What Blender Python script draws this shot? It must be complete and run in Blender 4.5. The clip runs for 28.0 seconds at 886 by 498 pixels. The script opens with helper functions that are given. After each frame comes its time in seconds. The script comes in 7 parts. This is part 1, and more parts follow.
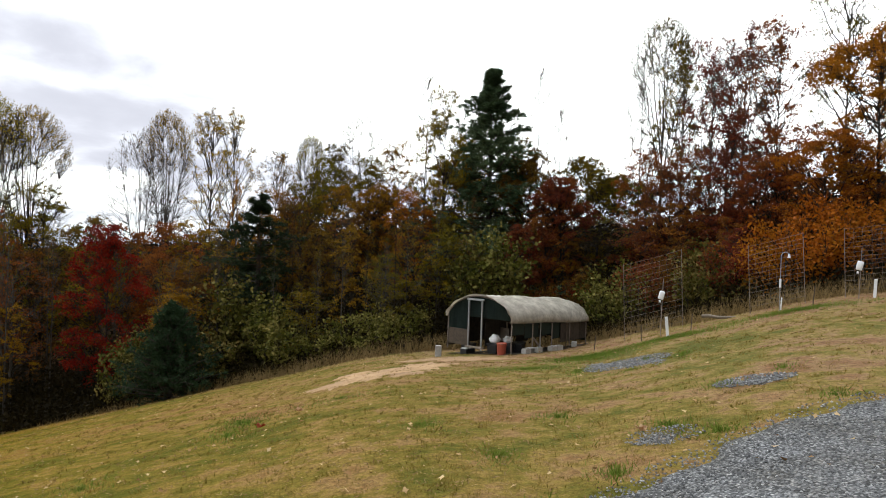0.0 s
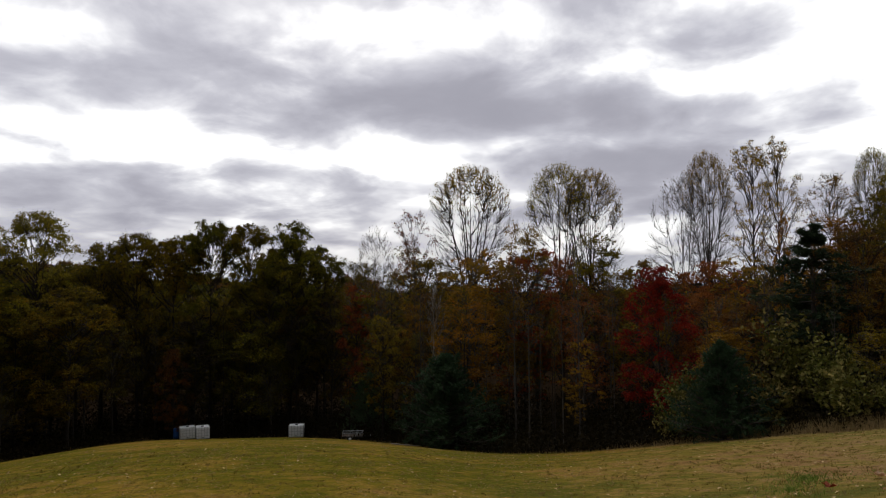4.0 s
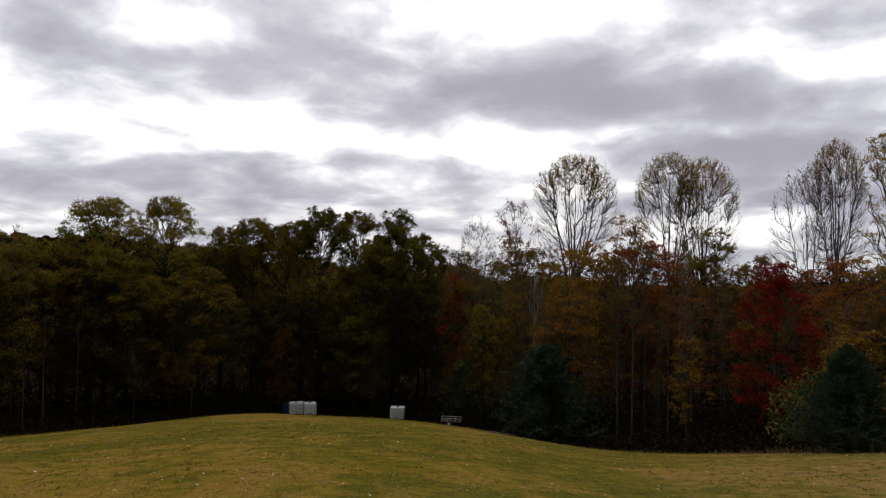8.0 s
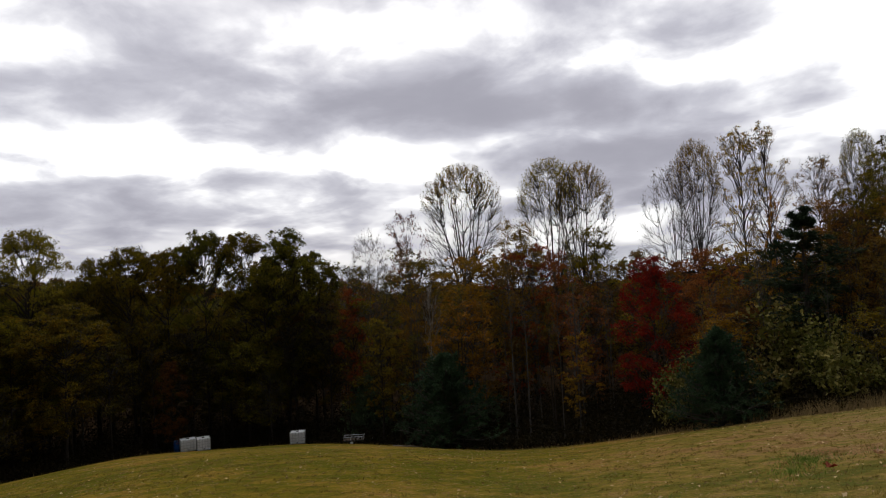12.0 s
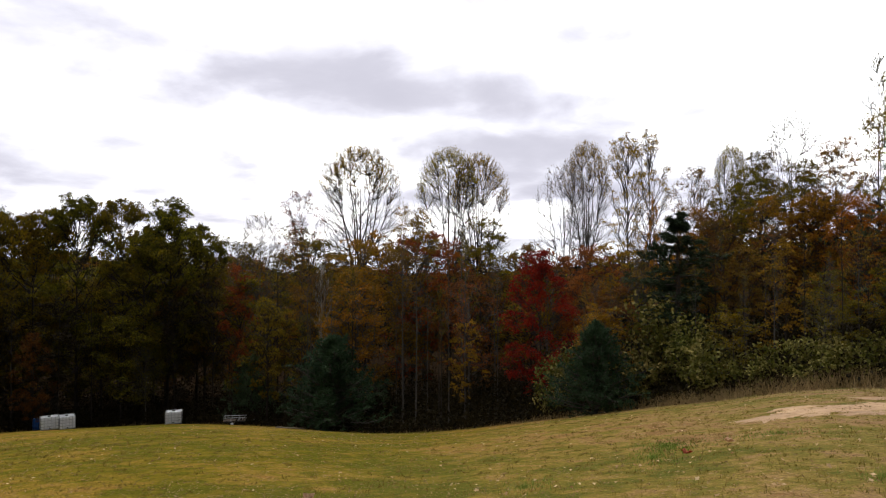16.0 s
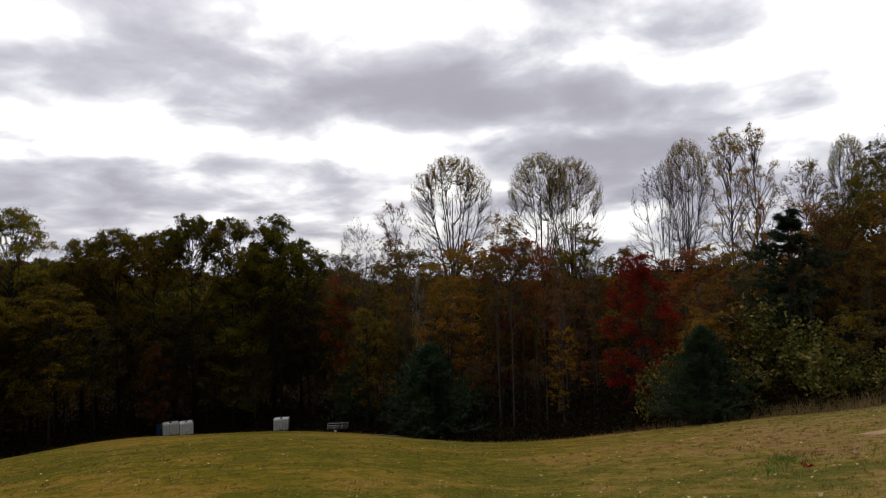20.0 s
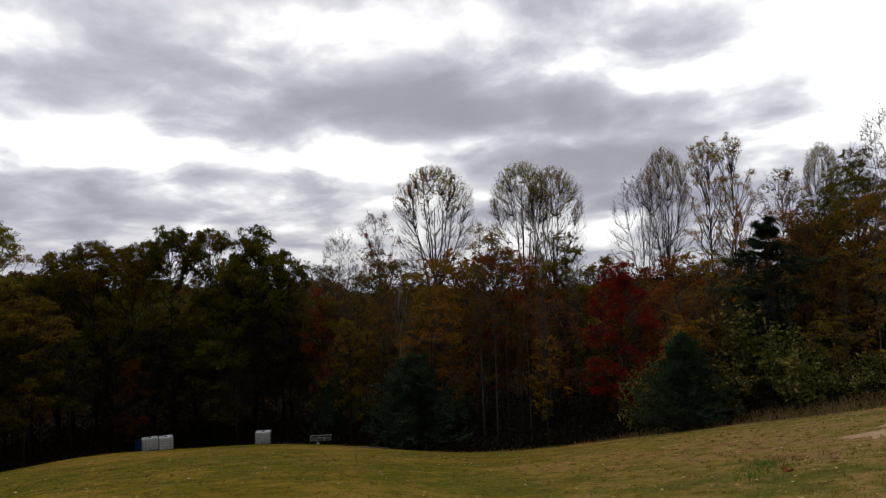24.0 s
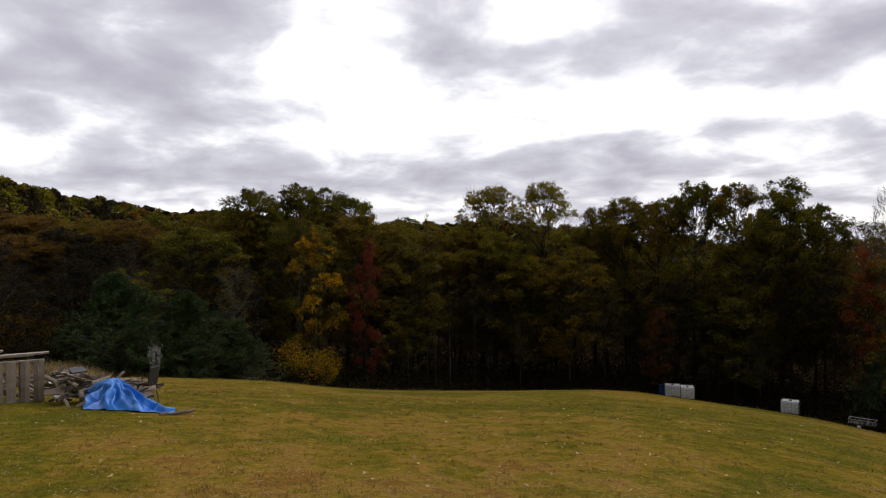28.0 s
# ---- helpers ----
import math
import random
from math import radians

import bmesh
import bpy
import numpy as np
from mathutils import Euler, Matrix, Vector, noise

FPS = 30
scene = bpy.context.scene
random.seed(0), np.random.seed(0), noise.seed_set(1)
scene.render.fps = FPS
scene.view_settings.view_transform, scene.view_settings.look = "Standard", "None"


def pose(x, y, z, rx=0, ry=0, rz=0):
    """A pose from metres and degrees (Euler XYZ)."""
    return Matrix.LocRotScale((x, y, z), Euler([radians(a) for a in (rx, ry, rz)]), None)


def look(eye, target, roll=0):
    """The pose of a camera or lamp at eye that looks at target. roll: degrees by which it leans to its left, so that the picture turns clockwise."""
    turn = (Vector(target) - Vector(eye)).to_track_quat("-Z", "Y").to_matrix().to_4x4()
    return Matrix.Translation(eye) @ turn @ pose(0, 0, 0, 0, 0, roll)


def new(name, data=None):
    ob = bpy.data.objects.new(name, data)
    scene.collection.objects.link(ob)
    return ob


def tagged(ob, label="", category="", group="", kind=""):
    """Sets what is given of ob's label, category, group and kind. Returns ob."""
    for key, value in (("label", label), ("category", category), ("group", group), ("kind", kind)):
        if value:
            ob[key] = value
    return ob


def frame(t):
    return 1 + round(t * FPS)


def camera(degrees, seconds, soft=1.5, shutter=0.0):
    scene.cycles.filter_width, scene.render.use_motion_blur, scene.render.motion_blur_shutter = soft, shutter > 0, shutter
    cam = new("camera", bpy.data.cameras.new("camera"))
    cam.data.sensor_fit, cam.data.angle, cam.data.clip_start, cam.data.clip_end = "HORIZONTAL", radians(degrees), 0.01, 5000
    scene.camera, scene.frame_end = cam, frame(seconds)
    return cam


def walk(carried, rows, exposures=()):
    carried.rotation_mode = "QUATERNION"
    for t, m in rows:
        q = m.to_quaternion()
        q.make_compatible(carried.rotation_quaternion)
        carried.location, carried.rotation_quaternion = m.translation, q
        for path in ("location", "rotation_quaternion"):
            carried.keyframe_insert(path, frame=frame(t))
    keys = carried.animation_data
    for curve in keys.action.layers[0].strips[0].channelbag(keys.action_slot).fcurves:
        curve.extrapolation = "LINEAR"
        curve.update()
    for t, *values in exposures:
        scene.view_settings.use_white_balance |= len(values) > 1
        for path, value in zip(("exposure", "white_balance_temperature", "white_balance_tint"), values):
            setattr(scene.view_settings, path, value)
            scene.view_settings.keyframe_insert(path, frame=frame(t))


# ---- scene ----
# ---- camera ----
cam = camera(68.66, 28.0, soft=1.0)
EYE = 1.6
# seconds, x, y, z, pitch, roll, yaw
PATH = [
    (0.0, 0.000, -0.001, 0.000, -0.30, -2.05, -20.44),
    (0.3, -0.001, 0.001, 0.000, 0.77, -1.78, -2.09),
    (0.5, 0.000, 0.000, 0.000, 3.20, -0.65, 10.93),
    (0.6, 0.000, -0.003, 0.000, 3.15, -0.75, 16.18),
    (1.0, -0.000, 0.001, 0.000, -0.05, 0.40, 33.45),
    (1.5, -0.000, 0.001, 0.000, 1.72, 2.25, 41.59),
    (2.0, -0.000, 0.001, 0.000, 2.45, 1.40, 36.67),
    (2.5, -0.000, 0.001, 0.000, 3.45, 1.40, 25.93),
    (4.5, 0.000, -0.001, 0.000, 1.81, 0.69, 25.10),
    (5.0, 0.001, -0.001, -0.000, -0.00, 0.68, 26.48),
    (5.5, 0.000, -0.001, 0.000, 0.23, 0.20, 26.98),
    (6.0, 0.000, -0.001, -0.000, -0.17, 0.51, 22.93),
    (6.5, 0.000, -0.001, 0.000, 0.43, -0.70, 22.33),
    (7.0, 0.001, -0.002, 0.000, 1.16, 0.36, 28.64),
    (7.5, 0.001, -0.001, 0.000, 1.32, -0.34, 34.10),
    (8.0, 0.001, -0.001, -0.000, 1.53, -1.00, 33.99),
    (8.5, 0.001, -0.001, 0.000, 1.70, -0.56, 31.48),
    (9.0, 0.000, -0.000, 0.000, 2.64, 0.48, 27.30),
    (9.5, 0.000, -0.001, 0.000, 2.65, 2.03, 22.98),
    (10.0, 0.001, -0.001, 0.000, 1.89, 2.24, 22.01),
    (10.5, 0.000, -0.001, 0.000, 2.26, 2.72, 22.95),
    (11.0, 0.001, -0.002, -0.000, 2.48, 3.15, 23.44),
    (11.5, 0.000, -0.001, 0.000, 2.55, 3.37, 23.75),
    (13.5, 0.001, -0.002, -0.000, 1.91, 2.31, 27.27),
    (14.0, 0.000, -0.001, -0.000, 1.85, 2.66, 23.30),
    (14.5, 0.000, -0.001, -0.000, 0.02, 3.31, 18.35),
    (15.0, 0.000, -0.001, -0.000, 0.39, 2.25, 15.00),
    (15.5, 0.000, 0.000, -0.001, -3.05, -0.17, 12.92),
    (16.0, -0.000, -0.000, 0.000, 0.84, 0.02, 15.29),
    (16.5, -0.000, -0.000, -0.000, -2.81, 0.58, 25.05),
    (17.0, -0.001, 0.001, 0.000, -1.10, 0.60, 27.60),
    (17.5, -0.001, 0.002, 0.000, 1.49, -0.36, 23.91),
    (18.0, -0.001, 0.002, -0.000, 1.71, -0.71, 21.38),
    (18.5, -0.001, 0.001, 0.000, 2.35, 0.79, 23.11),
    (19.0, -0.001, 0.001, 0.000, 1.72, 0.67, 23.97),
    (19.5, -0.001, 0.001, 0.000, 1.04, 1.09, 23.42),
    (20.0, -0.001, 0.002, 0.000, 1.67, 1.60, 23.51),
    (20.5, -0.001, 0.002, 0.000, 2.41, 2.02, 23.82),
    (21.0, -0.001, 0.001, 0.000, 2.76, 2.27, 24.09),
    (21.5, -0.001, 0.002, 0.000, 3.27, 2.50, 24.18),
    (23.5, -0.000, 0.001, 0.000, 2.64, 2.22, 21.11),
    (24.0, -0.000, 0.001, 0.000, 2.48, 2.12, 21.97),
    (24.5, -0.000, 0.001, 0.000, 2.38, 2.10, 21.76),
    (25.0, -0.001, 0.001, 0.000, 3.35, 3.03, 23.15),
    (25.5, -0.001, 0.001, 0.000, 4.07, 2.70, 25.28),
    (26.0, -0.001, 0.001, 0.000, 3.90, 3.26, 22.30),
    (26.5, -0.000, -0.001, -0.000, 1.05, 1.99, 27.09),
    (27.0, -0.000, -0.001, -0.000, -0.20, 2.80, 42.25),
    (27.3, -0.000, 0.000, -0.000, -1.62, 2.36, 50.62),
    (27.5, 0.001, -0.001, -0.000, -0.92, 0.76, 55.77),
    (27.6, 0.000, -0.000, 0.000, -1.16, 0.49, 57.11),
    (28.0, 0.000, -0.000, -0.000, -0.52, 0.24, 65.93),
]
walk(cam, [(t, pose(x, y, EYE + z, 90 + p, r, w)) for t, x, y, z, p, r, w in PATH],
     exposures=[(0.0, 0.28, 6550, 4), (1.0, -0.35, 6150, 1), (2.0, -0.62, 6300, 3), (2.5, -0.75, 6350, 5), (4.5, -0.72, 6600, 10), (5.0, -0.6, 6600, 10), (6.0, -0.5, 6600, 10), (7.0, -0.45, 6600, 10), (8.0, -0.65, 6600, 10), (14.0, -0.7, 6550, 10), (15.5, -0.25, 6600, 10), (16.0, 0.1, 6600, 10), (17.0, 0.05, 6600, 10), (18.0, -0.5, 6600, 10), (20.0, -0.6, 6600, 10), (21.0, -0.8, 6550, 10), (25.0, -0.8, 6500, 10), (26.0, -1.05, 6450, 10), (27.0, -0.8, 6600, 10), (28.0, -0.45, 6600, 10)])

# ---- sky and light ----
SUN_AZ, SUN_EL = 35.0, 38.0      # behind the cloud, ahead of the viewer


class Nodes:
    """A small helper to wire node trees."""

    def __init__(self, tree):
        self.tree = tree
        tree.nodes.clear()

    def add(self, kind, links=None, **props):
        n = self.tree.nodes.new(kind)
        if "operation" in props:
            n.operation = props["operation"]
        if "clamp" in props:
            n.use_clamp = props["clamp"]
        if "data_type" in props:
            n.data_type = props["data_type"]
        if "blend_type" in props:
            n.blend_type = props["blend_type"]
        if "rotation_type" in props:
            n.rotation_type = props["rotation_type"]
        if "interpolation_type" in props:
            n.interpolation_type = props["interpolation_type"]
        if "attribute_name" in props:
            n.attribute_name = props["attribute_name"]
        for k, v in (links or {}).items():
            if isinstance(v, bpy.types.NodeSocket):
                self.tree.links.new(v, n.inputs[k])
            else:
                n.inputs[k].default_value = v
        return n

    def math(self, op, a, b=0.0, clamp=False):
        return self.add("ShaderNodeMath", {0: a, 1: b}, operation=op, clamp=clamp).outputs[0]

    def vmath(self, op, a, b=(0, 0, 0)):
        return self.add("ShaderNodeVectorMath", {0: a, 1: b}, operation=op).outputs[0]

    def mix(self, f, a, b):
        n = self.add("ShaderNodeMix", data_type="RGBA")
        for i, v in ((0, f), (6, a), (7, b)):
            if isinstance(v, bpy.types.NodeSocket):
                self.tree.links.new(v, n.inputs[i])
            else:
                n.inputs[i].default_value = v
        return n.outputs[2]

    def ramp(self, f, stops, interpolation="LINEAR"):
        n = self.add("ShaderNodeValToRGB", {0: f})
        cr = n.color_ramp
        cr.interpolation = interpolation
        while len(cr.elements) < len(stops):
            cr.elements.new(0.5)
        for e, (pos, col) in zip(cr.elements, stops):
            e.position, e.color = pos, (*col, 1) if len(col) == 3 else col
        return n.outputs[0]

    def noise(self, vec, scale, detail=4.0, rough=0.55, distort=0.0):
        return self.add("ShaderNodeTexNoise", {"Vector": vec, "Scale": scale, "Detail": detail, "Roughness": rough,
                                               "Distortion": distort}).outputs[0]


def grey(v):
    return (v, v, v)


def sky_place(az, el):
    """Where a direction meets the flat cloud layer."""
    a, e = radians(az), radians(el)
    k = 1.0 / (math.sin(e) + 0.22)
    return (-math.sin(a) * math.cos(e) * k, math.cos(a) * math.cos(e) * k, 0.0)


world = bpy.data.worlds.new("overcast_sky")
scene.world = world
world.use_nodes = True
W = Nodes(world.node_tree)
sky = W.add("ShaderNodeTexSky")
sky.sky_type, sky.sun_disc, sky.sun_elevation, sky.sun_rotation = "NISHITA", False, radians(SUN_EL), radians(-SUN_AZ)
coord = W.add("ShaderNodeTexCoord").outputs["Generated"]
sep = W.add("ShaderNodeSeparateXYZ", {0: coord})
up = W.math("MAXIMUM", sep.outputs[2], 0.0)
k = W.math("DIVIDE", 1.0, W.math("ADD", up, 0.22))
flat = W.add("ShaderNodeCombineXYZ", {0: W.math("MULTIPLY", sep.outputs[0], k), 1: W.math("MULTIPLY", sep.outputs[1], k), 2: 0.0}).outputs[0]
big = W.noise(W.vmath("ADD", flat, (1.7, 0.4, 0.0)), 1.25, 5.0, 0.5, 0.3)
fine = W.noise(W.vmath("MULTIPLY", coord, (1.0, 1.0, 1.9)), 5.0, 6.0, 0.48, 0.25)
deck = W.noise(W.vmath("ADD", flat, (0.3, 2.1, 0.0)), 3.0, 6.0, 0.52, 0.3)
body = W.math("ADD", W.math("ADD", W.math("MULTIPLY", big, 0.42), W.math("MULTIPLY", fine, 0.36)), W.math("MULTIPLY", deck, 0.46))
body = W.math("SUBTRACT", W.math("MULTIPLY", body, 1.3), 0.29)
# the larger banks of cloud: bearing, height, half width across, half depth, weight
BANKS = [(26, 15.5, 0.5, 0.30, 0.22), (14, 14.5, 0.25, 0.2, 0.08), (10, 9, 0.7, 0.22, 0.13), (52, 7.5, 0.6, 0.3, 0.07), (30, 5.3, 0.5, 0.5, 0.08), (90, 19, 0.5, 0.25, 0.15),
         (93, 13, 0.6, 0.25, 0.12), (59, 15, 0.5, 0.3, 0.10), (70, 6.3, 1.2, 0.5, 0.10), (51, 19, 0.5, 0.3, 0.05), (8, 19.5, 0.3, 0.2, 0.08), (4, 6.5, 0.6, 0.4, 0.08),
         (40, 11, 0.8, 0.25, -0.13), (75, 10, 0.7, 0.3, -0.10), (15, 11.5, 0.5, 0.1, -0.09), (-40, 16, 1.1, 1.1, -0.45), (6, 10, 0.4, 0.16, 0.12), (0, 6.8, 0.6, 0.3, 0.12), (30, 21.5, 0.4, 0.2, -0.12), (72, 17, 0.3, 0.3, -0.07), (54, 12, 0.5, 0.3, -0.06), (5, 17, 0.35, 0.3, -0.10), (1, 12.5, 0.6, 0.3, 0.13)]
for az, el, wide, deep, weight in BANKS:
    turned = W.add("ShaderNodeVectorRotate", {"Vector": W.vmath("SUBTRACT", flat, sky_place(az, el)), "Axis": (0, 0, 1), "Angle": radians(-az)},
                   rotation_type="AXIS_ANGLE").outputs[0]
    d = W.add("ShaderNodeVectorMath", {0: W.vmath("DIVIDE", turned, (wide, deep, 1.0))}, operation="LENGTH").outputs["Value"]
    blob = W.math("SUBTRACT", 1.0, W.add("ShaderNodeMapRange", {"Value": d, 1: 0.0, 2: 1.5, 3: 0.0, 4: 1.0}, interpolation_type="SMOOTHSTEP").outputs[0])
    body = W.math("ADD", body, W.math("MULTIPLY", blob, weight * 1.05))
cloud = W.ramp(body, [(0.36, (1.0, 1.0, 1.0)), (0.44, (0.72, 0.72, 0.73)), (0.50, (0.50, 0.50, 0.532)), (0.58, (0.338, 0.338, 0.384)), (0.74, (0.225, 0.225, 0.264))], "B_SPLINE")
cloud = W.vmath("MULTIPLY", cloud, (2.0, 2.0, 2.0))
thin = W.math("SUBTRACT", 1.0, W.math("MULTIPLY", body, 1.4), clamp=True)
veil = W.mix(W.math("MULTIPLY", thin, 0.25), cloud, W.mix(0.9, sky.outputs[0], (0, 0, 0, 1)))
low = W.add("ShaderNodeMapRange", {"Value": sep.outputs[2], 1: -0.02, 2: 0.05, 3: 0.0, 4: 1.0}).outputs[0]
# brighter overhead and on the sun's side, as an overcast sky is
side = W.add("ShaderNodeVectorMath", {0: coord, 1: (-math.sin(radians(SUN_AZ)), math.cos(radians(SUN_AZ)), 0.0)}, operation="DOT_PRODUCT").outputs["Value"]
side = W.add("ShaderNodeMapRange", {"Value": side, 1: -0.75, 2: 0.2, 3: 0.22, 4: 1.0}, interpolation_type="SMOOTHSTEP").outputs[0]
above = W.add("ShaderNodeMapRange", {"Value": sep.outputs[2], 1: 0.42, 2: 0.9, 3: 1.0, 4: 1.6}, interpolation_type="SMOOTHSTEP").outputs[0]
shape = W.math("MULTIPLY", side, above)
veil = W.vmath("MULTIPLY", veil, W.add("ShaderNodeCombineXYZ", {0: shape, 1: shape, 2: shape}).outputs[0])
col = W.mix(low, (0.55, 0.58, 0.64, 1), veil)
back = W.add("ShaderNodeBackground", {"Color": col, "Strength": 1.35})
W.add("ShaderNodeOutputWorld", {0: back.outputs[0]})

sun = new("sun", bpy.data.lights.new("sun", "SUN"))
sun.data.energy, sun.data.angle, sun.data.color = 0.7, radians(14), (1.0, 0.95, 0.87)
sun.matrix_world = look((0, 0, 60), (60 * math.sin(radians(SUN_AZ)), -60 * math.cos(radians(SUN_AZ)), 60 - 60 * math.tan(radians(SUN_EL))))

# ---- materials ----


def material(name):
    m = bpy.data.materials.new(name)
    m.use_nodes = True
    return m, Nodes(m.node_tree)


def finish(n, shader, bump=None):
    n.add("ShaderNodeOutputMaterial", {0: shader})


def surface(name, dark, light, scale=6.0, rough=0.8, bump=0.15, metal=0.0, fine=40.0, spec=0.4):
    """Two colours mixed by stains and grain, with a little relief."""
    m, n = material(name)
    pos = n.add("ShaderNodeTexCoord").outputs["Object"]
    a, b = n.noise(pos, scale, 5.0, 0.6), n.noise(pos, fine, 3.0, 0.6)
    f = n.math("ADD", n.math("MULTIPLY", a, 0.65), n.math("MULTIPLY", b, 0.35))
    f = n.math("ADD", f, n.math("MULTIPLY", n.math("SUBTRACT", n.add("ShaderNodeObjectInfo").outputs["Random"], 0.5), 0.25))
    c = n.ramp(f, [(0.32, dark), (0.68, light)])
    bm = n.add("ShaderNodeBump", {"Height": f, "Strength": bump, "Distance": 0.02})
    s = n.add("ShaderNodeBsdfPrincipled", {"Base Color": c, "Roughness": rough, "Metallic": metal, "Normal": bm.outputs[0], "Specular IOR Level": spec})
    finish(n, s.outputs[0])
    return m


def leafage(name, colours, through_light=0.42, gloss=0.08):
    """Leaves: every leaf its own colour, whole trees a little apart, some light through the blade."""
    m, n = material(name)
    r = n.add("ShaderNodeNewGeometry").outputs["Random Per Island"]
    pos = n.add("ShaderNodeTexCoord").outputs["Object"]
    patch, spray = n.noise(pos, 0.4, 2.0, 0.5), n.noise(pos, 1.5, 2.0, 0.5)
    f = n.math("ADD", n.math("MULTIPLY", r, 0.34), n.math("MULTIPLY", n.math("SUBTRACT", patch, 0.5), 1.2), clamp=False)
    f = n.math("ADD", f, n.math("MULTIPLY", n.math("SUBTRACT", spray, 0.5), 0.9))
    f = n.math("ADD", f, 0.33, clamp=True)
    c = n.ramp(f, [(i / (len(colours) - 1), q) for i, q in enumerate(colours)])
    hue = n.add("ShaderNodeHueSaturation", {"Hue": n.math("ADD", 0.485, n.math("MULTIPLY", n.add("ShaderNodeObjectInfo").outputs["Random"], 0.03)),
                                            "Saturation": 1.04, "Value": n.math("ADD", 0.8, n.math("MULTIPLY", r, 0.4)), "Color": c})
    d = n.add("ShaderNodeBsdfPrincipled", {"Base Color": hue.outputs[0], "Roughness": 0.7, "Specular IOR Level": gloss})
    t = n.add("ShaderNodeBsdfTranslucent", {"Color": hue.outputs[0]})
    finish(n, n.add("ShaderNodeMixShader", {0: through_light, 1: d.outputs[0], 2: t.outputs[0]}).outputs[0])
    return m


def bark(name, dark, light):
    m, n = material(name)
    pos = n.add("ShaderNodeTexCoord").outputs["Object"]
    s = n.vmath("MULTIPLY", pos, (9.0, 9.0, 1.6))
    f = n.noise(s, 1.0, 6.0, 0.65)
    g = n.noise(pos, 0.7, 3.0, 0.5)
    c = n.ramp(n.math("ADD", n.math("MULTIPLY", f, 0.7), n.math("MULTIPLY", g, 0.3)), [(0.35, dark), (0.65, light)])
    bm = n.add("ShaderNodeBump", {"Height": f, "Strength": 0.5, "Distance": 0.03})
    finish(n, n.add("ShaderNodeBsdfPrincipled", {"Base Color": c, "Roughness": 0.9, "Normal": bm.outputs[0], "Specular IOR Level": 0.2}).outputs[0])
    return m


BARK_GREY = bark("bark_grey", (0.032, 0.027, 0.022), (0.095, 0.083, 0.07))
BARK_DARK = bark("bark_dark", (0.014, 0.011, 0.008), (0.040, 0.031, 0.024))
BARK_PALE = bark("bark_pale", (0.16, 0.15, 0.13), (0.36, 0.34, 0.30))
BARK_PINE = bark("bark_pine", (0.03, 0.026, 0.022), (0.085, 0.07, 0.06))

L_OAK = leafage("leaves_dark_green", [(0.020, 0.022, 0.004), (0.058, 0.056, 0.007), (0.130, 0.112, 0.011), (0.26, 0.18, 0.016)])
L_OLIVE = leafage("leaves_olive", [(0.036, 0.034, 0.005), (0.090, 0.074, 0.009), (0.165, 0.118, 0.012), (0.25, 0.142, 0.015)])
L_GOLD = leafage("leaves_pale_gold", [(0.09, 0.08, 0.012), (0.17, 0.135, 0.018), (0.24, 0.165, 0.022), (0.15, 0.085, 0.015)], 0.35)
L_YELLOW = leafage("leaves_yellow", [(0.035, 0.042, 0.008), (0.075, 0.072, 0.010), (0.40, 0.22, 0.018), (0.52, 0.28, 0.022)])
L_POPLAR = leafage("leaves_yellow_green", [(0.13, 0.10, 0.012), (0.24, 0.175, 0.015), (0.34, 0.235, 0.018), (0.36, 0.215, 0.018)], 0.55)
L_RED = leafage("leaves_red", [(0.082, 0.010, 0.006), (0.160, 0.019, 0.010), (0.240, 0.038, 0.015), (0.140, 0.036, 0.013)])
L_RUST = leafage("leaves_rust", [(0.11, 0.03, 0.012), (0.2, 0.06, 0.018), (0.24, 0.085, 0.022), (0.13, 0.06, 0.022)])
L_ORANGE = leafage("leaves_orange_brown", [(0.16, 0.055, 0.012), (0.28, 0.100, 0.016), (0.34, 0.140, 0.022), (0.20, 0.090, 0.022)])
L_BROWN = leafage("leaves_brown", [(0.048, 0.026, 0.008), (0.100, 0.050, 0.012), (0.150, 0.078, 0.015), (0.17, 0.070, 0.013)])
L_AMBER = leafage("leaves_amber", [(0.080, 0.048, 0.010), (0.165, 0.092, 0.014), (0.28, 0.150, 0.020), (0.30, 0.125, 0.018)])
# brown darkened to paint in the shade deep in the woods
L_SHADED = leafage("leaves_shaded_brown", [(0.006, 0.005, 0.002), (0.012, 0.009, 0.003), (0.020, 0.0135, 0.004), (0.013, 0.012, 0.003)], 0.3)
L_MAROON = leafage("leaves_maroon", [(0.065, 0.018, 0.012), (0.13, 0.034, 0.018), (0.18, 0.060, 0.024), (0.11, 0.05, 0.02)])
L_BUSH = leafage("leaves_bush", [(0.028, 0.031, 0.006), (0.068, 0.068, 0.011), (0.17, 0.145, 0.045), (0.30, 0.235, 0.08)], 0.22)
L_NEEDLE = leafage("needles_dark_green", [(0.0297, 0.0513, 0.027), (0.0567, 0.0891, 0.0446), (0.0891, 0.1242, 0.0648), (0.1283, 0.1593, 0.0837)], 0.15)
L_SOMBRE = leafage("needles_blackish_green", [(0.010, 0.018, 0.009), (0.020, 0.034, 0.016), (0.034, 0.050, 0.024), (0.05, 0.066, 0.034)], 0.12)
L_BLUE = leafage("needles_blue_green", [(0.014, 0.026, 0.013), (0.026, 0.046, 0.022), (0.042, 0.070, 0.033), (0.07, 0.102, 0.05)], 0.1)
L_GREENB = leafage("needles_green", [(0.012, 0.022, 0.007), (0.026, 0.043, 0.014), (0.050, 0.072, 0.024), (0.115, 0.135, 0.05)], 0.1)
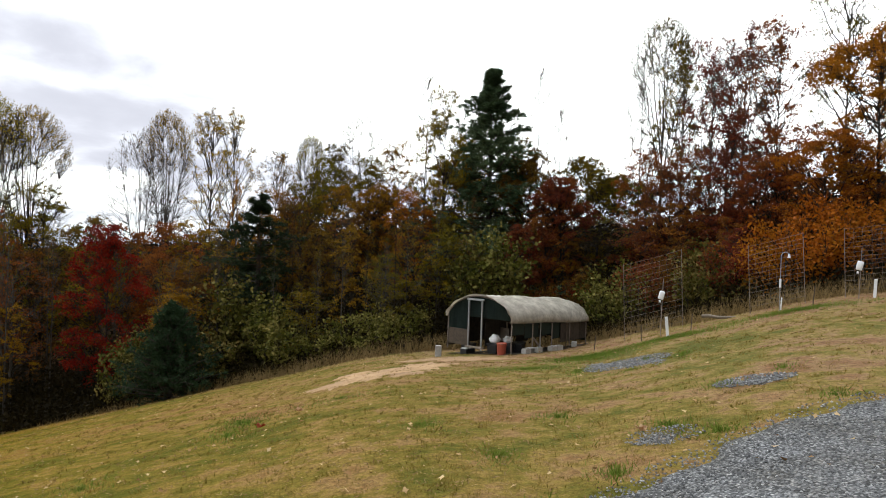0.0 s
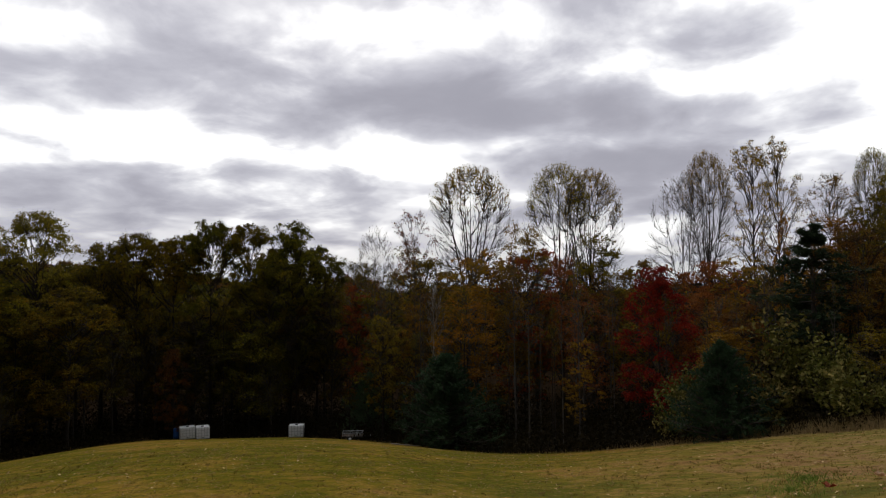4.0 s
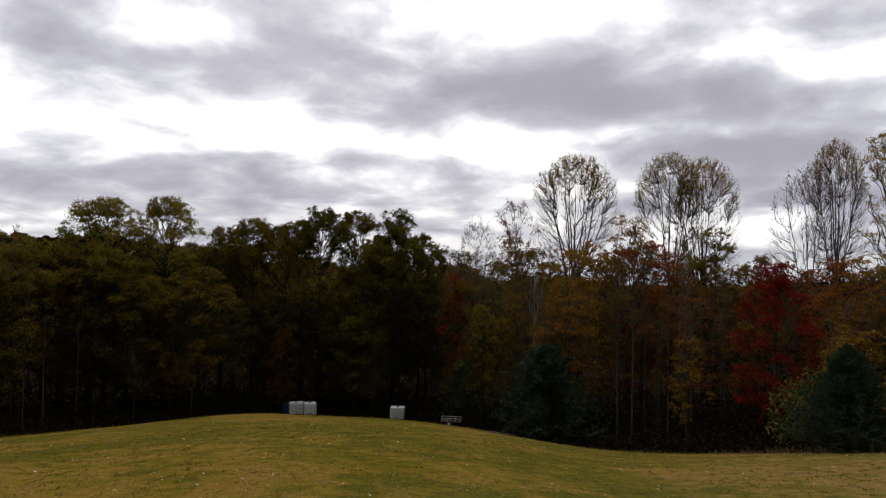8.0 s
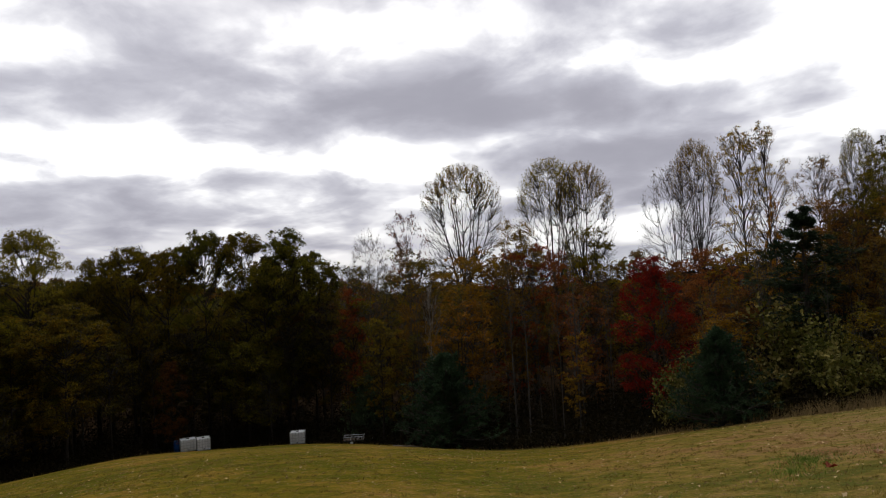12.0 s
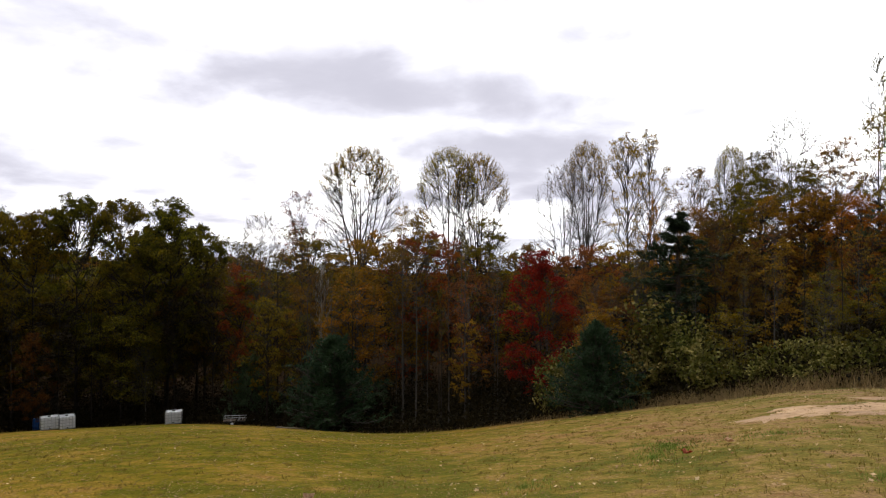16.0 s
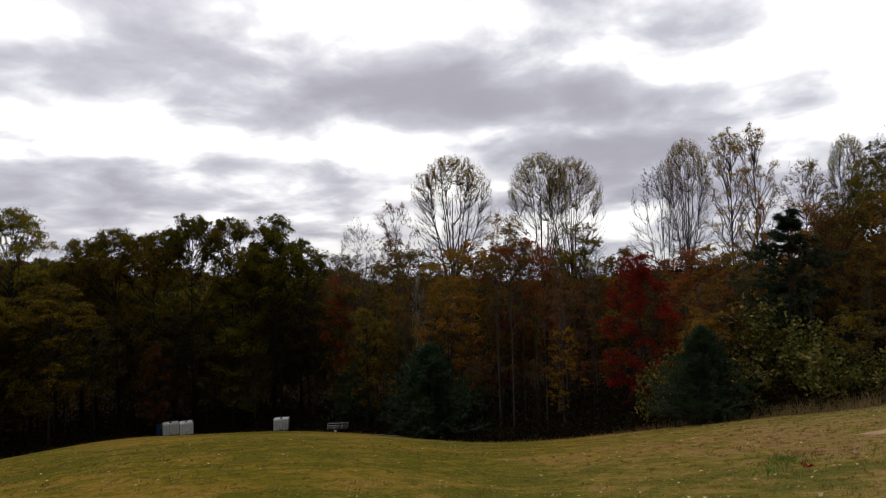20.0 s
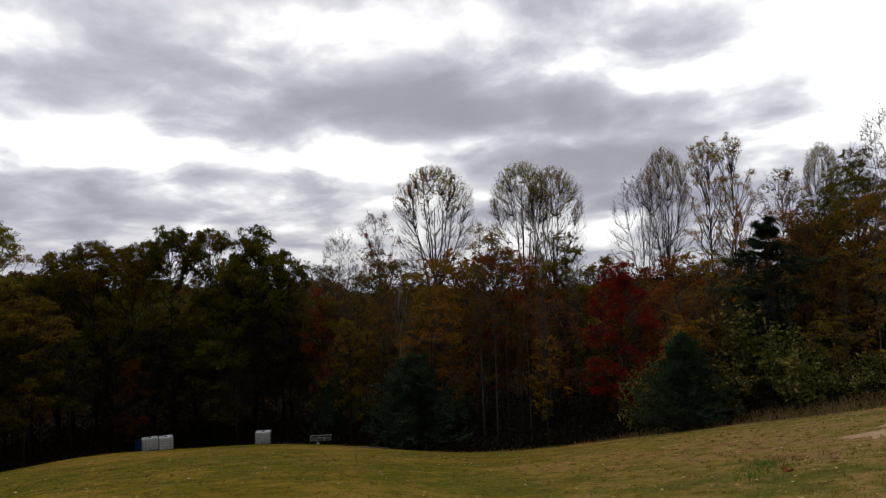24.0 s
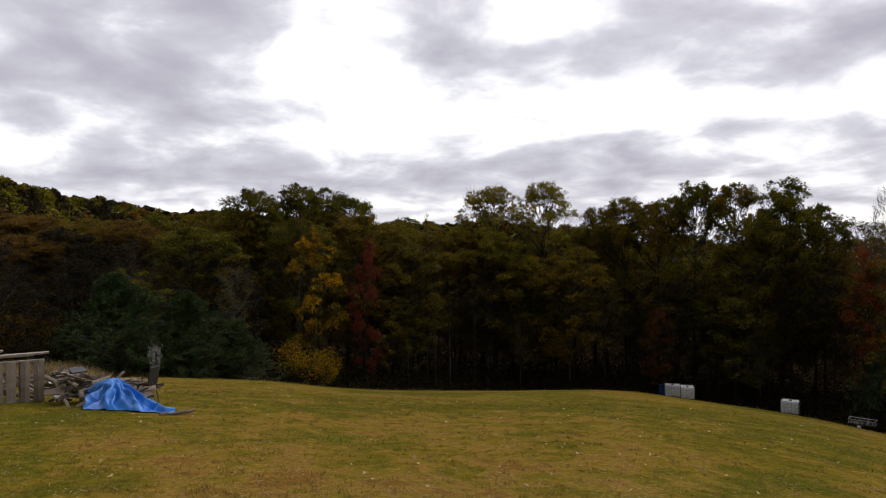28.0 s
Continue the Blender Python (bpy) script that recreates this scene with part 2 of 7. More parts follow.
# white that stands in for bright sky showing through a gap
L_SKY_GAP = leafage("leaves_sky_gap_white", [(0.25, 0.25, 0.24), (0.45, 0.45, 0.43), (0.6, 0.6, 0.58), (0.2, 0.2, 0.16)], 0.3)
L_FALLEN = leafage("fallen_leaves", [(0.12, 0.06, 0.025), (0.24, 0.14, 0.06), (0.42, 0.32, 0.18), (0.18, 0.07, 0.025)], 0.1)
L_GRASS = leafage("grass_blades", [(0.096, 0.084, 0.015), (0.148, 0.110, 0.024), (0.195, 0.134, 0.036), (0.26, 0.180, 0.06)], 0.3)
L_FRESH = leafage("fresh_grass_blades", [(0.075, 0.11, 0.018), (0.11, 0.155, 0.026), (0.15, 0.19, 0.036), (0.19, 0.19, 0.05)], 0.3)
L_STRAW = leafage("dry_weeds", [(0.10, 0.075, 0.03), (0.20, 0.15, 0.065), (0.28, 0.21, 0.10), (0.11, 0.11, 0.03)], 0.25)

# ---- ground ----
# bearing (left of north), distance of the field's far edge, height there
EDGE = [(-180, 30, 2.0), (-130, 30, 3.0), (-90, 26, 2.5), (-55, 26, 0.69), (-50, 26, 0.24), (-45, 26, -0.52), (-38, 28, -1.6), (-33, 32, -2.9),
        (-26, 31, -3.2), (-20, 29, -3.04), (-13, 28, -3.4), (-6.5, 29, -4.4), (0, 31, -5.4), (7, 34, -6.8), (12, 36, -7.8),
        (17, 38, -8.65), (22, 41, -9.4), (27, 45, -9.95), (32, 50, -10.7), (38, 55, -11.3), (45, 57, -11.35), (50, 57, -10.9),
        (60, 54, -10.7), (68, 50, -9.8), (74, 46, -8.7), (81, 42, -6.95), (91, 38, -5.4), (100, 37, -4.7), (120, 36, -3.0), (140, 34, -1.0), (180, 30, 2.0)]
# bearing and height above the eye's level, in degrees, of the far hills' ground
HILLS = [(-180, 3), (-90, 3), (-50, 0.8), (-20, -1.0), (0, -2.0), (20, -2.2), (35, -2.0), (50, -0.5), (65, 0.8), (73, 0.9), (85, 1.4), (93, 2.2), (100, 3.2), (140, 4), (180, 3)]


def round_table(rows, column):
    """One value a degree, eased over the neighbours, so that the land has no creases."""
    deg = np.arange(-180, 180)
    v = np.interp(deg, [r[0] for r in rows], [r[column] for r in rows])
    kernel = np.exp(-0.5 * (np.arange(-9, 10) / 2.2) ** 2)
    return np.convolve(np.concatenate([v[-9:], v, v[:9]]), kernel / kernel.sum(), "valid")


EDGE_R, EDGE_Z, HILL = round_table(EDGE, 1), round_table(EDGE, 2), round_table(HILLS, 1)
DEG = np.arange(-180, 181)


def around(table, az):
    return np.interp((np.asarray(az, float) + 180) % 360 - 180, DEG, np.append(table, table[0]))


def ease(a, b, v):
    u = np.clip((v - a) / (b - a), 0, 1)
    return u * u * (3 - 2 * u)


def land(az, r):
    """Height of the ground at a bearing and distance."""
    az, r = np.asarray(az, float), np.asarray(r, float)
    R, Z = around(EDGE_R, az), around(EDGE_Z, az)
    inner = Z * (np.minimum(r, R) / R) ** 1.13
    fall = 0.02 + 0.16 * ease(-2, -7, Z)
    mid = Z - fall * np.minimum(np.maximum(r - R, 0), 45)
    top = EYE + 760 * np.tan(np.radians(around(HILL, az) + 0.22 * np.sin(az * 0.33) + 0.16 * np.sin(az * 0.81 + 2) + 0.1 * np.sin(az * 1.9)))
    out = mid + (top - mid) * ease(R + 40, 760, r) - 0.05 * np.maximum(r - 800, 0)
    x, y = -np.sin(np.radians(az)) * r, np.cos(np.radians(az)) * r
    bumps = 0.03 * np.sin(x * 0.31 + 1.3) * np.sin(y * 0.27 + 0.4) + 0.012 * np.sin(x * 0.9 + y * 0.5) * np.sin(y * 0.8 - x * 0.3)
    return np.where(r < R, inner, out) + bumps * np.clip(r / 4, 0, 1)


def at(az, r, up=0.0):
    """The point on the ground at a bearing and distance."""
    a = radians(az)
    return Vector((-math.sin(a) * r, math.cos(a) * r, float(land(az, r)) + up))


def ground_z(x, y):
    return land(np.degrees(np.arctan2(-np.asarray(x), np.asarray(y))), np.hypot(x, y))


def mesh_from(name, verts, faces, smooth=False):
    me = bpy.data.meshes.new(name)
    me.from_pydata(np.asarray(verts).tolist(), [], faces if isinstance(faces, list) else faces.tolist())
    if smooth:
        me.polygons.foreach_set("use_smooth", [True] * len(me.polygons))
    me.update()
    return me


radii = np.concatenate([[0.0], np.geomspace(0.6, 70, 110), np.geomspace(74, 2400, 46)])
bearings = np.arange(0, 360, 1.0) - 180
RR, AA = np.meshgrid(radii[1:], bearings, indexing="ij")
gx, gy, gz = -np.sin(np.radians(AA)) * RR, np.cos(np.radians(AA)) * RR, land(AA, RR)
gverts = np.concatenate([[[0, 0, 0]], np.stack([gx, gy, gz], -1).reshape(-1, 3)])
na, nr = len(bearings), len(radii) - 1
gfaces = [(0, 1 + j, 1 + (j + 1) % na) for j in range(na)]
gfaces += [(1 + i * na + j, 1 + (i + 1) * na + j, 1 + (i + 1) * na + (j + 1) % na, 1 + i * na + (j + 1) % na) for i in range(nr - 1) for j in range(na)]
ground_mesh = mesh_from("ground", gverts, gfaces, True)
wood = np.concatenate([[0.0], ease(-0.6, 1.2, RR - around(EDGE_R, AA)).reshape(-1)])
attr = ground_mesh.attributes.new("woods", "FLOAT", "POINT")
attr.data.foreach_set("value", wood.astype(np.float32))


def ground_material():
    m, n = material("mown_grass_and_shaded_litter")
    pos = n.add("ShaderNodeTexCoord").outputs["Object"]
    wide, mid, fine = n.noise(pos, 0.11, 4.0, 0.55, 0.4), n.noise(pos, 0.9, 5.0, 0.62), n.noise(pos, 14.0, 5.0, 0.7)
    tiny = n.noise(n.vmath("MULTIPLY", pos, (1.0, 1.0, 0.4)), 55.0, 3.0, 0.7)
    patch = n.noise(pos, 3.2, 4.0, 0.6)
    f = n.math("ADD", n.math("ADD", n.math("MULTIPLY", wide, 0.42), n.math("MULTIPLY", mid, 0.36)), n.math("MULTIPLY", patch, 0.22))
    west = n.add("ShaderNodeMapRange", {"Value": n.add("ShaderNodeSeparateXYZ", {0: pos}).outputs[0], 1: 9.0, 2: -7.0, 3: -0.03, 4: 0.055}).outputs[0]
    f = n.math("SUBTRACT", n.math("ADD", n.math("MULTIPLY", f, 1.85), -0.425), west)
    turf = n.ramp(f, [(0.36, (0.076, 0.076, 0.020)), (0.445, (0.122, 0.100, 0.027)), (0.51, (0.165, 0.118, 0.040)), (0.56, (0.190, 0.124, 0.060)), (0.64, (0.150, 0.086, 0.042))])
    pale = n.math("ADD", 1.08, n.math("MULTIPLY", west, -3.0))
    turf = n.vmath("MULTIPLY", turf, n.add("ShaderNodeCombineXYZ", {0: n.math("MULTIPLY", pale, n.math("ADD", 1.02, n.math("MULTIPLY", west, 1.2))), 1: pale,
                                                                 2: n.math("MULTIPLY", pale, n.math("SUBTRACT", 0.92, n.math("MULTIPLY", west, 8.5)))}).outputs[0])
    blades = n.ramp(n.math("ADD", n.math("MULTIPLY", fine, 0.5), n.math("MULTIPLY", tiny, 0.5)), [(0.33, grey(0.42)), (0.5, grey(0.95)), (0.66, grey(1.6))])
    turf = n.add("ShaderNodeMix", {6: turf, 7: blades, 0: 1.0}, data_type="RGBA", blend_type="MULTIPLY").outputs[2]
    # leaf litter, its browns darkened to paint in the shade under the trees
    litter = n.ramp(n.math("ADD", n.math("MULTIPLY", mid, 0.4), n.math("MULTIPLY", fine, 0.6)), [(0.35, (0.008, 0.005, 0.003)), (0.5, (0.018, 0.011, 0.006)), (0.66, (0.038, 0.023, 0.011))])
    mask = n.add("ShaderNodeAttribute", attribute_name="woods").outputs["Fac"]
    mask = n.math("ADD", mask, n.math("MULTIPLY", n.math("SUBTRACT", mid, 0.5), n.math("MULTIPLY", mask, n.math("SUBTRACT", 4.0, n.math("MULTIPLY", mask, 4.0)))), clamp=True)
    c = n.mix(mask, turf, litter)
    h = n.math("ADD", n.math("MULTIPLY", fine, 0.6), n.math("MULTIPLY", tiny, 0.4))
    bm = n.add("ShaderNodeBump", {"Height": h, "Strength": 0.55, "Distance": 0.06})
    finish(n, n.add("ShaderNodeBsdfPrincipled", {"Base Color": c, "Roughness": 1.0, "Normal": bm.outputs[0], "Specular IOR Level": 0.0}).outputs[0])
    return m


ground = new("ground", ground_mesh)
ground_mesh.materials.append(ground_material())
tagged(ground, "sloping mown lawn with tan patches, leaf litter darkened as shade under the woods", "ground", kind="structure")


# ---- trees: how they grow ----
def tubes(P, rad, sides):
    """Many tapered tubes at once. P: tubes x points x 3, rad: tubes x points."""
    P, rad = np.asarray(P, float), np.asarray(rad, float)
    n, kk, _ = P.shape
    d = P[:, -1] - P[:, 0]
    d /= np.linalg.norm(d, axis=1, keepdims=True) + 1e-9
    ref = np.where(np.abs(d[:, 2:3]) > 0.8, [[1.0, 0, 0]], [[0, 0, 1.0]])
    u = np.cross(d, ref)
    u /= np.linalg.norm(u, axis=1, keepdims=True) + 1e-9
    v = np.cross(d, u)
    ang = np.arange(sides) * 2 * np.pi / sides
    ring = u[:, None, None] * np.cos(ang)[None, None, :, None] + v[:, None, None] * np.sin(ang)[None, None, :, None]
    V = (P[:, :, None] + ring * rad[:, :, None, None]).reshape(-1, 3)
    base = (np.arange(n) * kk * sides)[:, None, None] + (np.arange(kk - 1) * sides)[None, :, None]
    j = np.arange(sides)[None, None]
    a, b = base + j, base + (j + 1) % sides
    F = np.stack([a, b, b + sides, a + sides], -1).reshape(-1, 4)
    return V, F


def join(pieces):
    V, F, o = [], [], 0
    for v, f in pieces:
        V.append(v)
        F.append(np.asarray(f) + o)
        o += len(v)
    return np.concatenate(V), sum((f.tolist() for f in F), [])


def unit(v):
    return v / (np.linalg.norm(v, axis=-1, keepdims=True) + 1e-9)


def leaves(rng, C, size, droop=0.0, slim=0.62):
    """A leaf blade at every place, turned at random."""
    n = len(C)
    a = unit(rng.normal(size=(n, 3)) + [0, 0, -droop])
    b = unit(np.cross(a, rng.normal(size=(n, 3))))
    s = size * rng.uniform(0.65, 1.35, (n, 1))
    V = np.stack([C - a * s * 0.5, C + b * s * slim * 0.5, C + a * s * 0.5, C - b * s * slim * 0.5], 1).reshape(-1, 3)
    return V, np.arange(n * 4).reshape(n, 4)


def branch_off(rng, P, ts, angle, length, lift, pts=3):
    """Side shoots from paths P (n x k x 3), at shares ts (m) of each; returns n*m x pts x 3."""
    n, kk, _ = P.shape
    m = len(ts)
    T = np.clip(np.tile(ts, (n, 1)) + rng.uniform(-0.06, 0.06, (n, m)), 0.05, 0.99) * (kk - 1)
    i = np.minimum(T.astype(int), kk - 2)
    w = (T - i)[..., None]
    rows = np.arange(n)[:, None]
    S = P[rows, i] * (1 - w) + P[rows, i + 1] * w
    D = unit(P[rows, i + 1] - P[rows, i])
    side = unit(np.cross(D, rng.normal(size=(n, m, 3))))
    ang = np.radians(angle * rng.uniform(0.7, 1.3, (n, m, 1)))
    d = unit(D * np.cos(ang) + side * np.sin(ang) + [0, 0, lift])
    L = length(n, m)[..., None]
    out = [S]
    for q in range(1, pts):
        bend = rng.normal(size=(n, m, 3)) * 0.16 + [0, 0, lift * 0.5]
        d = unit(d + bend)
        out.append(out[-1] + d * L / (pts - 1))
    return np.stack(out, 2).reshape(n * m, pts, 3)


def crown_shape(kind, s):
    """Reach of the limbs by share of the crown's height."""
    if kind == "vase":                                      # fans out, domed on top
        return np.clip(0.28 + 1.25 * s - 0.25 * s * s, 0, 1) * np.sqrt(np.clip(1 - np.clip((s - 0.52) / 0.485, 0, 1) ** 2.4, 0, 1))
    if kind == "round":
        return np.clip(1 - np.abs(1.9 * s - 0.86) ** 2.4, 0.02, 1) ** 0.55
    if kind == "tall":
        return np.clip(1 - np.abs(1.7 * s - 0.60) ** 2.0, 0.02, 1) ** 0.7
    return 1.02 - 0.9 * s                                   # cone


def arc(start, end, rise, pts, rng, rough):
    """Bowed paths from start to end points, leaving steeply or flat by rise (0 to 1)."""
    t = np.linspace(0, 1, pts)[None, :, None]
    flatw = (end - start) * [1, 1, 0]
    ctrl = start + flatw * (0.62 - 0.25 * rise) + (end - start) * [0, 0, 1] * (0.2 + 0.25 * rise)
    P = (1 - t) ** 2 * start[:, None] + 2 * t * (1 - t) * ctrl[:, None] + t ** 2 * end[:, None]
    L = np.linalg.norm(end - start, axis=1)[:, None, None]
    return P + rng.normal(size=P.shape) * L * rough * (t * (1.15 - t) * 4)


def broadleaf(name, seed, H=20.0, base=0.4, reach=4.5, shape="round", n1=34, n2=7, n3=5, rise=0.8, leaf_n=6, leaf=0.17, clump=0.45,
              leafy=(0.0, 2.0), trunk_r=0.22, fork=0, bend=0.25, lumps=0.25, twig=0.13, shell=0.0):
    """Trunk, limbs to the bounds of a lumpy crown, boughs and twigs, and leaves in clumps on the twigs between two shares of the crown's height."""
    rng = np.random.default_rng(seed)
    kk = 14
    s = np.linspace(0, 1, kk)
    wob = np.cumsum(rng.normal(size=(kk, 2)) * bend * H / 130, axis=0) * s[:, None] ** 0.3
    trunk = np.stack([wob[:, 0], wob[:, 1], s * H * 0.93], 1)
    trunk[0, 2] = -0.4
    stems = [trunk]
    for q in range(fork):
        t0 = rng.uniform(0.35, 0.55)
        i0 = int(t0 * (kk - 1))
        d = q * 2.1 + rng.uniform(0, 1.5)
        out = reach * rng.uniform(0.3, 0.55)
        end = trunk[i0] + [math.cos(d) * out, math.sin(d) * out, H * rng.uniform(0.80, 0.9) - trunk[i0, 2]]
        stems.append(arc(trunk[i0][None], end[None], 1.0, kk, rng, 0.012)[0])
    pieces = []
    for q, st in enumerate(stems):
        r0 = trunk_r * (1 if q == 0 else 0.5)
        rad = r0 * (1 - 0.92 * s ** 0.9) + (r0 * 0.45 * np.exp(-s * 30) if q == 0 else 0)
        pieces.append(tubes(st[None], rad[None], 8 if q == 0 else 6))
    # limbs
    u = ((np.arange(n1) + rng.uniform(0.1, 0.9, n1)) / n1) ** 0.72
    az = np.arange(n1) * 2.4 + rng.uniform(-0.6, 0.6, n1)
    lump = 1 + lumps * np.sin(az * 2 + seed) * np.sin(u * 9 + seed * 1.7) + rng.uniform(-lumps, 0, n1)
    rad = reach * crown_shape(shape, u) * lump * 0.8
    end = np.stack([np.cos(az) * rad, np.sin(az) * rad, H * (base + (1 - base) * u * 0.93)], 1)
    start = np.empty_like(end)
    for i in range(n1):
        st = min(stems, key=lambda w: np.hypot(*(np.array([np.interp(end[i, 2] * 0.85, w[:, 2], w[:, c]) for c in (0, 1)]) - end[i, :2])) + (0 if end[i, 2] > w[0, 2] + 1 else 99))
        z = min(max(end[i, 2] - rad[i] * rise * rng.uniform(0.8, 1.3) - 0.4, max(H * base * 0.75, st[0, 2])), st[-1, 2])
        start[i] = [np.interp(z, st[:, 2], st[:, 0]), np.interp(z, st[:, 2], st[:, 1]), z]
        end[i, :2] += st[-1, :2] * 0.15
    A = arc(start, end, min(rise, 1.0), 6, rng, 0.03)
    thick = np.clip(np.linalg.norm(end - start, axis=1) / reach, 0.3, 1.2) * trunk_r * 0.22 * min(1.0, 38 / n1)
    pieces.append(tubes(A, thick[:, None] * np.linspace(1, 0.16, 6), 5))
    ts2 = np.linspace(0.42, 0.99, n2)
    B = branch_off(rng, A, ts2, 45, lambda n, m: reach * (0.40 - 0.16 * ts2)[None] * rng.uniform(0.6, 1.25, (n, m)), 0.12 + 0.12 * rise, 4)
    pieces.append(tubes(B, np.tile(np.linspace(0.022, 0.010, 4), (len(B), 1)), 3))
    ts3 = np.linspace(0.3, 0.99, n3)
    C = branch_off(rng, B, ts3, 42, lambda n, m: reach * twig * rng.uniform(0.55, 1.3, (n, m)), 0.10, 3)
    pieces.append(tubes(C, np.tile(np.linspace(0.011, 0.006, 3), (len(C), 1)), 3))
    # true to the named height and half width
    tip = C[:, -1]
    size = np.array([1.0, 1.0, H / np.quantile(tip[:, 2], 0.985)])
    size[:2] = reach / np.quantile(np.hypot(tip[:, 0], tip[:, 1]), 0.95)
    mid = H * (0.62 if shape == "vase" else 0.5 + base * 0.5)

    def bounded(P):
        """Draws shoots that stray out of the crown back to its domed outline."""
        P = P * size
        r = np.hypot(P[..., 0], P[..., 1]) / (reach * 1.06)
        z = np.maximum(P[..., 2] - mid, 0) / (H * 1.02 - mid)
        q = np.sqrt(r ** 2 + z ** 2) + 1e-6
        k = np.where(q > 0.97, (0.97 + (q - 0.97) * 0.45) / q, 1.0)
        out = P.copy()
        out[..., 0] *= k
        out[..., 1] *= k
        out[..., 2] = np.where(P[..., 2] > mid, mid + (P[..., 2] - mid) * k, P[..., 2])
        return out

    V, F = join(pieces)
    tm = mesh_from(name + "_wood", bounded(V), F, True)
    C = bounded(C)
    low = np.quantile(C[:, -1, 2], 0.02)
    share = (C[:, -1, 2] - low) / (H - low) + 0.10 * rng.normal(size=len(C))
    q = np.sqrt((np.hypot(C[:, -1, 0], C[:, -1, 1]) / reach) ** 2 + (np.maximum(C[:, -1, 2] - mid, 0) / (H - mid)) ** 2)
    tips = C[(share > leafy[0]) & (share < leafy[1]) & (q > shell * rng.uniform(0.8, 1.1, len(C)))]
    cm = None
    if len(tips) and leaf_n > 0:
        n_each = rng.poisson(leaf_n, len(tips))
        idx = np.repeat(np.arange(len(tips)), n_each)
        t = rng.uniform(0.2, 1.05, (len(idx), 1))
        P = tips[idx, 0] * (1 - t) + tips[idx, 2] * t + rng.normal(size=(len(idx), 3)) * [clump * 0.5, clump * 0.5, clump * 0.3]
        lv, lf = leaves(rng, P, leaf, 0.3)
        cm = mesh_from(name + "_crown", lv, lf)
    return tm, cm, H, reach


def flat_leaves(rng, C, size, up=0.9, slim=0.66):
    """Leaf blades that lie more or less level, as leaves do."""
    n = len(C)
    face = unit(rng.normal(size=(n, 3)) + [0, 0, up])
    a = unit(np.cross(face, rng.normal(size=(n, 3))))
    b = np.cross(face, a)
    s = size * rng.uniform(0.6, 1.35, (n, 1))
    V = np.stack([C - a * s * 0.5, C + b * s * slim * 0.5, C + a * s * 0.5, C - b * s * slim * 0.5], 1).reshape(-1, 3)
    return V, np.arange(n * 4).reshape(n, 4)


def stem(rng, H, share, rough):
    kk = 14
    s = np.linspace(0, 1, kk)
    wob = np.cumsum(rng.normal(size=(kk, 2)) * rough * H / 14, axis=0) * s[:, None] ** 0.4
    trunk = np.stack([wob[:, 0], wob[:, 1], s * H * share], 1)
    trunk[0, 2] = -0.4
    return trunk, s


def spread(rng, n, low=-1.0, power=2.0):
    """Directions spread evenly over a dome: bearing, height and reach at that height."""
    z = low + (1 - low) * (np.arange(n) + rng.uniform(0.1, 0.9, n)) / n
    a = np.arange(n) * 2.39996 + rng.uniform(-0.4, 0.4, n)
    return a, z, np.sqrt(1 - np.abs(z) ** power)


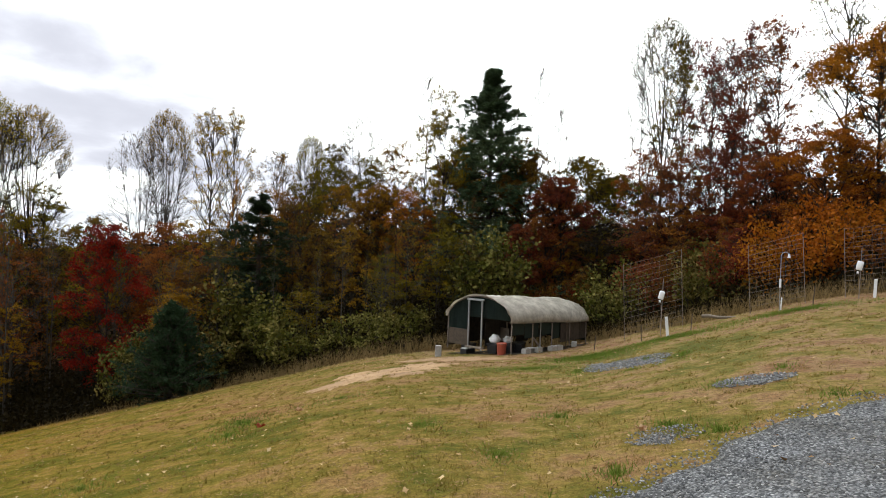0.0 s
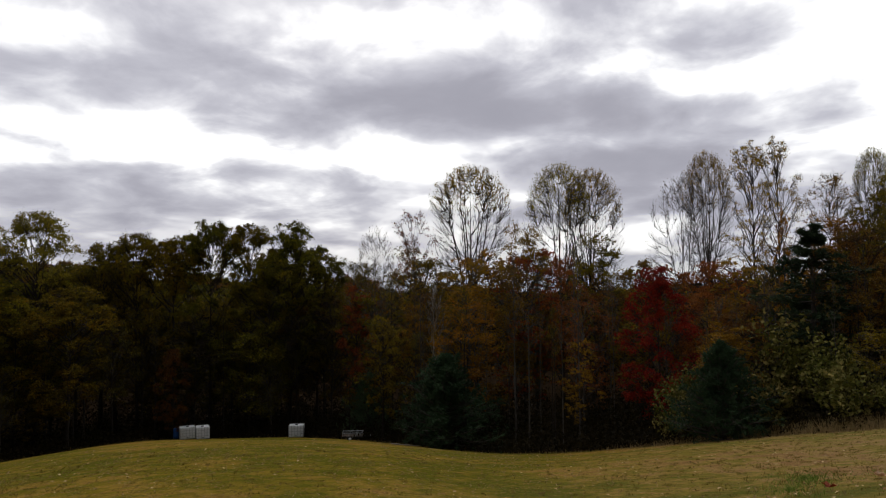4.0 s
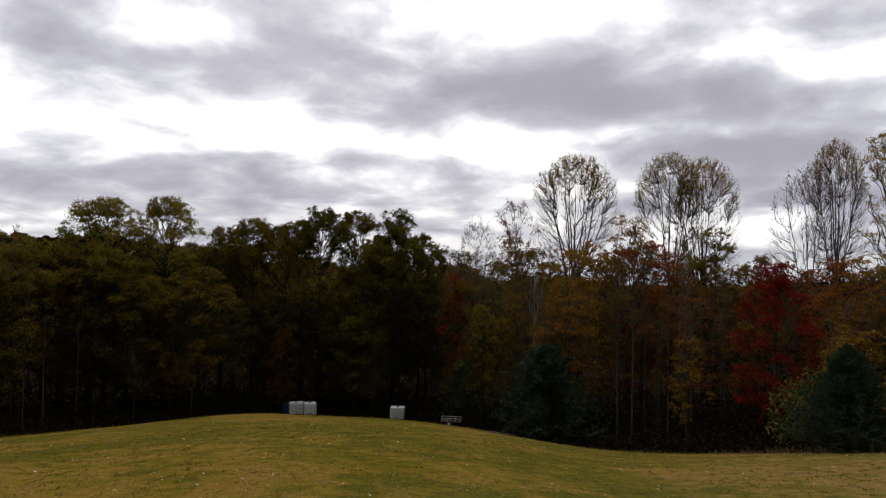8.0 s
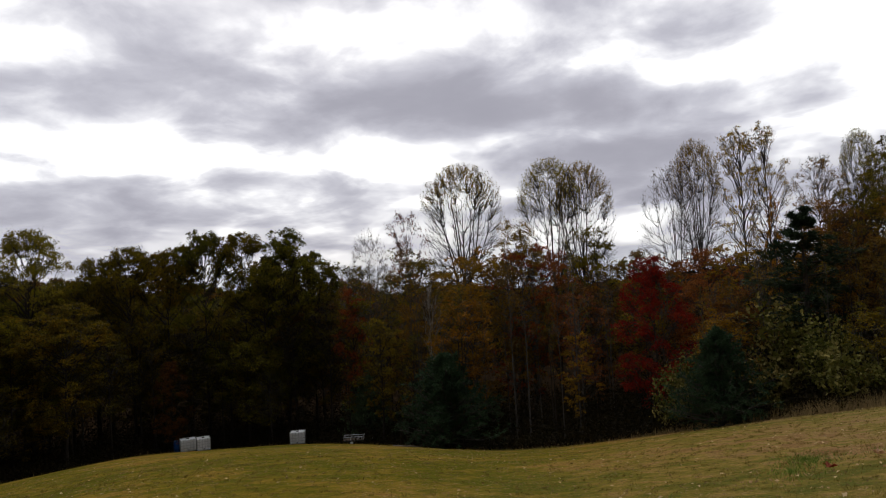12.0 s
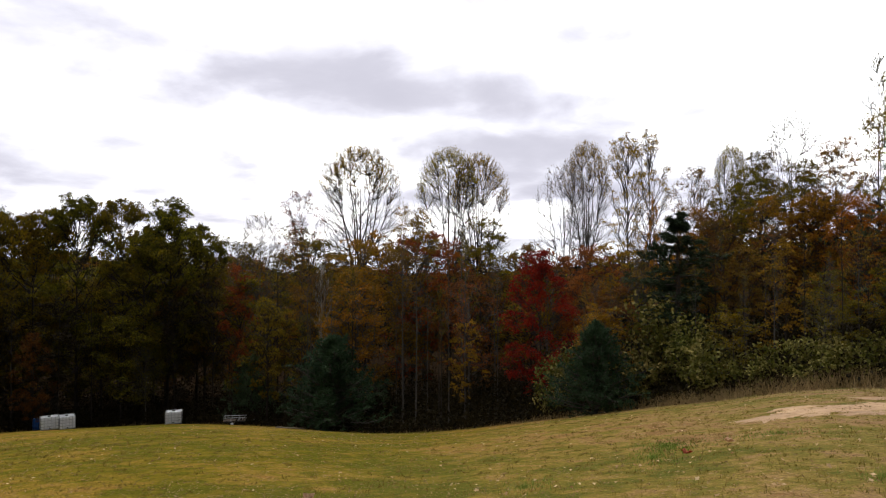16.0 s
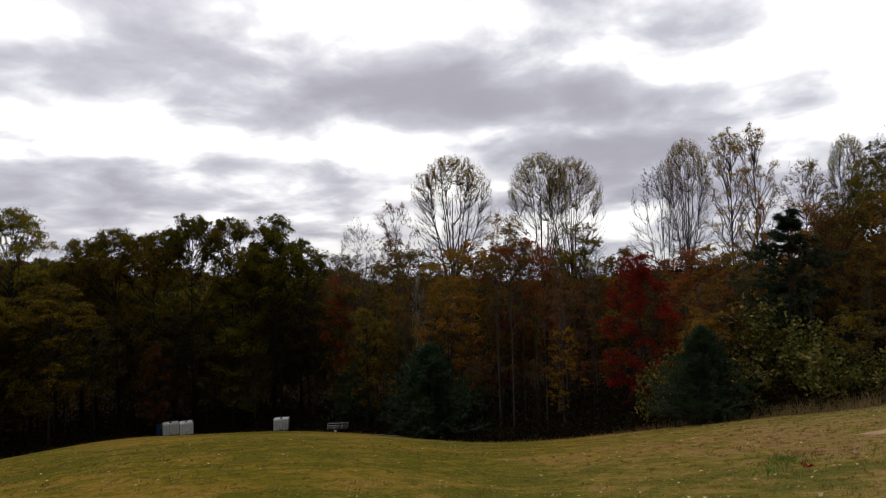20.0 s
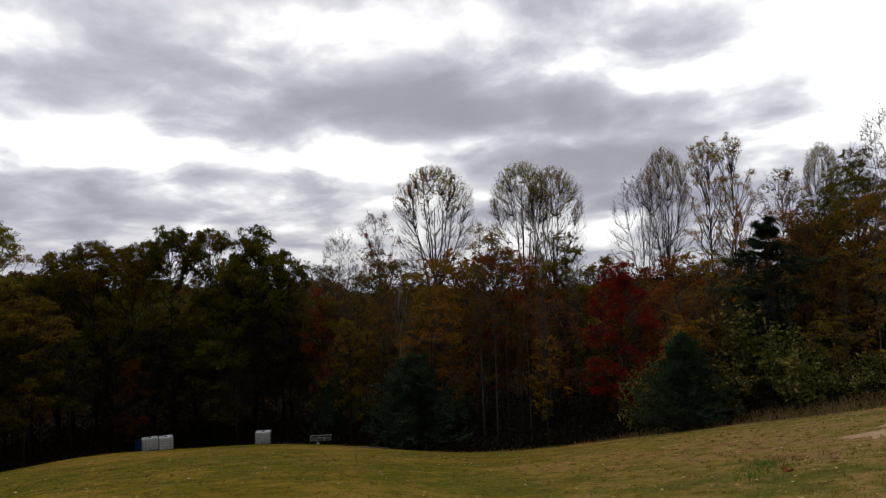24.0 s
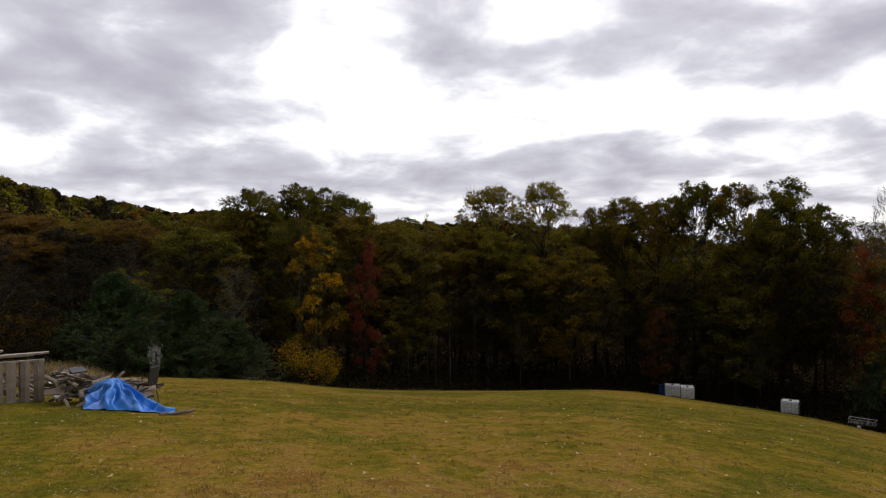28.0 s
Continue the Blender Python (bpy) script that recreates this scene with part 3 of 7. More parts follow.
def lobed(name, seed, H=18.0, base=0.15, reach=5.0, mid=0.58, lobes=34, lobe=0.26, sprays=16, leaf_n=34, leaf=0.16, rise=0.7, trunk_r=0.2, rough=0.03, power=2.0, up=0.9, twigs=2, inner=0.25):
    """A tree of leafy lobes with gaps between them: every lobe hangs on a limb and holds flat sprays of leaves that droop at the rim."""
    rng = np.random.default_rng(seed)
    trunk, s = stem(rng, H, 0.86, rough)
    zc, zu, zl = H * mid, H * (1 - mid), H * (mid - base)
    a, z, h = spread(rng, lobes, -0.95, power)
    p = rng.permutation(lobes)
    z = np.clip(1.02 - (1 - z[p]) * (0.62 + 0.38 * (1 - z[p]) / 1.95), -0.95, 0.97)     # more of them towards the top
    h = np.sqrt(1 - np.abs(z) ** power)
    q = np.where(rng.random(lobes) < inner, rng.uniform(0.25, 0.55, lobes), rng.uniform(0.66, 0.92, lobes))
    size = lobe * reach * rng.uniform(0.65, 1.35, lobes)
    hearts = np.stack([np.cos(a) * h * reach * q, np.sin(a) * h * reach * q, zc + z * np.where(z > 0, zu, zl) * (0.55 + 0.45 * q)], 1)
    hearts[:, :2] += np.stack([np.interp(hearts[:, 2], trunk[:, 2], trunk[:, c]) for c in (0, 1)], 1) * 0.6
    out = np.hypot(hearts[:, 0], hearts[:, 1])
    z0 = np.clip(hearts[:, 2] - out * rise * rng.uniform(0.8, 1.25, lobes) - 0.4, H * base * 0.8, H * 0.82)
    start = np.stack([np.interp(z0, trunk[:, 2], trunk[:, 0]), np.interp(z0, trunk[:, 2], trunk[:, 1]), z0], 1)
    A = arc(start, hearts, min(rise, 1.0), 6, rng, 0.03)
    k = np.repeat(np.arange(lobes), rng.poisson(sprays * (size / size.mean()) ** 1.6) + 2)
    d = unit(rng.normal(size=(len(k), 3)) + [0, 0, 0.45]) * [1, 1, 0.68]
    heart = hearts[k]
    S = heart + d * (size[k] * rng.uniform(0.45, 1.0, len(k)))[:, None]
    t = np.linspace(0, 1, 3)[None, :, None]
    foot = A[k, 3 + rng.integers(0, 3, len(k))]
    B = foot[:, None] * (1 - t) + S[:, None] * t - np.array([0, 0, 0.12]) * (4 * t * (1 - t))
    pieces = [tubes(trunk[None], (trunk_r * (1 - 0.93 * s ** 0.9) + trunk_r * 0.45 * np.exp(-s * 30))[None], 8),
              tubes(A, (np.clip(np.linalg.norm(hearts - start, axis=1) / reach, 0.35, 1.2) * trunk_r * 0.26)[:, None] * np.linspace(1, 0.3, 6), 5),
              tubes(B, np.tile(np.linspace(0.020, 0.008, 3), (len(B), 1)), 3)]
    rad = 0.34 * size[k]
    tw = np.repeat(np.arange(len(S)), twigs)
    tip = S[tw] + unit(rng.normal(size=(len(tw), 3)) + d[tw] + [0, 0, 0.2]) * (rad[tw] * rng.uniform(0.8, 1.7, len(tw)))[:, None]
    pieces.append(tubes(np.stack([S[tw], tip], 1), np.tile([0.008, 0.005], (len(tw), 1)), 3))
    li = np.repeat(np.arange(len(S)), rng.poisson(leaf_n, len(S)))
    off = rng.normal(size=(len(li), 3)) * [0.62, 0.62, 0.26]
    off[:, 2] -= 0.30 * (off[:, 0] ** 2 + off[:, 1] ** 2)
    P = S[li] + off * rad[li][:, None]
    true = np.array([reach / np.quantile(np.hypot(P[:, 0], P[:, 1]), 0.985)] * 2 + [H / np.quantile(P[:, 2], 0.996)])
    V, F = join(pieces)
    tm = mesh_from(name + "_wood", V * true, F, True)
    lv, lf = flat_leaves(rng, P * true, leaf, up)
    return tm, mesh_from(name + "_crown", lv, lf), H, reach


def fan(name, seed, H=25.0, base=0.42, reach=3.7, mid=0.70, limbs=20, boughs=260, twigs=3000, leaf_n=5.0, leaf=0.11, leafy=0.35, trunk_r=0.26, rough=0.008, power=2.3, low=0.3):
    """A tree whose limbs leave the trunk low and fan upwards to an even dome of fine twigs, with leaves left in patches near the top."""
    rng = np.random.default_rng(seed)
    trunk, s = stem(rng, H, 0.9, rough)
    zc, zu, zl = H * mid, H * (1 - mid), H * (mid - base)

    def place(n, q, lowest):
        a, z, h = spread(rng, n, lowest, power)
        p = rng.permutation(n)
        z, h = z[p], h[p]
        lump = 1 + 0.10 * np.sin(a * 3 + seed) + 0.07 * np.sin(a * 5 + z * 4)
        return np.stack([np.cos(a) * h * reach * q * lump, np.sin(a) * h * reach * q * lump, zc + z * np.where(z > 0, zu, zl) * q ** 0.6], 1)

    ends = place(limbs, rng.uniform(0.55, 0.85, limbs), -0.35)
    goals = place(boughs, rng.uniform(0.62, 0.94, boughs), -0.75)
    tips = place(twigs, 1.02 - 0.34 * rng.random(twigs) ** 1.6, -0.85)
    z0 = H * (base * 0.9 + low * rng.random(limbs) ** 1.3) * np.clip(ends[:, 2] / (H * 0.8), 0.6, 1.0)
    z0 = np.minimum(z0, ends[:, 2] - 0.5)
    start = np.stack([np.interp(z0, trunk[:, 2], trunk[:, 0]), np.interp(z0, trunk[:, 2], trunk[:, 1]), z0], 1)
    t = np.linspace(0, 1, 8)[None, :, None]
    ctrl = start + (ends - start) * [0.62, 0.62, 0.42]
    A = (1 - t) ** 2 * start[:, None] + 2 * t * (1 - t) * ctrl[:, None] + t ** 2 * ends[:, None]
    A = A + rng.normal(size=A.shape) * 0.055 * (t > 0)

    def reach_for(P, goals, pts, lag, bow):
        S = P.reshape(-1, 3)
        G = goals - np.stack([goals[:, 0] * 0.12, goals[:, 1] * 0.12, 0.5 + np.hypot(goals[:, 0], goals[:, 1]) * lag], 1)
        best = np.concatenate([((G[i:i + 400, None] - S[None]) ** 2).sum(-1).argmin(1) for i in range(0, len(G), 400)])
        b = S[best]
        t = np.linspace(0, 1, pts)[None, :, None]
        L = np.linalg.norm(goals - b, axis=1)[:, None, None]
        return b[:, None] * (1 - t) + goals[:, None] * t + (rng.normal(size=(len(goals), 1, 3)) * 0.06 + unit(goals * [1, 1, 0])[:, None] * bow) * L * 2 * t * (1 - t)

    B = reach_for(np.concatenate([A[:, 2:], np.repeat(trunk[None, 7:13], 1, 0)]), goals, 5, 0.20, 0.10)
    C = reach_for(B[:, 1:], tips, 3, 0.07, 0.06)
    thick = np.clip(np.linalg.norm(ends - start, axis=1) / (H * 0.4), 0.35, 1.1) * trunk_r * 0.36
    V, F = join([tubes(trunk[None], (trunk_r * (1 - 0.95 * s ** 0.8) + trunk_r * 0.4 * np.exp(-s * 30))[None], 8), tubes(A, thick[:, None] * np.linspace(1, 0.22, 8), 5),
                 tubes(B, np.tile(np.linspace(0.030, 0.011, 5), (len(B), 1)), 3), tubes(C, np.tile(np.linspace(0.010, 0.006, 3), (len(C), 1)), 3)])
    true = np.array([reach / np.quantile(np.hypot(tips[:, 0], tips[:, 1]), 0.975)] * 2 + [H / np.quantile(tips[:, 2], 0.995)])
    C = C * true
    tm = mesh_from(name + "_wood", V * true, F, True)
    e = C[:, -1]
    share = (e[:, 2] - zc) / zu + 0.16 * rng.normal(size=len(C)) + 0.30 * np.sin(e[:, 0] * 1.7 + seed) * np.sin(e[:, 1] * 1.9) * np.cos(e[:, 2] * 1.3)
    C = C[share > leafy]
    idx = np.repeat(np.arange(len(C)), rng.poisson(leaf_n, len(C)))
    t = rng.uniform(0.4, 1.04, (len(idx), 1))
    P = C[idx, 0] * (1 - t) + C[idx, 2] * t + rng.normal(size=(len(idx), 3)) * 0.09
    lv, lf = flat_leaves(rng, P, leaf, 0.3)
    return tm, mesh_from(name + "_crown", lv, lf), H, reach


def conifer(name, seed, H=18.0, reach=4.0, base=0.12, n1=90, n2=8, tufts=3, blades=6, needle=0.26, tilt=(8, 45), shape="cone", power=0.8, trunk_r=0.2, wide=0.04, tiers=0, lumps=0.0):
    rng = np.random.default_rng(seed)
    kk = 10
    s = np.linspace(0, 1, kk)
    trunk = np.stack([np.cumsum(rng.normal(size=kk)) * 0.03, np.cumsum(rng.normal(size=kk)) * 0.03, s * H * 0.98], 1)
    trunk[0, 2] = -0.3
    pieces = [tubes(trunk[None], (trunk_r * (1 - 0.93 * s))[None], 7)]
    limbs = []
    for i in range(n1):
        u = (i + rng.random()) / n1
        u = round(u * tiers) / tiers * 0.94 + rng.uniform(0, 0.75 / tiers) if tiers else u
        h = base + (0.985 - base) * u
        start = np.array([np.interp(h, s, trunk[:, c]) for c in range(3)])
        az = i * 2.4 + rng.uniform(-0.4, 0.4)
        el = radians(tilt[0] + (tilt[1] - tilt[0]) * u ** 1.5 + rng.uniform(-9, 9))
        L = reach * max((1 - u), 0.03) ** power * rng.uniform(0.5, 1.2) if shape == "cone" else reach * crown_shape("round", u * 0.96) * rng.uniform(0.6, 1.15) * (1 - 0.45 * u)
        L *= 1 + lumps * math.sin(az * 2 + u * 13 + seed)
        d = np.array([math.cos(az) * math.cos(el), math.sin(az) * math.cos(el), math.sin(el)])
        path = [start]
        for w in range(4):
            d = unit(d + rng.normal(size=3) * 0.05 + [0, 0, 0.05])
            path.append(path[-1] + d * L / 4)
        limbs.append(path)
    A = np.array(limbs)
    pieces.append(tubes(A, np.tile(np.linspace(0.05, 0.012, 5), (n1, 1)), 4))
    la = np.linalg.norm(A[:, -1] - A[:, 0], axis=1)
    ts = np.linspace(0.22, 0.98, n2)
    B = branch_off(rng, A, ts, 48, lambda n, m: np.clip(la[:, None] * (0.45 - 0.28 * ts)[None], 0.18, 9) * rng.uniform(0.7, 1.3, (n, m)), 0.06, 3)
    pieces.append(tubes(B, np.tile(np.linspace(0.014, 0.006, 3), (len(B), 1)), 3))
    V, F = join(pieces)
    tm = mesh_from(name + "_wood", V, F, True)
    idx = np.repeat(np.arange(len(B)), tufts)
    t = rng.uniform(0.2, 1.05, (len(idx), 1))
    P = B[idx, 0] * (1 - t) + B[idx, 2] * t
    D = unit(B[idx, 2] - B[idx, 0])
    P, D = np.repeat(P, blades, 0), np.repeat(D, blades, 0)
    n = len(P)
    a = unit(D * 0.7 + rng.normal(size=(n, 3)) * 0.75 + [0, 0, 0.15])
    b = unit(np.cross(a, rng.normal(size=(n, 3))))
    ln = needle * rng.uniform(0.6, 1.3, (n, 1))
    V = np.stack([P - b * wide * 0.5, P + b * wide * 0.5, P + a * ln], 1).reshape(-1, 3)
    cm = mesh_from(name + "_needles", V, np.arange(3 * n).reshape(n, 3))
    return tm, cm, H, reach


def shrub(name, seed, H=3.0, reach=1.8, stems=11, n2=6, n3=4, leaf_n=6, leaf=0.15, clump=0.35):
    rng = np.random.default_rng(seed)
    paths = []
    for i in range(stems):
        az = i * 2.4 + rng.uniform(-0.4, 0.4)
        out = reach * rng.uniform(0.15, 0.95)
        hh = H * (1.0 - 0.45 * (out / reach) ** 2) * rng.uniform(0.8, 1.05)
        t = np.linspace(0, 1, 6)[:, None]
        p = np.concatenate([np.cos(az) * out * t ** 0.8, np.sin(az) * out * t ** 0.8, hh * t], 1) + rng.normal(size=(6, 3)) * 0.06 * t
        p[0] = [np.cos(az) * 0.15, np.sin(az) * 0.15, -0.2]
        paths.append(p)
    A = np.array(paths)
    pieces = [tubes(A, np.tile(np.linspace(0.03, 0.008, 6), (stems, 1)), 4)]
    ts = np.linspace(0.15, 0.97, n2)
    B = branch_off(rng, A, ts, 45, lambda n, m: H * 0.28 * rng.uniform(0.6, 1.3, (n, m)), 0.12, 3)
    pieces.append(tubes(B, np.tile(np.linspace(0.01, 0.004, 3), (len(B), 1)), 3))
    C = branch_off(rng, B, np.linspace(0.35, 0.97, n3), 45, lambda n, m: H * 0.13 * rng.uniform(0.6, 1.3, (n, m)), 0.1, 3)
    V, F = join(pieces)
    tm = mesh_from(name + "_wood", V, F, True)
    idx = np.repeat(np.arange(len(C)), rng.poisson(leaf_n, len(C)))
    t = rng.uniform(0.2, 1.1, (len(idx), 1))
    P = C[idx, 0] * (1 - t) + C[idx, 2] * t + rng.normal(size=(len(idx), 3)) * clump * 0.4
    P[:, 2] = np.maximum(P[:, 2], 0.03)
    lv, lf = leaves(rng, P, leaf, 0.2, 0.75)
    return tm, mesh_from(name + "_crown", lv, lf), H, reach


KINDS = {
    "oak_a": lobed("oak_a", 11, 18, 0.12, 5.0, 0.76, 74, 0.20, 10, 34, power=2.2),
    "oak_b": lobed("oak_b", 12, 18, 0.15, 4.8, 0.77, 66, 0.21, 10, 34, power=2.2),
    "oak_c": lobed("oak_c", 13, 18, 0.10, 4.4, 0.72, 72, 0.21, 10, 34, power=2.2),
    "oak_d": lobed("oak_d", 14, 18, 0.14, 4.8, 0.80, 60, 0.20, 11, 36, power=2.4),
    "gold": lobed("gold", 17, 18, 0.20, 4.6, 0.74, 72, 0.20, 9, 28, 0.15, 0.8, power=2.2),
    "airy_a": lobed("airy_a", 21, 20, 0.26, 4.2, 0.64, 58, 0.24, 8, 27, 0.15, 0.9, power=2.2),
    "airy_b": lobed("airy_b", 22, 18, 0.22, 3.8, 0.62, 52, 0.25, 8, 25, 0.15, 0.9, power=2.2),
    "thin": lobed("thin", 62, 18, 0.25, 3.6, 0.66, 46, 0.25, 7, 8, 0.15, 1.1, 0.15, twigs=3, power=2.2),
    "tulip": lobed("tulip", 66, 25, 0.30, 3.6, 0.70, 50, 0.22, 8, 10, 0.15, 1.3, 0.2, 0.012, 2.4, twigs=3),
    "veil": lobed("veil", 65, 20, 0.10, 3.4, 0.58, 70, 0.24, 8, 15, 0.15, 1.1, 0.17, 0.02, 2.8, twigs=3),
    "poplar_a": fan("poplar_a", 31, 25, 0.46, 3.8, 0.81, 13, 330, 3700, 3.8, 0.12, 0.22, 0.26, low=0.20),
    "poplar_b": fan("poplar_b", 32, 25, 0.42, 3.6, 0.79, 10, 310, 3300, 3.4, 0.12, 0.18, 0.24, 0.012, low=0.22),
    "bare_a": fan("bare_a", 41, 22, 0.30, 3.8, 0.66, 15, 170, 1900, 1.2, 0.13, 0.4, 0.17, 0.02, 2.0, 0.4),
    "bare_b": broadleaf("bare_b", 42, 20, 0.35, 3.2, "tall", 30, 7, 4, 1.0, 0.9, 0.13, 0.3, (0.0, 2), 0.15, 1, 0.3),
    "bare_c": broadleaf("bare_c", 43, 20, 0.45, 2.6, "tall", 24, 6, 4, 1.1, 0.7, 0.13, 0.3, (0.0, 2), 0.13, 1, 0.3),
    "pole": broadleaf("pole", 44, 18, 0.55, 1.6, "tall", 12, 5, 3, 1.2, 2.0, 0.14, 0.3, (0.0, 2), 0.12, 0, 0.25),
    "under_a": lobed("under_a", 51, 11, 0.10, 2.6, 0.54, 42, 0.25, 6, 22, 0.14, 0.6, 0.08),
    "under_b": lobed("under_b", 52, 10, 0.08, 2.8, 0.52, 42, 0.25, 6, 22, 0.14, 0.5, 0.07),
    "under_c": lobed("under_c", 53, 12, 0.14, 2.4, 0.55, 40, 0.26, 6, 17, 0.14, 0.8, 0.08, power=2.6),
    "maple": lobed("maple", 61, 13, 0.03, 3.4, 0.36, 76, 0.23, 8, 32, 0.13, 0.8, 0.12, power=1.6),
    "clumpy": lobed("clumpy", 64, 13, 0.05, 3.4, 0.48, 36, 0.24, 10, 32, 0.15, 0.7, 0.11),
    "pine_tall": conifer("pine_tall", 71, 20, 4.4, 0.06, 190, 11, 4, 9, 0.34, (-8, 28), power=0.78, wide=0.05, lumps=0.35),
    "pine_dark": conifer("pine_dark", 72, 14, 3.2, 0.10, 84, 11, 4, 9, 0.30, (-12, 26), power=0.7, wide=0.05, lumps=0.45, tiers=14),
    "young_pine_a": conifer("young_pine_a", 73, 5.0, 2.7, 0.02, 170, 9, 4, 9, 0.20, (10, 66), power=0.62, trunk_r=0.08, wide=0.032, lumps=0.12),
    "young_pine_b": conifer("young_pine_b", 74, 4.5, 2.5, 0.02, 160, 9, 4, 9, 0.20, (10, 66), power=0.66, trunk_r=0.08, wide=0.032, lumps=0.12),
    "shrub_a": shrub("shrub_a", 81, leaf=0.17, leaf_n=6),
    "shrub_d": shrub("shrub_d", 84, 2.8, 1.8, 12, 7, 5, 8, 0.11, 0.4),
    "shrub_b": shrub("shrub_b", 82, 2.4, 2.0, 12, 6, 4, 6, 0.17),
    "shrub_c": shrub("shrub_c", 83, 4.0, 1.8, 10, 8, 4, 6, 0.19),
}
SPIN = random.Random(5)


def plant(kind, name, az, r, top=None, height=None, wide=1.0, half=None, leaf=None, wood=BARK_GREY, label="", category="tree", group="", spin=None, sink=0.05):
    """One tree or bush: an Empty at its foot, its trunk with limbs, and its crown. top: the height of its tip, in degrees above the eye's level; half: half its width, in degrees."""
    tm, cm, H, reach = KINDS[kind]
    foot = at(az, r, -sink)
    h = height if height else EYE + r * math.tan(radians(top)) - foot.z
    k = max(h, 1.0) / H
    w = r * math.tan(radians(half)) / reach if half else k * wide
    ob = new(name)
    ob.empty_display_size = 0.3
    turn = SPIN.uniform(0, 360) if spin is None else spin
    ob.matrix_basis = Matrix.Translation(foot) @ Matrix.Rotation(radians(turn), 4, "Z") @ Matrix.Diagonal((w, w, k, 1))
    for part_name, me, mat in (("trunk", tm, wood), ("crown", cm, leaf)):
        if me is None or mat is None:
            continue
        if not me.materials:
            me.materials.append(mat)
        o = new(part_name if name != "bush" else {"trunk": "stem", "crown": "foliage"}[part_name], me)
        o.parent = ob
        o.material_slots[0].link = "OBJECT"
        o.material_slots[0].material = mat
    tagged(ob, label, category, group)
    return ob


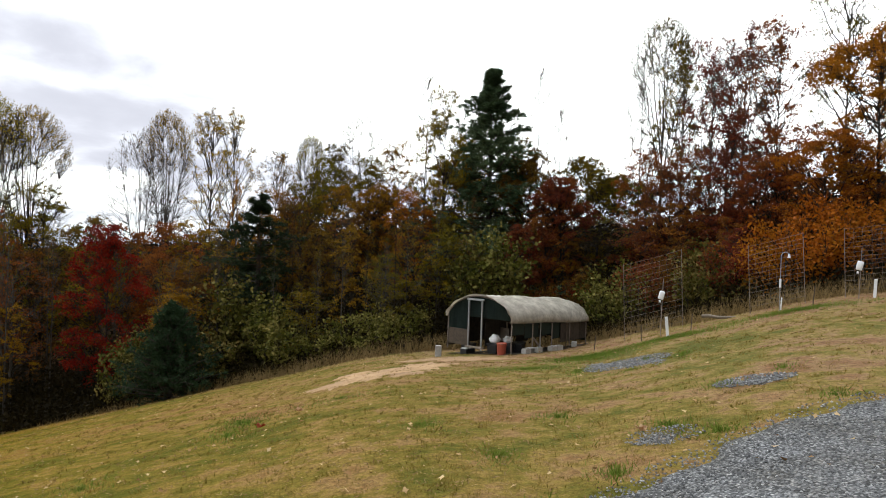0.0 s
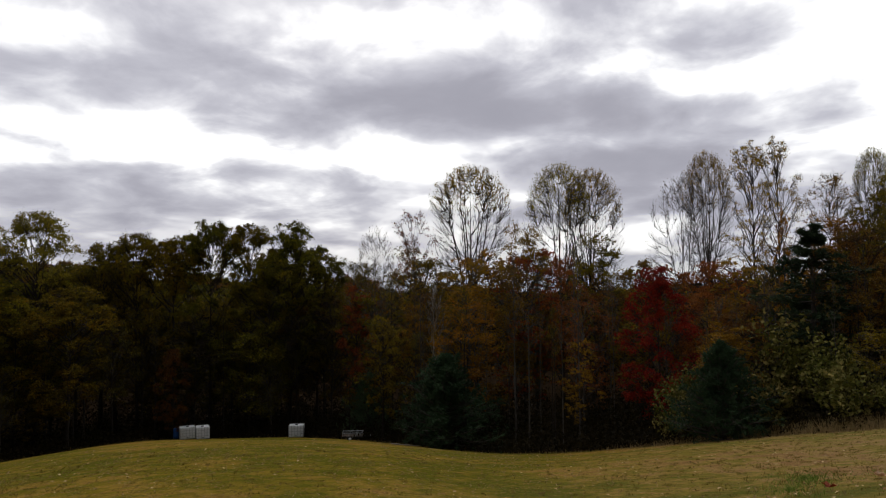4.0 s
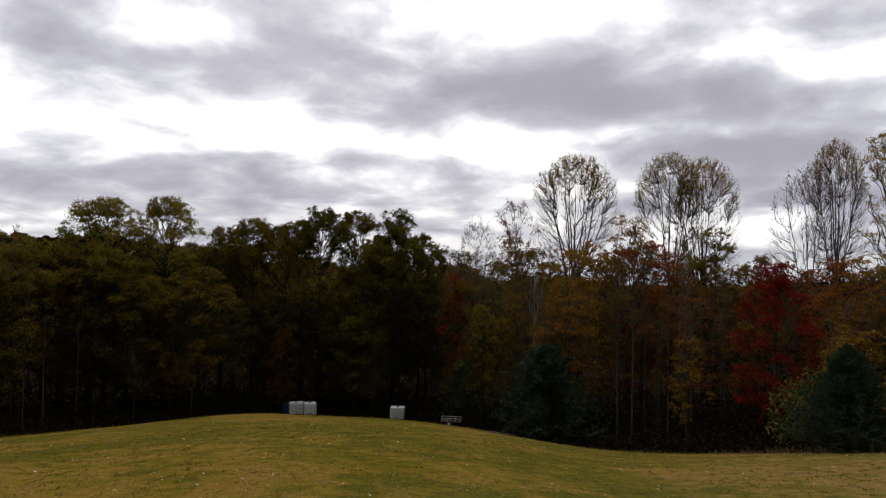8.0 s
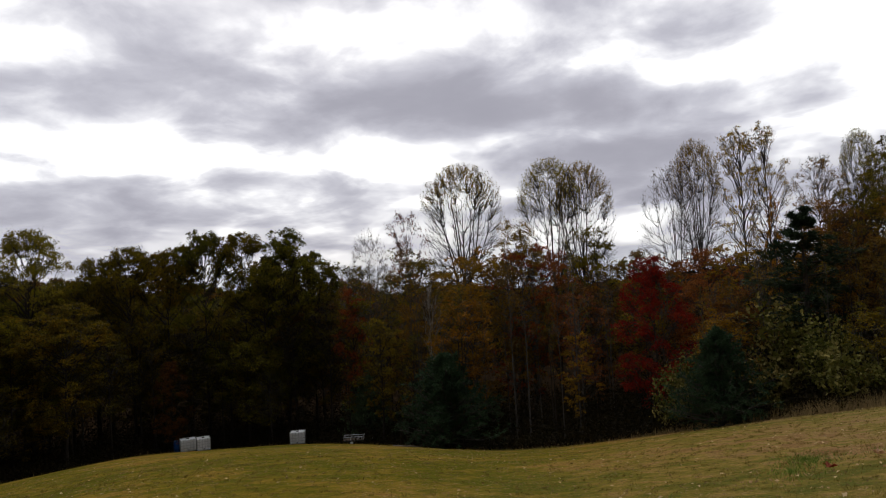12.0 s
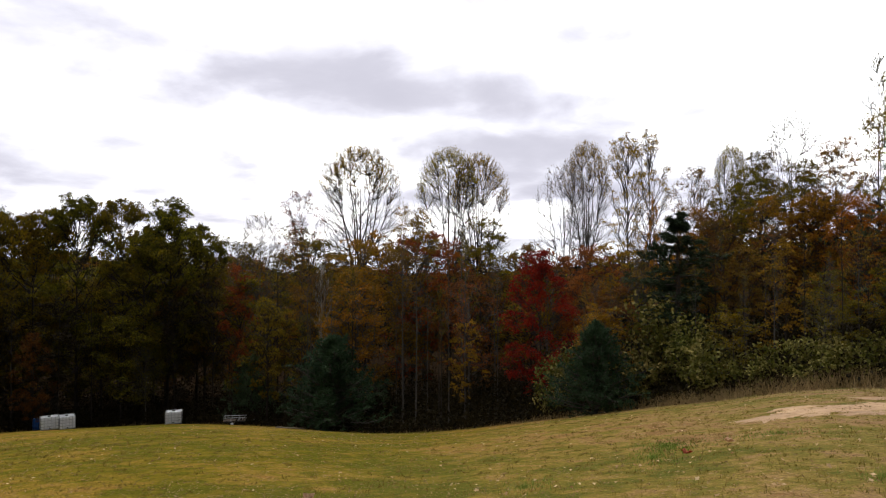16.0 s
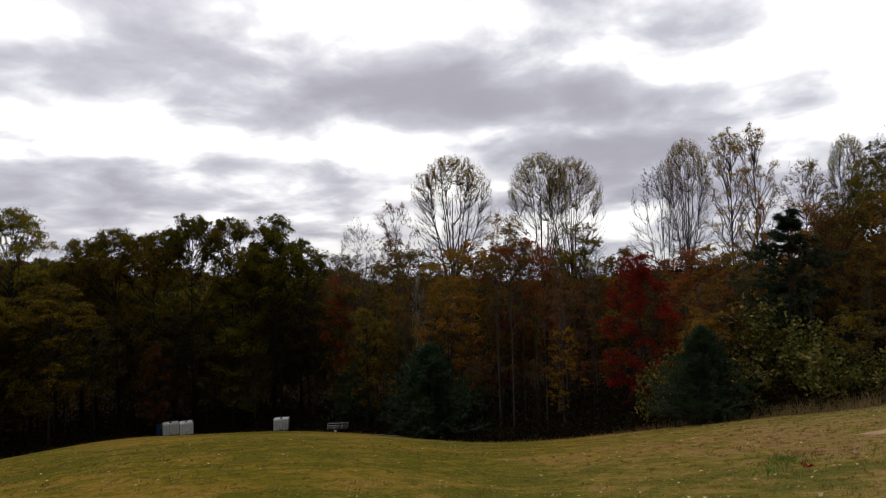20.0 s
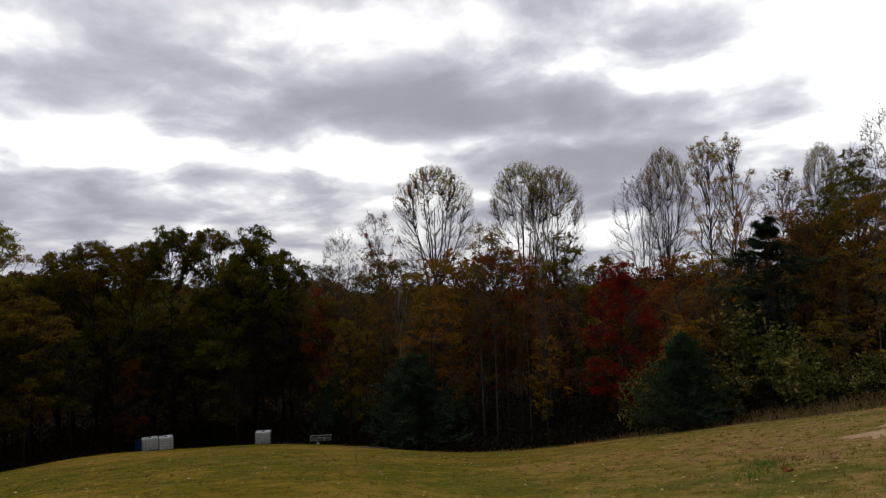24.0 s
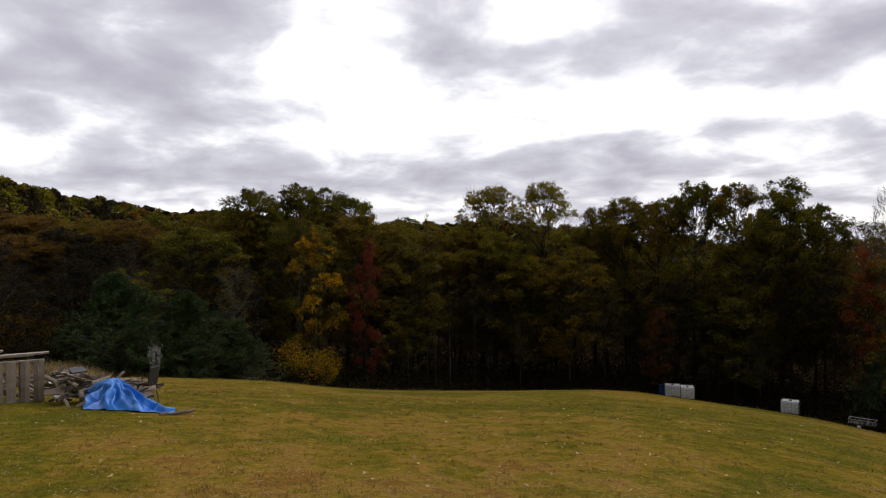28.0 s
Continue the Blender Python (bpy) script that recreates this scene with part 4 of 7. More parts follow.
# ---- the trees that stand out, by bearing, distance and the height of their tips ----
OAK = "broad oak in dark green leaf beside the woods"
GOLDOAK = "tall oak with thin, pale gold and olive leaves"
POP = "tall tulip poplar, almost bare, with yellow-green leaves on its upper twigs"
BARE = "slender grey tree with bare twigs in the woods"
for kind, name, az, r, top, half, leaf, wood, label in [
    # the left of the field
    ("oak_b", "oak_tree", 99, 60, 2.2, 4.0, L_BROWN, BARK_DARK, "brown-leaved oak in the woods behind the log pile"),
    ("oak_a", "oak_tree", 94, 56, 1.9, 4.0, L_OLIVE, BARK_DARK, "olive-green oak behind the young pines"),
    ("oak_c", "oak_tree", 89, 58, 2.3, 3.6, L_OAK, BARK_DARK, OAK),
    ("oak_b", "oak_tree", 85.5, 60, 2.6, 3.4, L_OLIVE, BARK_DARK, "olive-green oak behind the young pines"),
    ("oak_a", "oak_tree", 82.2, 56, 4.5, 3.2, L_OAK, BARK_DARK, OAK),
    ("oak_c", "oak_tree", 78.9, 57, 4.9, 3.2, L_OAK, BARK_DARK, OAK),
    ("oak_b", "oak_tree", 76.8, 59, 4.7, 3.2, L_OAK, BARK_DARK, OAK),
    ("oak_a", "oak_tree", 74.3, 60, 3.9, 3.2, L_OAK, BARK_DARK, OAK),
    ("clumpy", "maple_tree", 77.2, 49.0, 1.4, 2.7, L_YELLOW, BARK_DARK, "young maple in bright yellow leaf beside the field"),
    ("clumpy", "maple_tree", 72.7, 50.5, 0.3, 1.7, L_MAROON, BARK_DARK, "slim maple in dark red leaf among green oaks"),
    ("oak_c", "oak_tree", 68.8, 55, -0.3, 3.2, L_OAK, BARK_DARK, OAK),
    ("oak_b", "oak_tree", 70.5, 66, 1.7, 3.4, L_OLIVE, BARK_DARK, "olive-green oak deeper in the woods"),
    ("gold", "oak_tree", 61.4, 64, 4.8, 3.8, L_GOLD, BARK_DARK, GOLDOAK),
    ("gold", "oak_tree", 57.0, 64, 5.15, 3.3, L_GOLD, BARK_DARK, GOLDOAK),
    ("oak_b", "oak_tree", 65.5, 60, 1.2, 3.4, L_OLIVE, BARK_DARK, "olive-green oak beside the field"),
    ("oak_c", "oak_tree", 60.5, 59, 0.8, 3.4, L_OLIVE, BARK_DARK, "olive-green oak beside the field"),
    ("gold", "oak_tree", 52.6, 66, 2.9, 2.9, L_OLIVE, BARK_DARK, "thin olive-leaved oak in the woods"),
    ("gold", "oak_tree", 50.2, 64, 3.7, 3.0, L_OLIVE, BARK_DARK, "thin olive-leaved oak in the woods"),
    ("oak_d", "oak_tree", 47.6, 64, 3.4, 3.1, L_OLIVE, BARK_DARK, "olive-green oak in the woods"),
    ("oak_d", "oak_tree", 44.7, 63, 4.8, 2.9, L_OAK, BARK_DARK, OAK),
    ("oak_b", "oak_tree", 41.6, 63, 4.6, 3.0, L_OLIVE, BARK_DARK, "tall oak with sunlit olive leaves"),
    ("oak_c", "oak_tree", 38.3, 61, 4.8, 3.1, L_OAK, BARK_DARK, OAK),
    ("oak_a", "oak_tree", 36.0, 62, 2.6, 2.8, L_OAK, BARK_DARK, OAK),
    ("oak_b", "oak_tree", 40.0, 60, 1.8, 3.4, L_OAK, BARK_DARK, OAK),
    ("maple", "maple_tree", 47.5, 58.5, -5.6, 1.6, L_BROWN, BARK_DARK, "small brown-leaved maple beside the field"),
    ("oak_c", "oak_tree", 55.0, 58, -0.5, 3.4, L_OLIVE, BARK_DARK, "olive-green oak beside the field"),
    # the middle
    ("oak_b", "oak_tree", 33.0, 74, 0.2, 3.2, L_RUST, BARK_DARK, "rust-red oak deep in the woods"),
    ("bare_a", "bare_tree", 31.0, 66, 4.5, 2.3, L_BROWN, BARK_GREY, BARE),
    ("thin", "maple_tree", 27.6, 64, 5.8, 2.2, L_RUST, BARK_GREY, "slender maple with few rust-pink leaves"),
    ("poplar_a", "poplar_tree", 22.6, 66, 9.8, 3.7, L_POPLAR, BARK_DARK, POP),
    ("airy_a", "oak_tree", 18.0, 54, 4.5, 2.9, L_AMBER, BARK_DARK, "oak in golden-brown leaf"),
    ("poplar_b", "poplar_tree", 14.8, 66, 9.7, 3.1, L_POPLAR, BARK_DARK, POP),
    ("poplar_b", "poplar_tree", 12.2, 68, 9.2, 2.9, L_POPLAR, BARK_DARK, POP),
    ("airy_b", "oak_tree", 11.2, 54, 3.4, 3.2, L_OLIVE, BARK_DARK, "half-bare oak with olive-brown leaves"),
    ("maple", "maple_tree", 6.8, 40.0, 0.6, 3.5, L_RED, BARK_DARK, "maple in deep red leaf at the edge of the woods"),
    ("under_a", "maple_tree", 30.4, 51, -3.3, 1.7, L_GOLD, BARK_DARK, "small maple with yellow-green leaves beside the field"),
    ("under_c", "maple_tree", 29.0, 52, -4.5, 1.5, L_GOLD, BARK_DARK, "small maple with yellow-green leaves beside the field"),
    ("bare_a", "bare_tree", 4.6, 60, 8.4, 3.0, L_BROWN, BARK_GREY, BARE),
    ("poplar_b", "poplar_tree", 2.8, 62, 10.0, 2.2, L_POPLAR, BARK_DARK, POP),
    ("tulip", "poplar_tree", -0.6, 60, 10.4, 2.5, L_POPLAR, BARK_DARK, POP),
    ("tulip", "poplar_tree", -2.4, 61, 10.6, 2.0, L_POPLAR, BARK_DARK, POP),
    ("pine_dark", "pine_tree", -4.4, 37, 4.1, 6.0, L_SOMBRE, BARK_PINE, "dark white pine with drooping flat boughs"),
    ("under_c", "maple_tree", -2.8, 41, 4.9, 0.9, L_ORANGE, BARK_DARK, "slim maple in orange leaf"),
    ("bare_c", "bare_tree", 25.8, 50, -0.6, 1.2, L_SHADED, BARK_PALE, "pale dead snag before the dark woods"),
    ("bare_c", "bare_tree", -12.0, 40, 3.0, 1.4, L_SHADED, BARK_GREY, BARE),
    ("under_b", "maple_tree", -37.4, 35, 2.6, 3.2, L_MAROON, BARK_DARK, "low maple in wine-red leaf behind the garden panels"),
    ("under_a", "maple_tree", -40.4, 35, 4.2, 3.0, L_RUST, BARK_DARK, "low maple in rust-red leaf behind the garden panels"),
    ("under_b", "maple_tree", -43.4, 35, 4.0, 3.2, L_MAROON, BARK_DARK, "low maple in wine-red leaf behind the garden panels"),
    ("under_a", "maple_tree", -34.2, 36, 2.4, 3.0, L_SHADED, BARK_DARK, "low maple behind the shed in shade-darkened brown leaf"),
    # behind and beside the shed
    ("bare_c", "bare_tree", -6.3, 62, 7.6, 1.6, L_OLIVE, BARK_GREY, BARE),
    ("poplar_b", "poplar_tree", -8.7, 58, 9.2, 1.5, L_POPLAR, BARK_DARK, POP),
    ("airy_b", "maple_tree", -8.4, 46, 5.8, 2.6, L_OLIVE, BARK_DARK, "slender maple with olive-gold leaves"),
    ("bare_a", "bare_tree", -13.0, 50, 11.3, 3.1, L_OLIVE, BARK_DARK, "large spreading tree, almost bare"),
    ("airy_b", "maple_tree", -10.8, 52, 8.4, 2.6, L_OLIVE, BARK_DARK, "slender maple with olive-gold leaves"),
    ("airy_a", "oak_tree", -16.0, 48, 9.0, 2.6, L_AMBER, BARK_DARK, "oak in amber leaf behind the shed"),
    ("airy_a", "oak_tree", -22.6, 47, 10.5, 2.8, L_OLIVE, BARK_DARK, "thin olive-leaved oak beside the tall pine"),
    ("thin", "maple_tree", -6.0, 56, 7.4, 2.4, L_AMBER, BARK_DARK, "slender maple with few amber leaves"),
    ("airy_b", "oak_tree", -26.8, 44, 9.6, 2.6, L_OLIVE, BARK_DARK, "thin olive-leaved oak beside the tall pine"),
    ("bare_b", "bare_tree", -18.6, 46, 14.7, 2.0, L_GOLD, BARK_GREY, BARE),
    ("airy_b", "maple_tree", -20.2, 42, 13.3, 3.0, L_GOLD, BARK_DARK, "maple with golden-orange leaves"),
    ("airy_a", "maple_tree", -17.4, 40, 4.8, 2.4, L_ORANGE, BARK_DARK, "maple with golden-orange leaves"),
    ("pine_tall", "pine_tree", -24.3, 42, 15.8, 8.0, L_NEEDLE, BARK_PINE, "tall white pine behind the hoop shed"),
    ("bare_c", "bare_tree", -28.6, 44, 15.6, 1.6, L_BROWN, BARK_DARK, "dead-topped tree with bare forked stem"),
    ("bare_b", "bare_tree", -30.4, 46, 12.2, 1.8, L_BROWN, BARK_DARK, BARE),
    ("oak_b", "oak_tree", -32.8, 42, 8.0, 2.6, L_OLIVE, BARK_DARK, "round-topped olive-green oak behind the shed"),
    ("airy_b", "oak_tree", -29.5, 38, 5.0, 3.0, L_RUST, BARK_DARK, "oak in rust-red leaf behind the shed"),
    ("maple", "oak_tree", -27.0, 36, 2.0, 2.6, L_MAROON, BARK_DARK, "young oak in dark red leaf behind the shed"),
    ("poplar_b", "poplar_tree", -38.8, 42, 19.0, 3.0, L_OLIVE, BARK_GREY, POP),
    ("bare_b", "bare_tree", -37.0, 44, 14.0, 2.2, L_BROWN, BARK_GREY, BARE),
    ("veil", "oak_tree", -40.4, 40, 17.4, 2.6, L_OLIVE, BARK_GREY, "tall slim oak with sparse olive leaves"),
    ("veil", "oak_tree", -42.6, 38, 17.0, 2.8, L_MAROON, BARK_GREY, "tall slim oak with sparse wine-red leaves"),
    ("veil", "oak_tree", -45.0, 39, 18.2, 3.0, L_MAROON, BARK_GREY, "tall slim oak with sparse wine-red leaves"),
    ("veil", "oak_tree", -47.4, 38, 18.4, 3.2, L_RUST, BARK_GREY, "tall slim oak with sparse rust-red leaves"),
    ("bare_b", "bare_tree", -43.8, 41, 17.0, 2.4, L_MAROON, BARK_GREY, BARE),
    ("airy_b", "oak_tree", -44.2, 36, 11.4, 3.0, L_MAROON, BARK_DARK, "oak in thin wine-red leaf beside the garden panels"),
    ("airy_a", "oak_tree", -41.0, 37, 8.6, 3.0, L_RUST, BARK_DARK, "oak in thin rust-red leaf beside the garden panels"),
    ("airy_b", "oak_tree", -47.6, 35, 10.0, 3.2, L_RUST, BARK_DARK, "oak in thin rust-red leaf beside the garden panels"),
    ("airy_a", "oak_tree", -33.8, 40, 7.2, 2.8, L_OLIVE, BARK_DARK, "thin olive-leaved oak behind the shed"),
    ("airy_b", "oak_tree", -30.9, 39, 6.2, 2.6, L_RUST, BARK_DARK, "oak in rust-red leaf behind the shed"),
    ("airy_a", "oak_tree", -37.6, 38, 8.6, 2.8, L_RUST, BARK_DARK, "oak in thin rust-red leaf beside the garden panels"),
    ("airy_b", "oak_tree", -39.6, 36, 7.4, 2.8, L_MAROON, BARK_DARK, "oak in thin wine-red leaf beside the garden panels"),
    ("airy_a", "oak_tree", -46.0, 35, 8.0, 3.0, L_RUST, BARK_DARK, "oak in thin rust-red leaf beside the garden panels"),
    ("airy_a", "oak_tree", -9.6, 48, 7.0, 2.8, L_OLIVE, BARK_DARK, "thin olive-leaved oak in the woods"),
    ("airy_b", "oak_tree", -13.8, 46, 7.4, 2.8, L_OLIVE, BARK_DARK, "thin olive-leaved oak in the woods"),
    ("airy_a", "oak_tree", -7.0, 41, 3.6, 2.8, L_BROWN, BARK_DARK, "brown-leaved oak beside the dark pine"),
    ("airy_b", "oak_tree", 8.4, 50, 1.2, 2.8, L_BROWN, BARK_DARK, "brown-leaved oak behind the red maple"),
    ("airy_b", "oak_tree", 14.6, 50, 1.6, 2.4, L_RUST, BARK_DARK, "oak in rust-red leaf at the edge of the woods"),
    ("airy_b", "oak_tree", 32.6, 56, -0.6, 1.8, L_RUST, BARK_DARK, "oak in rust-red leaf at the edge of the woods"),
    ("oak_b", "oak_tree", -22.0, 44, 7.5, 3.4, L_AMBER, BARK_DARK, "oak in amber leaf behind the shed"),
    ("oak_c", "oak_tree", -27.6, 41, 8.6, 3.0, L_BROWN, BARK_DARK, "brown-leaved oak behind the shed"),
    ("oak_a", "oak_tree", -35.6, 41, 6.4, 3.2, L_OLIVE, BARK_DARK, "olive-green oak behind the shed"),
    ("oak_c", "oak_tree", -30.8, 38, 6.2, 3.0, L_MAROON, BARK_DARK, "oak in wine-red leaf behind the shed"),
    ("oak_c", "oak_tree", -15.2, 42, 5.0, 3.0, L_AMBER, BARK_DARK, "oak in amber leaf at the edge of the woods"),
    ("airy_a", "oak_tree", -11.0, 44, 4.8, 3.0, L_AMBER, BARK_DARK, "oak in amber leaf at the edge of the woods"),
    ("oak_b", "oak_tree", -54.2, 33, 16.6, 5.0, L_ORANGE, BARK_DARK, "oak in bright orange-brown leaf"),
    ("oak_c", "oak_tree", -58.5, 34, 18.0, 5.0, L_ORANGE, BARK_DARK, "oak in bright orange-brown leaf"),
    ("tulip", "poplar_tree", -52.0, 42, 20.5, 3.2, L_OLIVE, BARK_GREY, BARE),
    ("oak_b", "oak_tree", -50.8, 32, 9.6, 3.6, L_ORANGE, BARK_DARK, "oak in bright orange-brown leaf"),
]:
    plant(kind, name, az, r, top, None, 1.0, half, leaf, wood, label)

# young pines and bushes along the edge of the field
PINE = "bushy blue-green young white pine beside the field"
for kind, az, r, height, wide, leaf in [("young_pine_a", 24.8, 44.5, 6.2, 1.2, L_BLUE), ("young_pine_b", 2.0, 31.5, 4.2, 1.05, L_BLUE),
                                        ("young_pine_a", 92.6, 38.5, 5.3, 1.2, L_GREENB), ("young_pine_b", 87.4, 39.5, 4.7, 1.25, L_GREENB), ("young_pine_a", 83.8, 41.0, 3.5, 1.3, L_GREENB),
                                        ("young_pine_b", 31.6, 55, 5.5, 0.8, L_NEEDLE)]:
    plant(kind, "young_pine", az, r, None, height, wide, None, leaf, BARK_PINE, PINE if leaf is L_BLUE else "bushy young white pine, green, beside the field", "pine tree", "young pines")
# bush added where bright sky shows between two young pines
plant("shrub_b", "bush", 90.0, 37.6, None, 1.8, 0.25, None, L_SKY_GAP, BARK_DARK, "small whitish bush added in place of bright sky seen between young pines", "bush", "bushes along the field")
rb = random.Random(8)
BUSH = "leafy bush with large yellow-green leaves beside the field"
for az, dr, h, kind in [(5.5, 1.5, 2.6, "shrub_a"), (4.0, 3.5, 3.2, "shrub_c"), (-1.2, 2.0, 2.4, "shrub_b"), (-2.6, 4.0, 4.3, "shrub_c"), (-5.6, 3.2, 3.2, "shrub_c"),
                        (-7.0, 1.8, 2.4, "shrub_b"), (-10.2, 1.6, 1.5, "shrub_b"), (-13.4, 1.4, 1.9, "shrub_b"), 
                        (-16.4, 2.0, 1.9, "shrub_b"), (-18.8, 2.6, 1.6, "shrub_a"), (-23.2, 3.4, 4.6, "shrub_c"), (-25.6, 3.6, 4.9, "shrub_c"), (-33.6, 3.6, 2.8, "shrub_a"), (-35.2, 2.4, 2.3, "shrub_b"),
                        (-36.8, 2.0, 2.5, "shrub_a"), (-41.8, 2.2, 2.6, "shrub_a"), (-43.6, 2.4, 1.8, "shrub_b")]:
    plant(kind, "bush", az, float(around(EDGE_R, az)) + dr, None, h, 1.0, None, L_BUSH, BARK_DARK, BUSH, "bush", "bushes along the field")
for az, dr, h, leaf in [(-38.6, 3.0, 2.6, L_MAROON), (-44.8, 3.2, 2.4, L_MAROON), (-47.5, 3.0, 2.8, L_ORANGE), (-50.5, 3.0, 3.4, L_ORANGE), (-53.5, 3.5, 3.0, L_ORANGE), (-40.2, 3.6, 2.4, L_BROWN),
                        (-29.5, 4.0, 2.6, L_BROWN), (-31.5, 4.0, 2.4, L_RUST), (78.6, 2.0, 2.6, L_YELLOW), (76.3, 1.6, 2.0, L_YELLOW), (98, 8, 3.0, L_BROWN), (101, 7, 3.0, L_BROWN)]:
    plant("shrub_d", "bush", az, float(around(EDGE_R, az)) + dr, None, h, 1.0, None, leaf, BARK_DARK, "scrubby bush in autumn leaf under the trees", "bush", "bushes along the field")

# ---- the woods between and behind them ----
# bearing and height, in degrees, of the top of the closed woods
MASS = [(-70, 10), (-52, 9.0), (-48, 7.5), (-44, 5.5), (-40, 4.6), (-35, 3.2), (-30, 3.0), (-26, 4.5), (-20, 4.5), (-15, 3.4), (-10, 3.4), (-5, 2.0), (3, 1.3), (8, 1.0), (15, 1.3),
        (22, 1.2), (27, 1.3), (34, 0.4), (40, 0.4), (47, 0.7), (54, 0.2), (62, 0.6), (70, 0.6), (80, 0.9), (90, 1.6), (101, 1.8), (120, 2)]
wood_rng = random.Random(21)


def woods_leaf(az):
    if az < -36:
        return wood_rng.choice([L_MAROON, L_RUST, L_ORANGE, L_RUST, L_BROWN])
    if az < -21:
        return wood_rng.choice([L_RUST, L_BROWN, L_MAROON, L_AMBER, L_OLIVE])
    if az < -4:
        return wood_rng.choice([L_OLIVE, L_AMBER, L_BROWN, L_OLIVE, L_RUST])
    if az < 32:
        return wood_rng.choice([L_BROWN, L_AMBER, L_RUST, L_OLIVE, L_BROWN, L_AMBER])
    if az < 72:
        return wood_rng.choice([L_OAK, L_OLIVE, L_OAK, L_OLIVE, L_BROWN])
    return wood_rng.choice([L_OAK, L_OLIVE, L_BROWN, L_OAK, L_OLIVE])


WORDS = {L_MAROON: "wine-red", L_RUST: "rust-red", L_ORANGE: "orange", L_BROWN: "brown", L_OLIVE: "olive-green", L_GOLD: "pale gold", L_AMBER: "amber", L_SHADED: "shade-darkened brown", L_OAK: "dark green"}
az = -66.0
while az < 108:
    R = float(around(EDGE_R, az))
    for row, (d0, d1) in enumerate([(1.6, 3.6), (4.0, 8.0), (9, 14), (16, 24)]):
        a2 = az + wood_rng.uniform(-1.2, 1.2)
        r = R + wood_rng.uniform(d0, d1) + 0.5
        cap = float(np.interp(a2, [m[0] for m in MASS], [m[1] for m in MASS]))
        leaf = woods_leaf(a2)
        if row < 2 and any(lo < a2 < hi for lo, hi in ((4.0, 11.0), (-8.0, -1.5), (16.0, 20.0), (75.0, 80.0), (71.0, 74.5), (23.0, 26.0))):
            continue
        tall = cap - wood_rng.uniform(*[(2.5, 8.0), (1.0, 5.0), (-1.8, 2.8), (-1.5, 1.8)][row])
        # shade is put into the leaf colour: the front rows often take darkened brown
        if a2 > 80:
            leaf = wood_rng.choice([L_SHADED, L_SHADED, L_SHADED, L_OAK] if row < 2 else [L_OAK, L_OLIVE, L_BROWN, L_SHADED])
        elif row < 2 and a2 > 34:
            leaf = wood_rng.choice([L_OAK, L_SHADED, L_OAK, L_OLIVE])
        if row == 0:
            kind = wood_rng.choice(["pole", "under_c", "under_b", "thin"])
        elif row == 1:
            kind = wood_rng.choice(["under_c", "airy_b", "thin", "under_a"])
        else:
            kind = wood_rng.choice(["thin", "under_c", "airy_b", "thin"] if a2 < 34 else ["oak_a", "oak_b", "oak_c", "under_a"])
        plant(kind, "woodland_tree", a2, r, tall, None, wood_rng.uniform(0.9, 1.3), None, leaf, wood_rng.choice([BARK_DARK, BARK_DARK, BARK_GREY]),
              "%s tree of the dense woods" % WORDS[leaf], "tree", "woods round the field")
    if az < 34 and wood_rng.random() < 0.3:
        a2 = az + wood_rng.uniform(-1.2, 1.2)
        cap = float(np.interp(a2, [m[0] for m in MASS], [m[1] for m in MASS]))
        plant(wood_rng.choice(["bare_b", "bare_c"]), "woodland_tree", a2, R + wood_rng.uniform(3, 14) + 0.5, cap + wood_rng.uniform(-4, 0.8), None, 0.8, None, L_BROWN, BARK_GREY,
              "bare grey tree of the dense woods", "tree", "woods round the field")
    az += 2.85

# slender trunks that stand before the dark of the woods
for i in range(66):
    a2 = wood_rng.uniform(-24, 33) if i < 58 else wood_rng.uniform(33, 80)
    if 5.5 < a2 < 9.5:
        continue
    plant("pole", "woodland_tree", a2, float(around(EDGE_R, a2)) + wood_rng.uniform(1.5, 9), wood_rng.uniform(-1.5, 6.0) if a2 < 0 else wood_rng.uniform(-3.0, 3.0), None,
          wood_rng.uniform(0.45, 0.7), None, wood_rng.choice([L_BROWN, L_OLIVE]), wood_rng.choice([BARK_GREY, BARK_GREY, BARK_DARK, BARK_DARK]) if a2 < 33 else BARK_DARK,
          "slender grey trunk with few twigs in the woods", "tree", "woods round the field")


def undergrowth():
    """Low growth that closes the view between the trunks."""
    rng = np.random.default_rng(9)
    n = 15000
    a = rng.uniform(-66, 108, n)
    r = around(EDGE_R, a) + 1.0 + 32 * rng.random(n) ** 1.3
    h = rng.uniform(0.6, 4.2, n) * np.clip((r - around(EDGE_R, a)) / 7, 0.2, 1)
    m = 26
    C = np.stack([-np.sin(np.radians(a)) * r, np.cos(np.radians(a)) * r, land(a, r)], 1)[:, None]
    off = rng.normal(size=(n, m, 3)) * [0.55, 0.55, 0]
    off[..., 2] = h[:, None] * rng.random((n, m)) ** 0.8
    V, F = leaves(rng, (C + off).reshape(-1, 3), 0.17, 0.2, 0.7)
    me = mesh_from("undergrowth", V, F)
    # every clump takes the brown that is darkened to stand for shade
    for mat in (L_SHADED, L_SHADED, L_SHADED, L_SHADED):
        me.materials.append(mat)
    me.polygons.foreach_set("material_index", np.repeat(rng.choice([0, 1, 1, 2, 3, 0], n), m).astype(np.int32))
    tagged(new("undergrowth", me), "undergrowth between the trunks, brown darkened to paint in shade", "undergrowth", kind="stuff")


undergrowth()


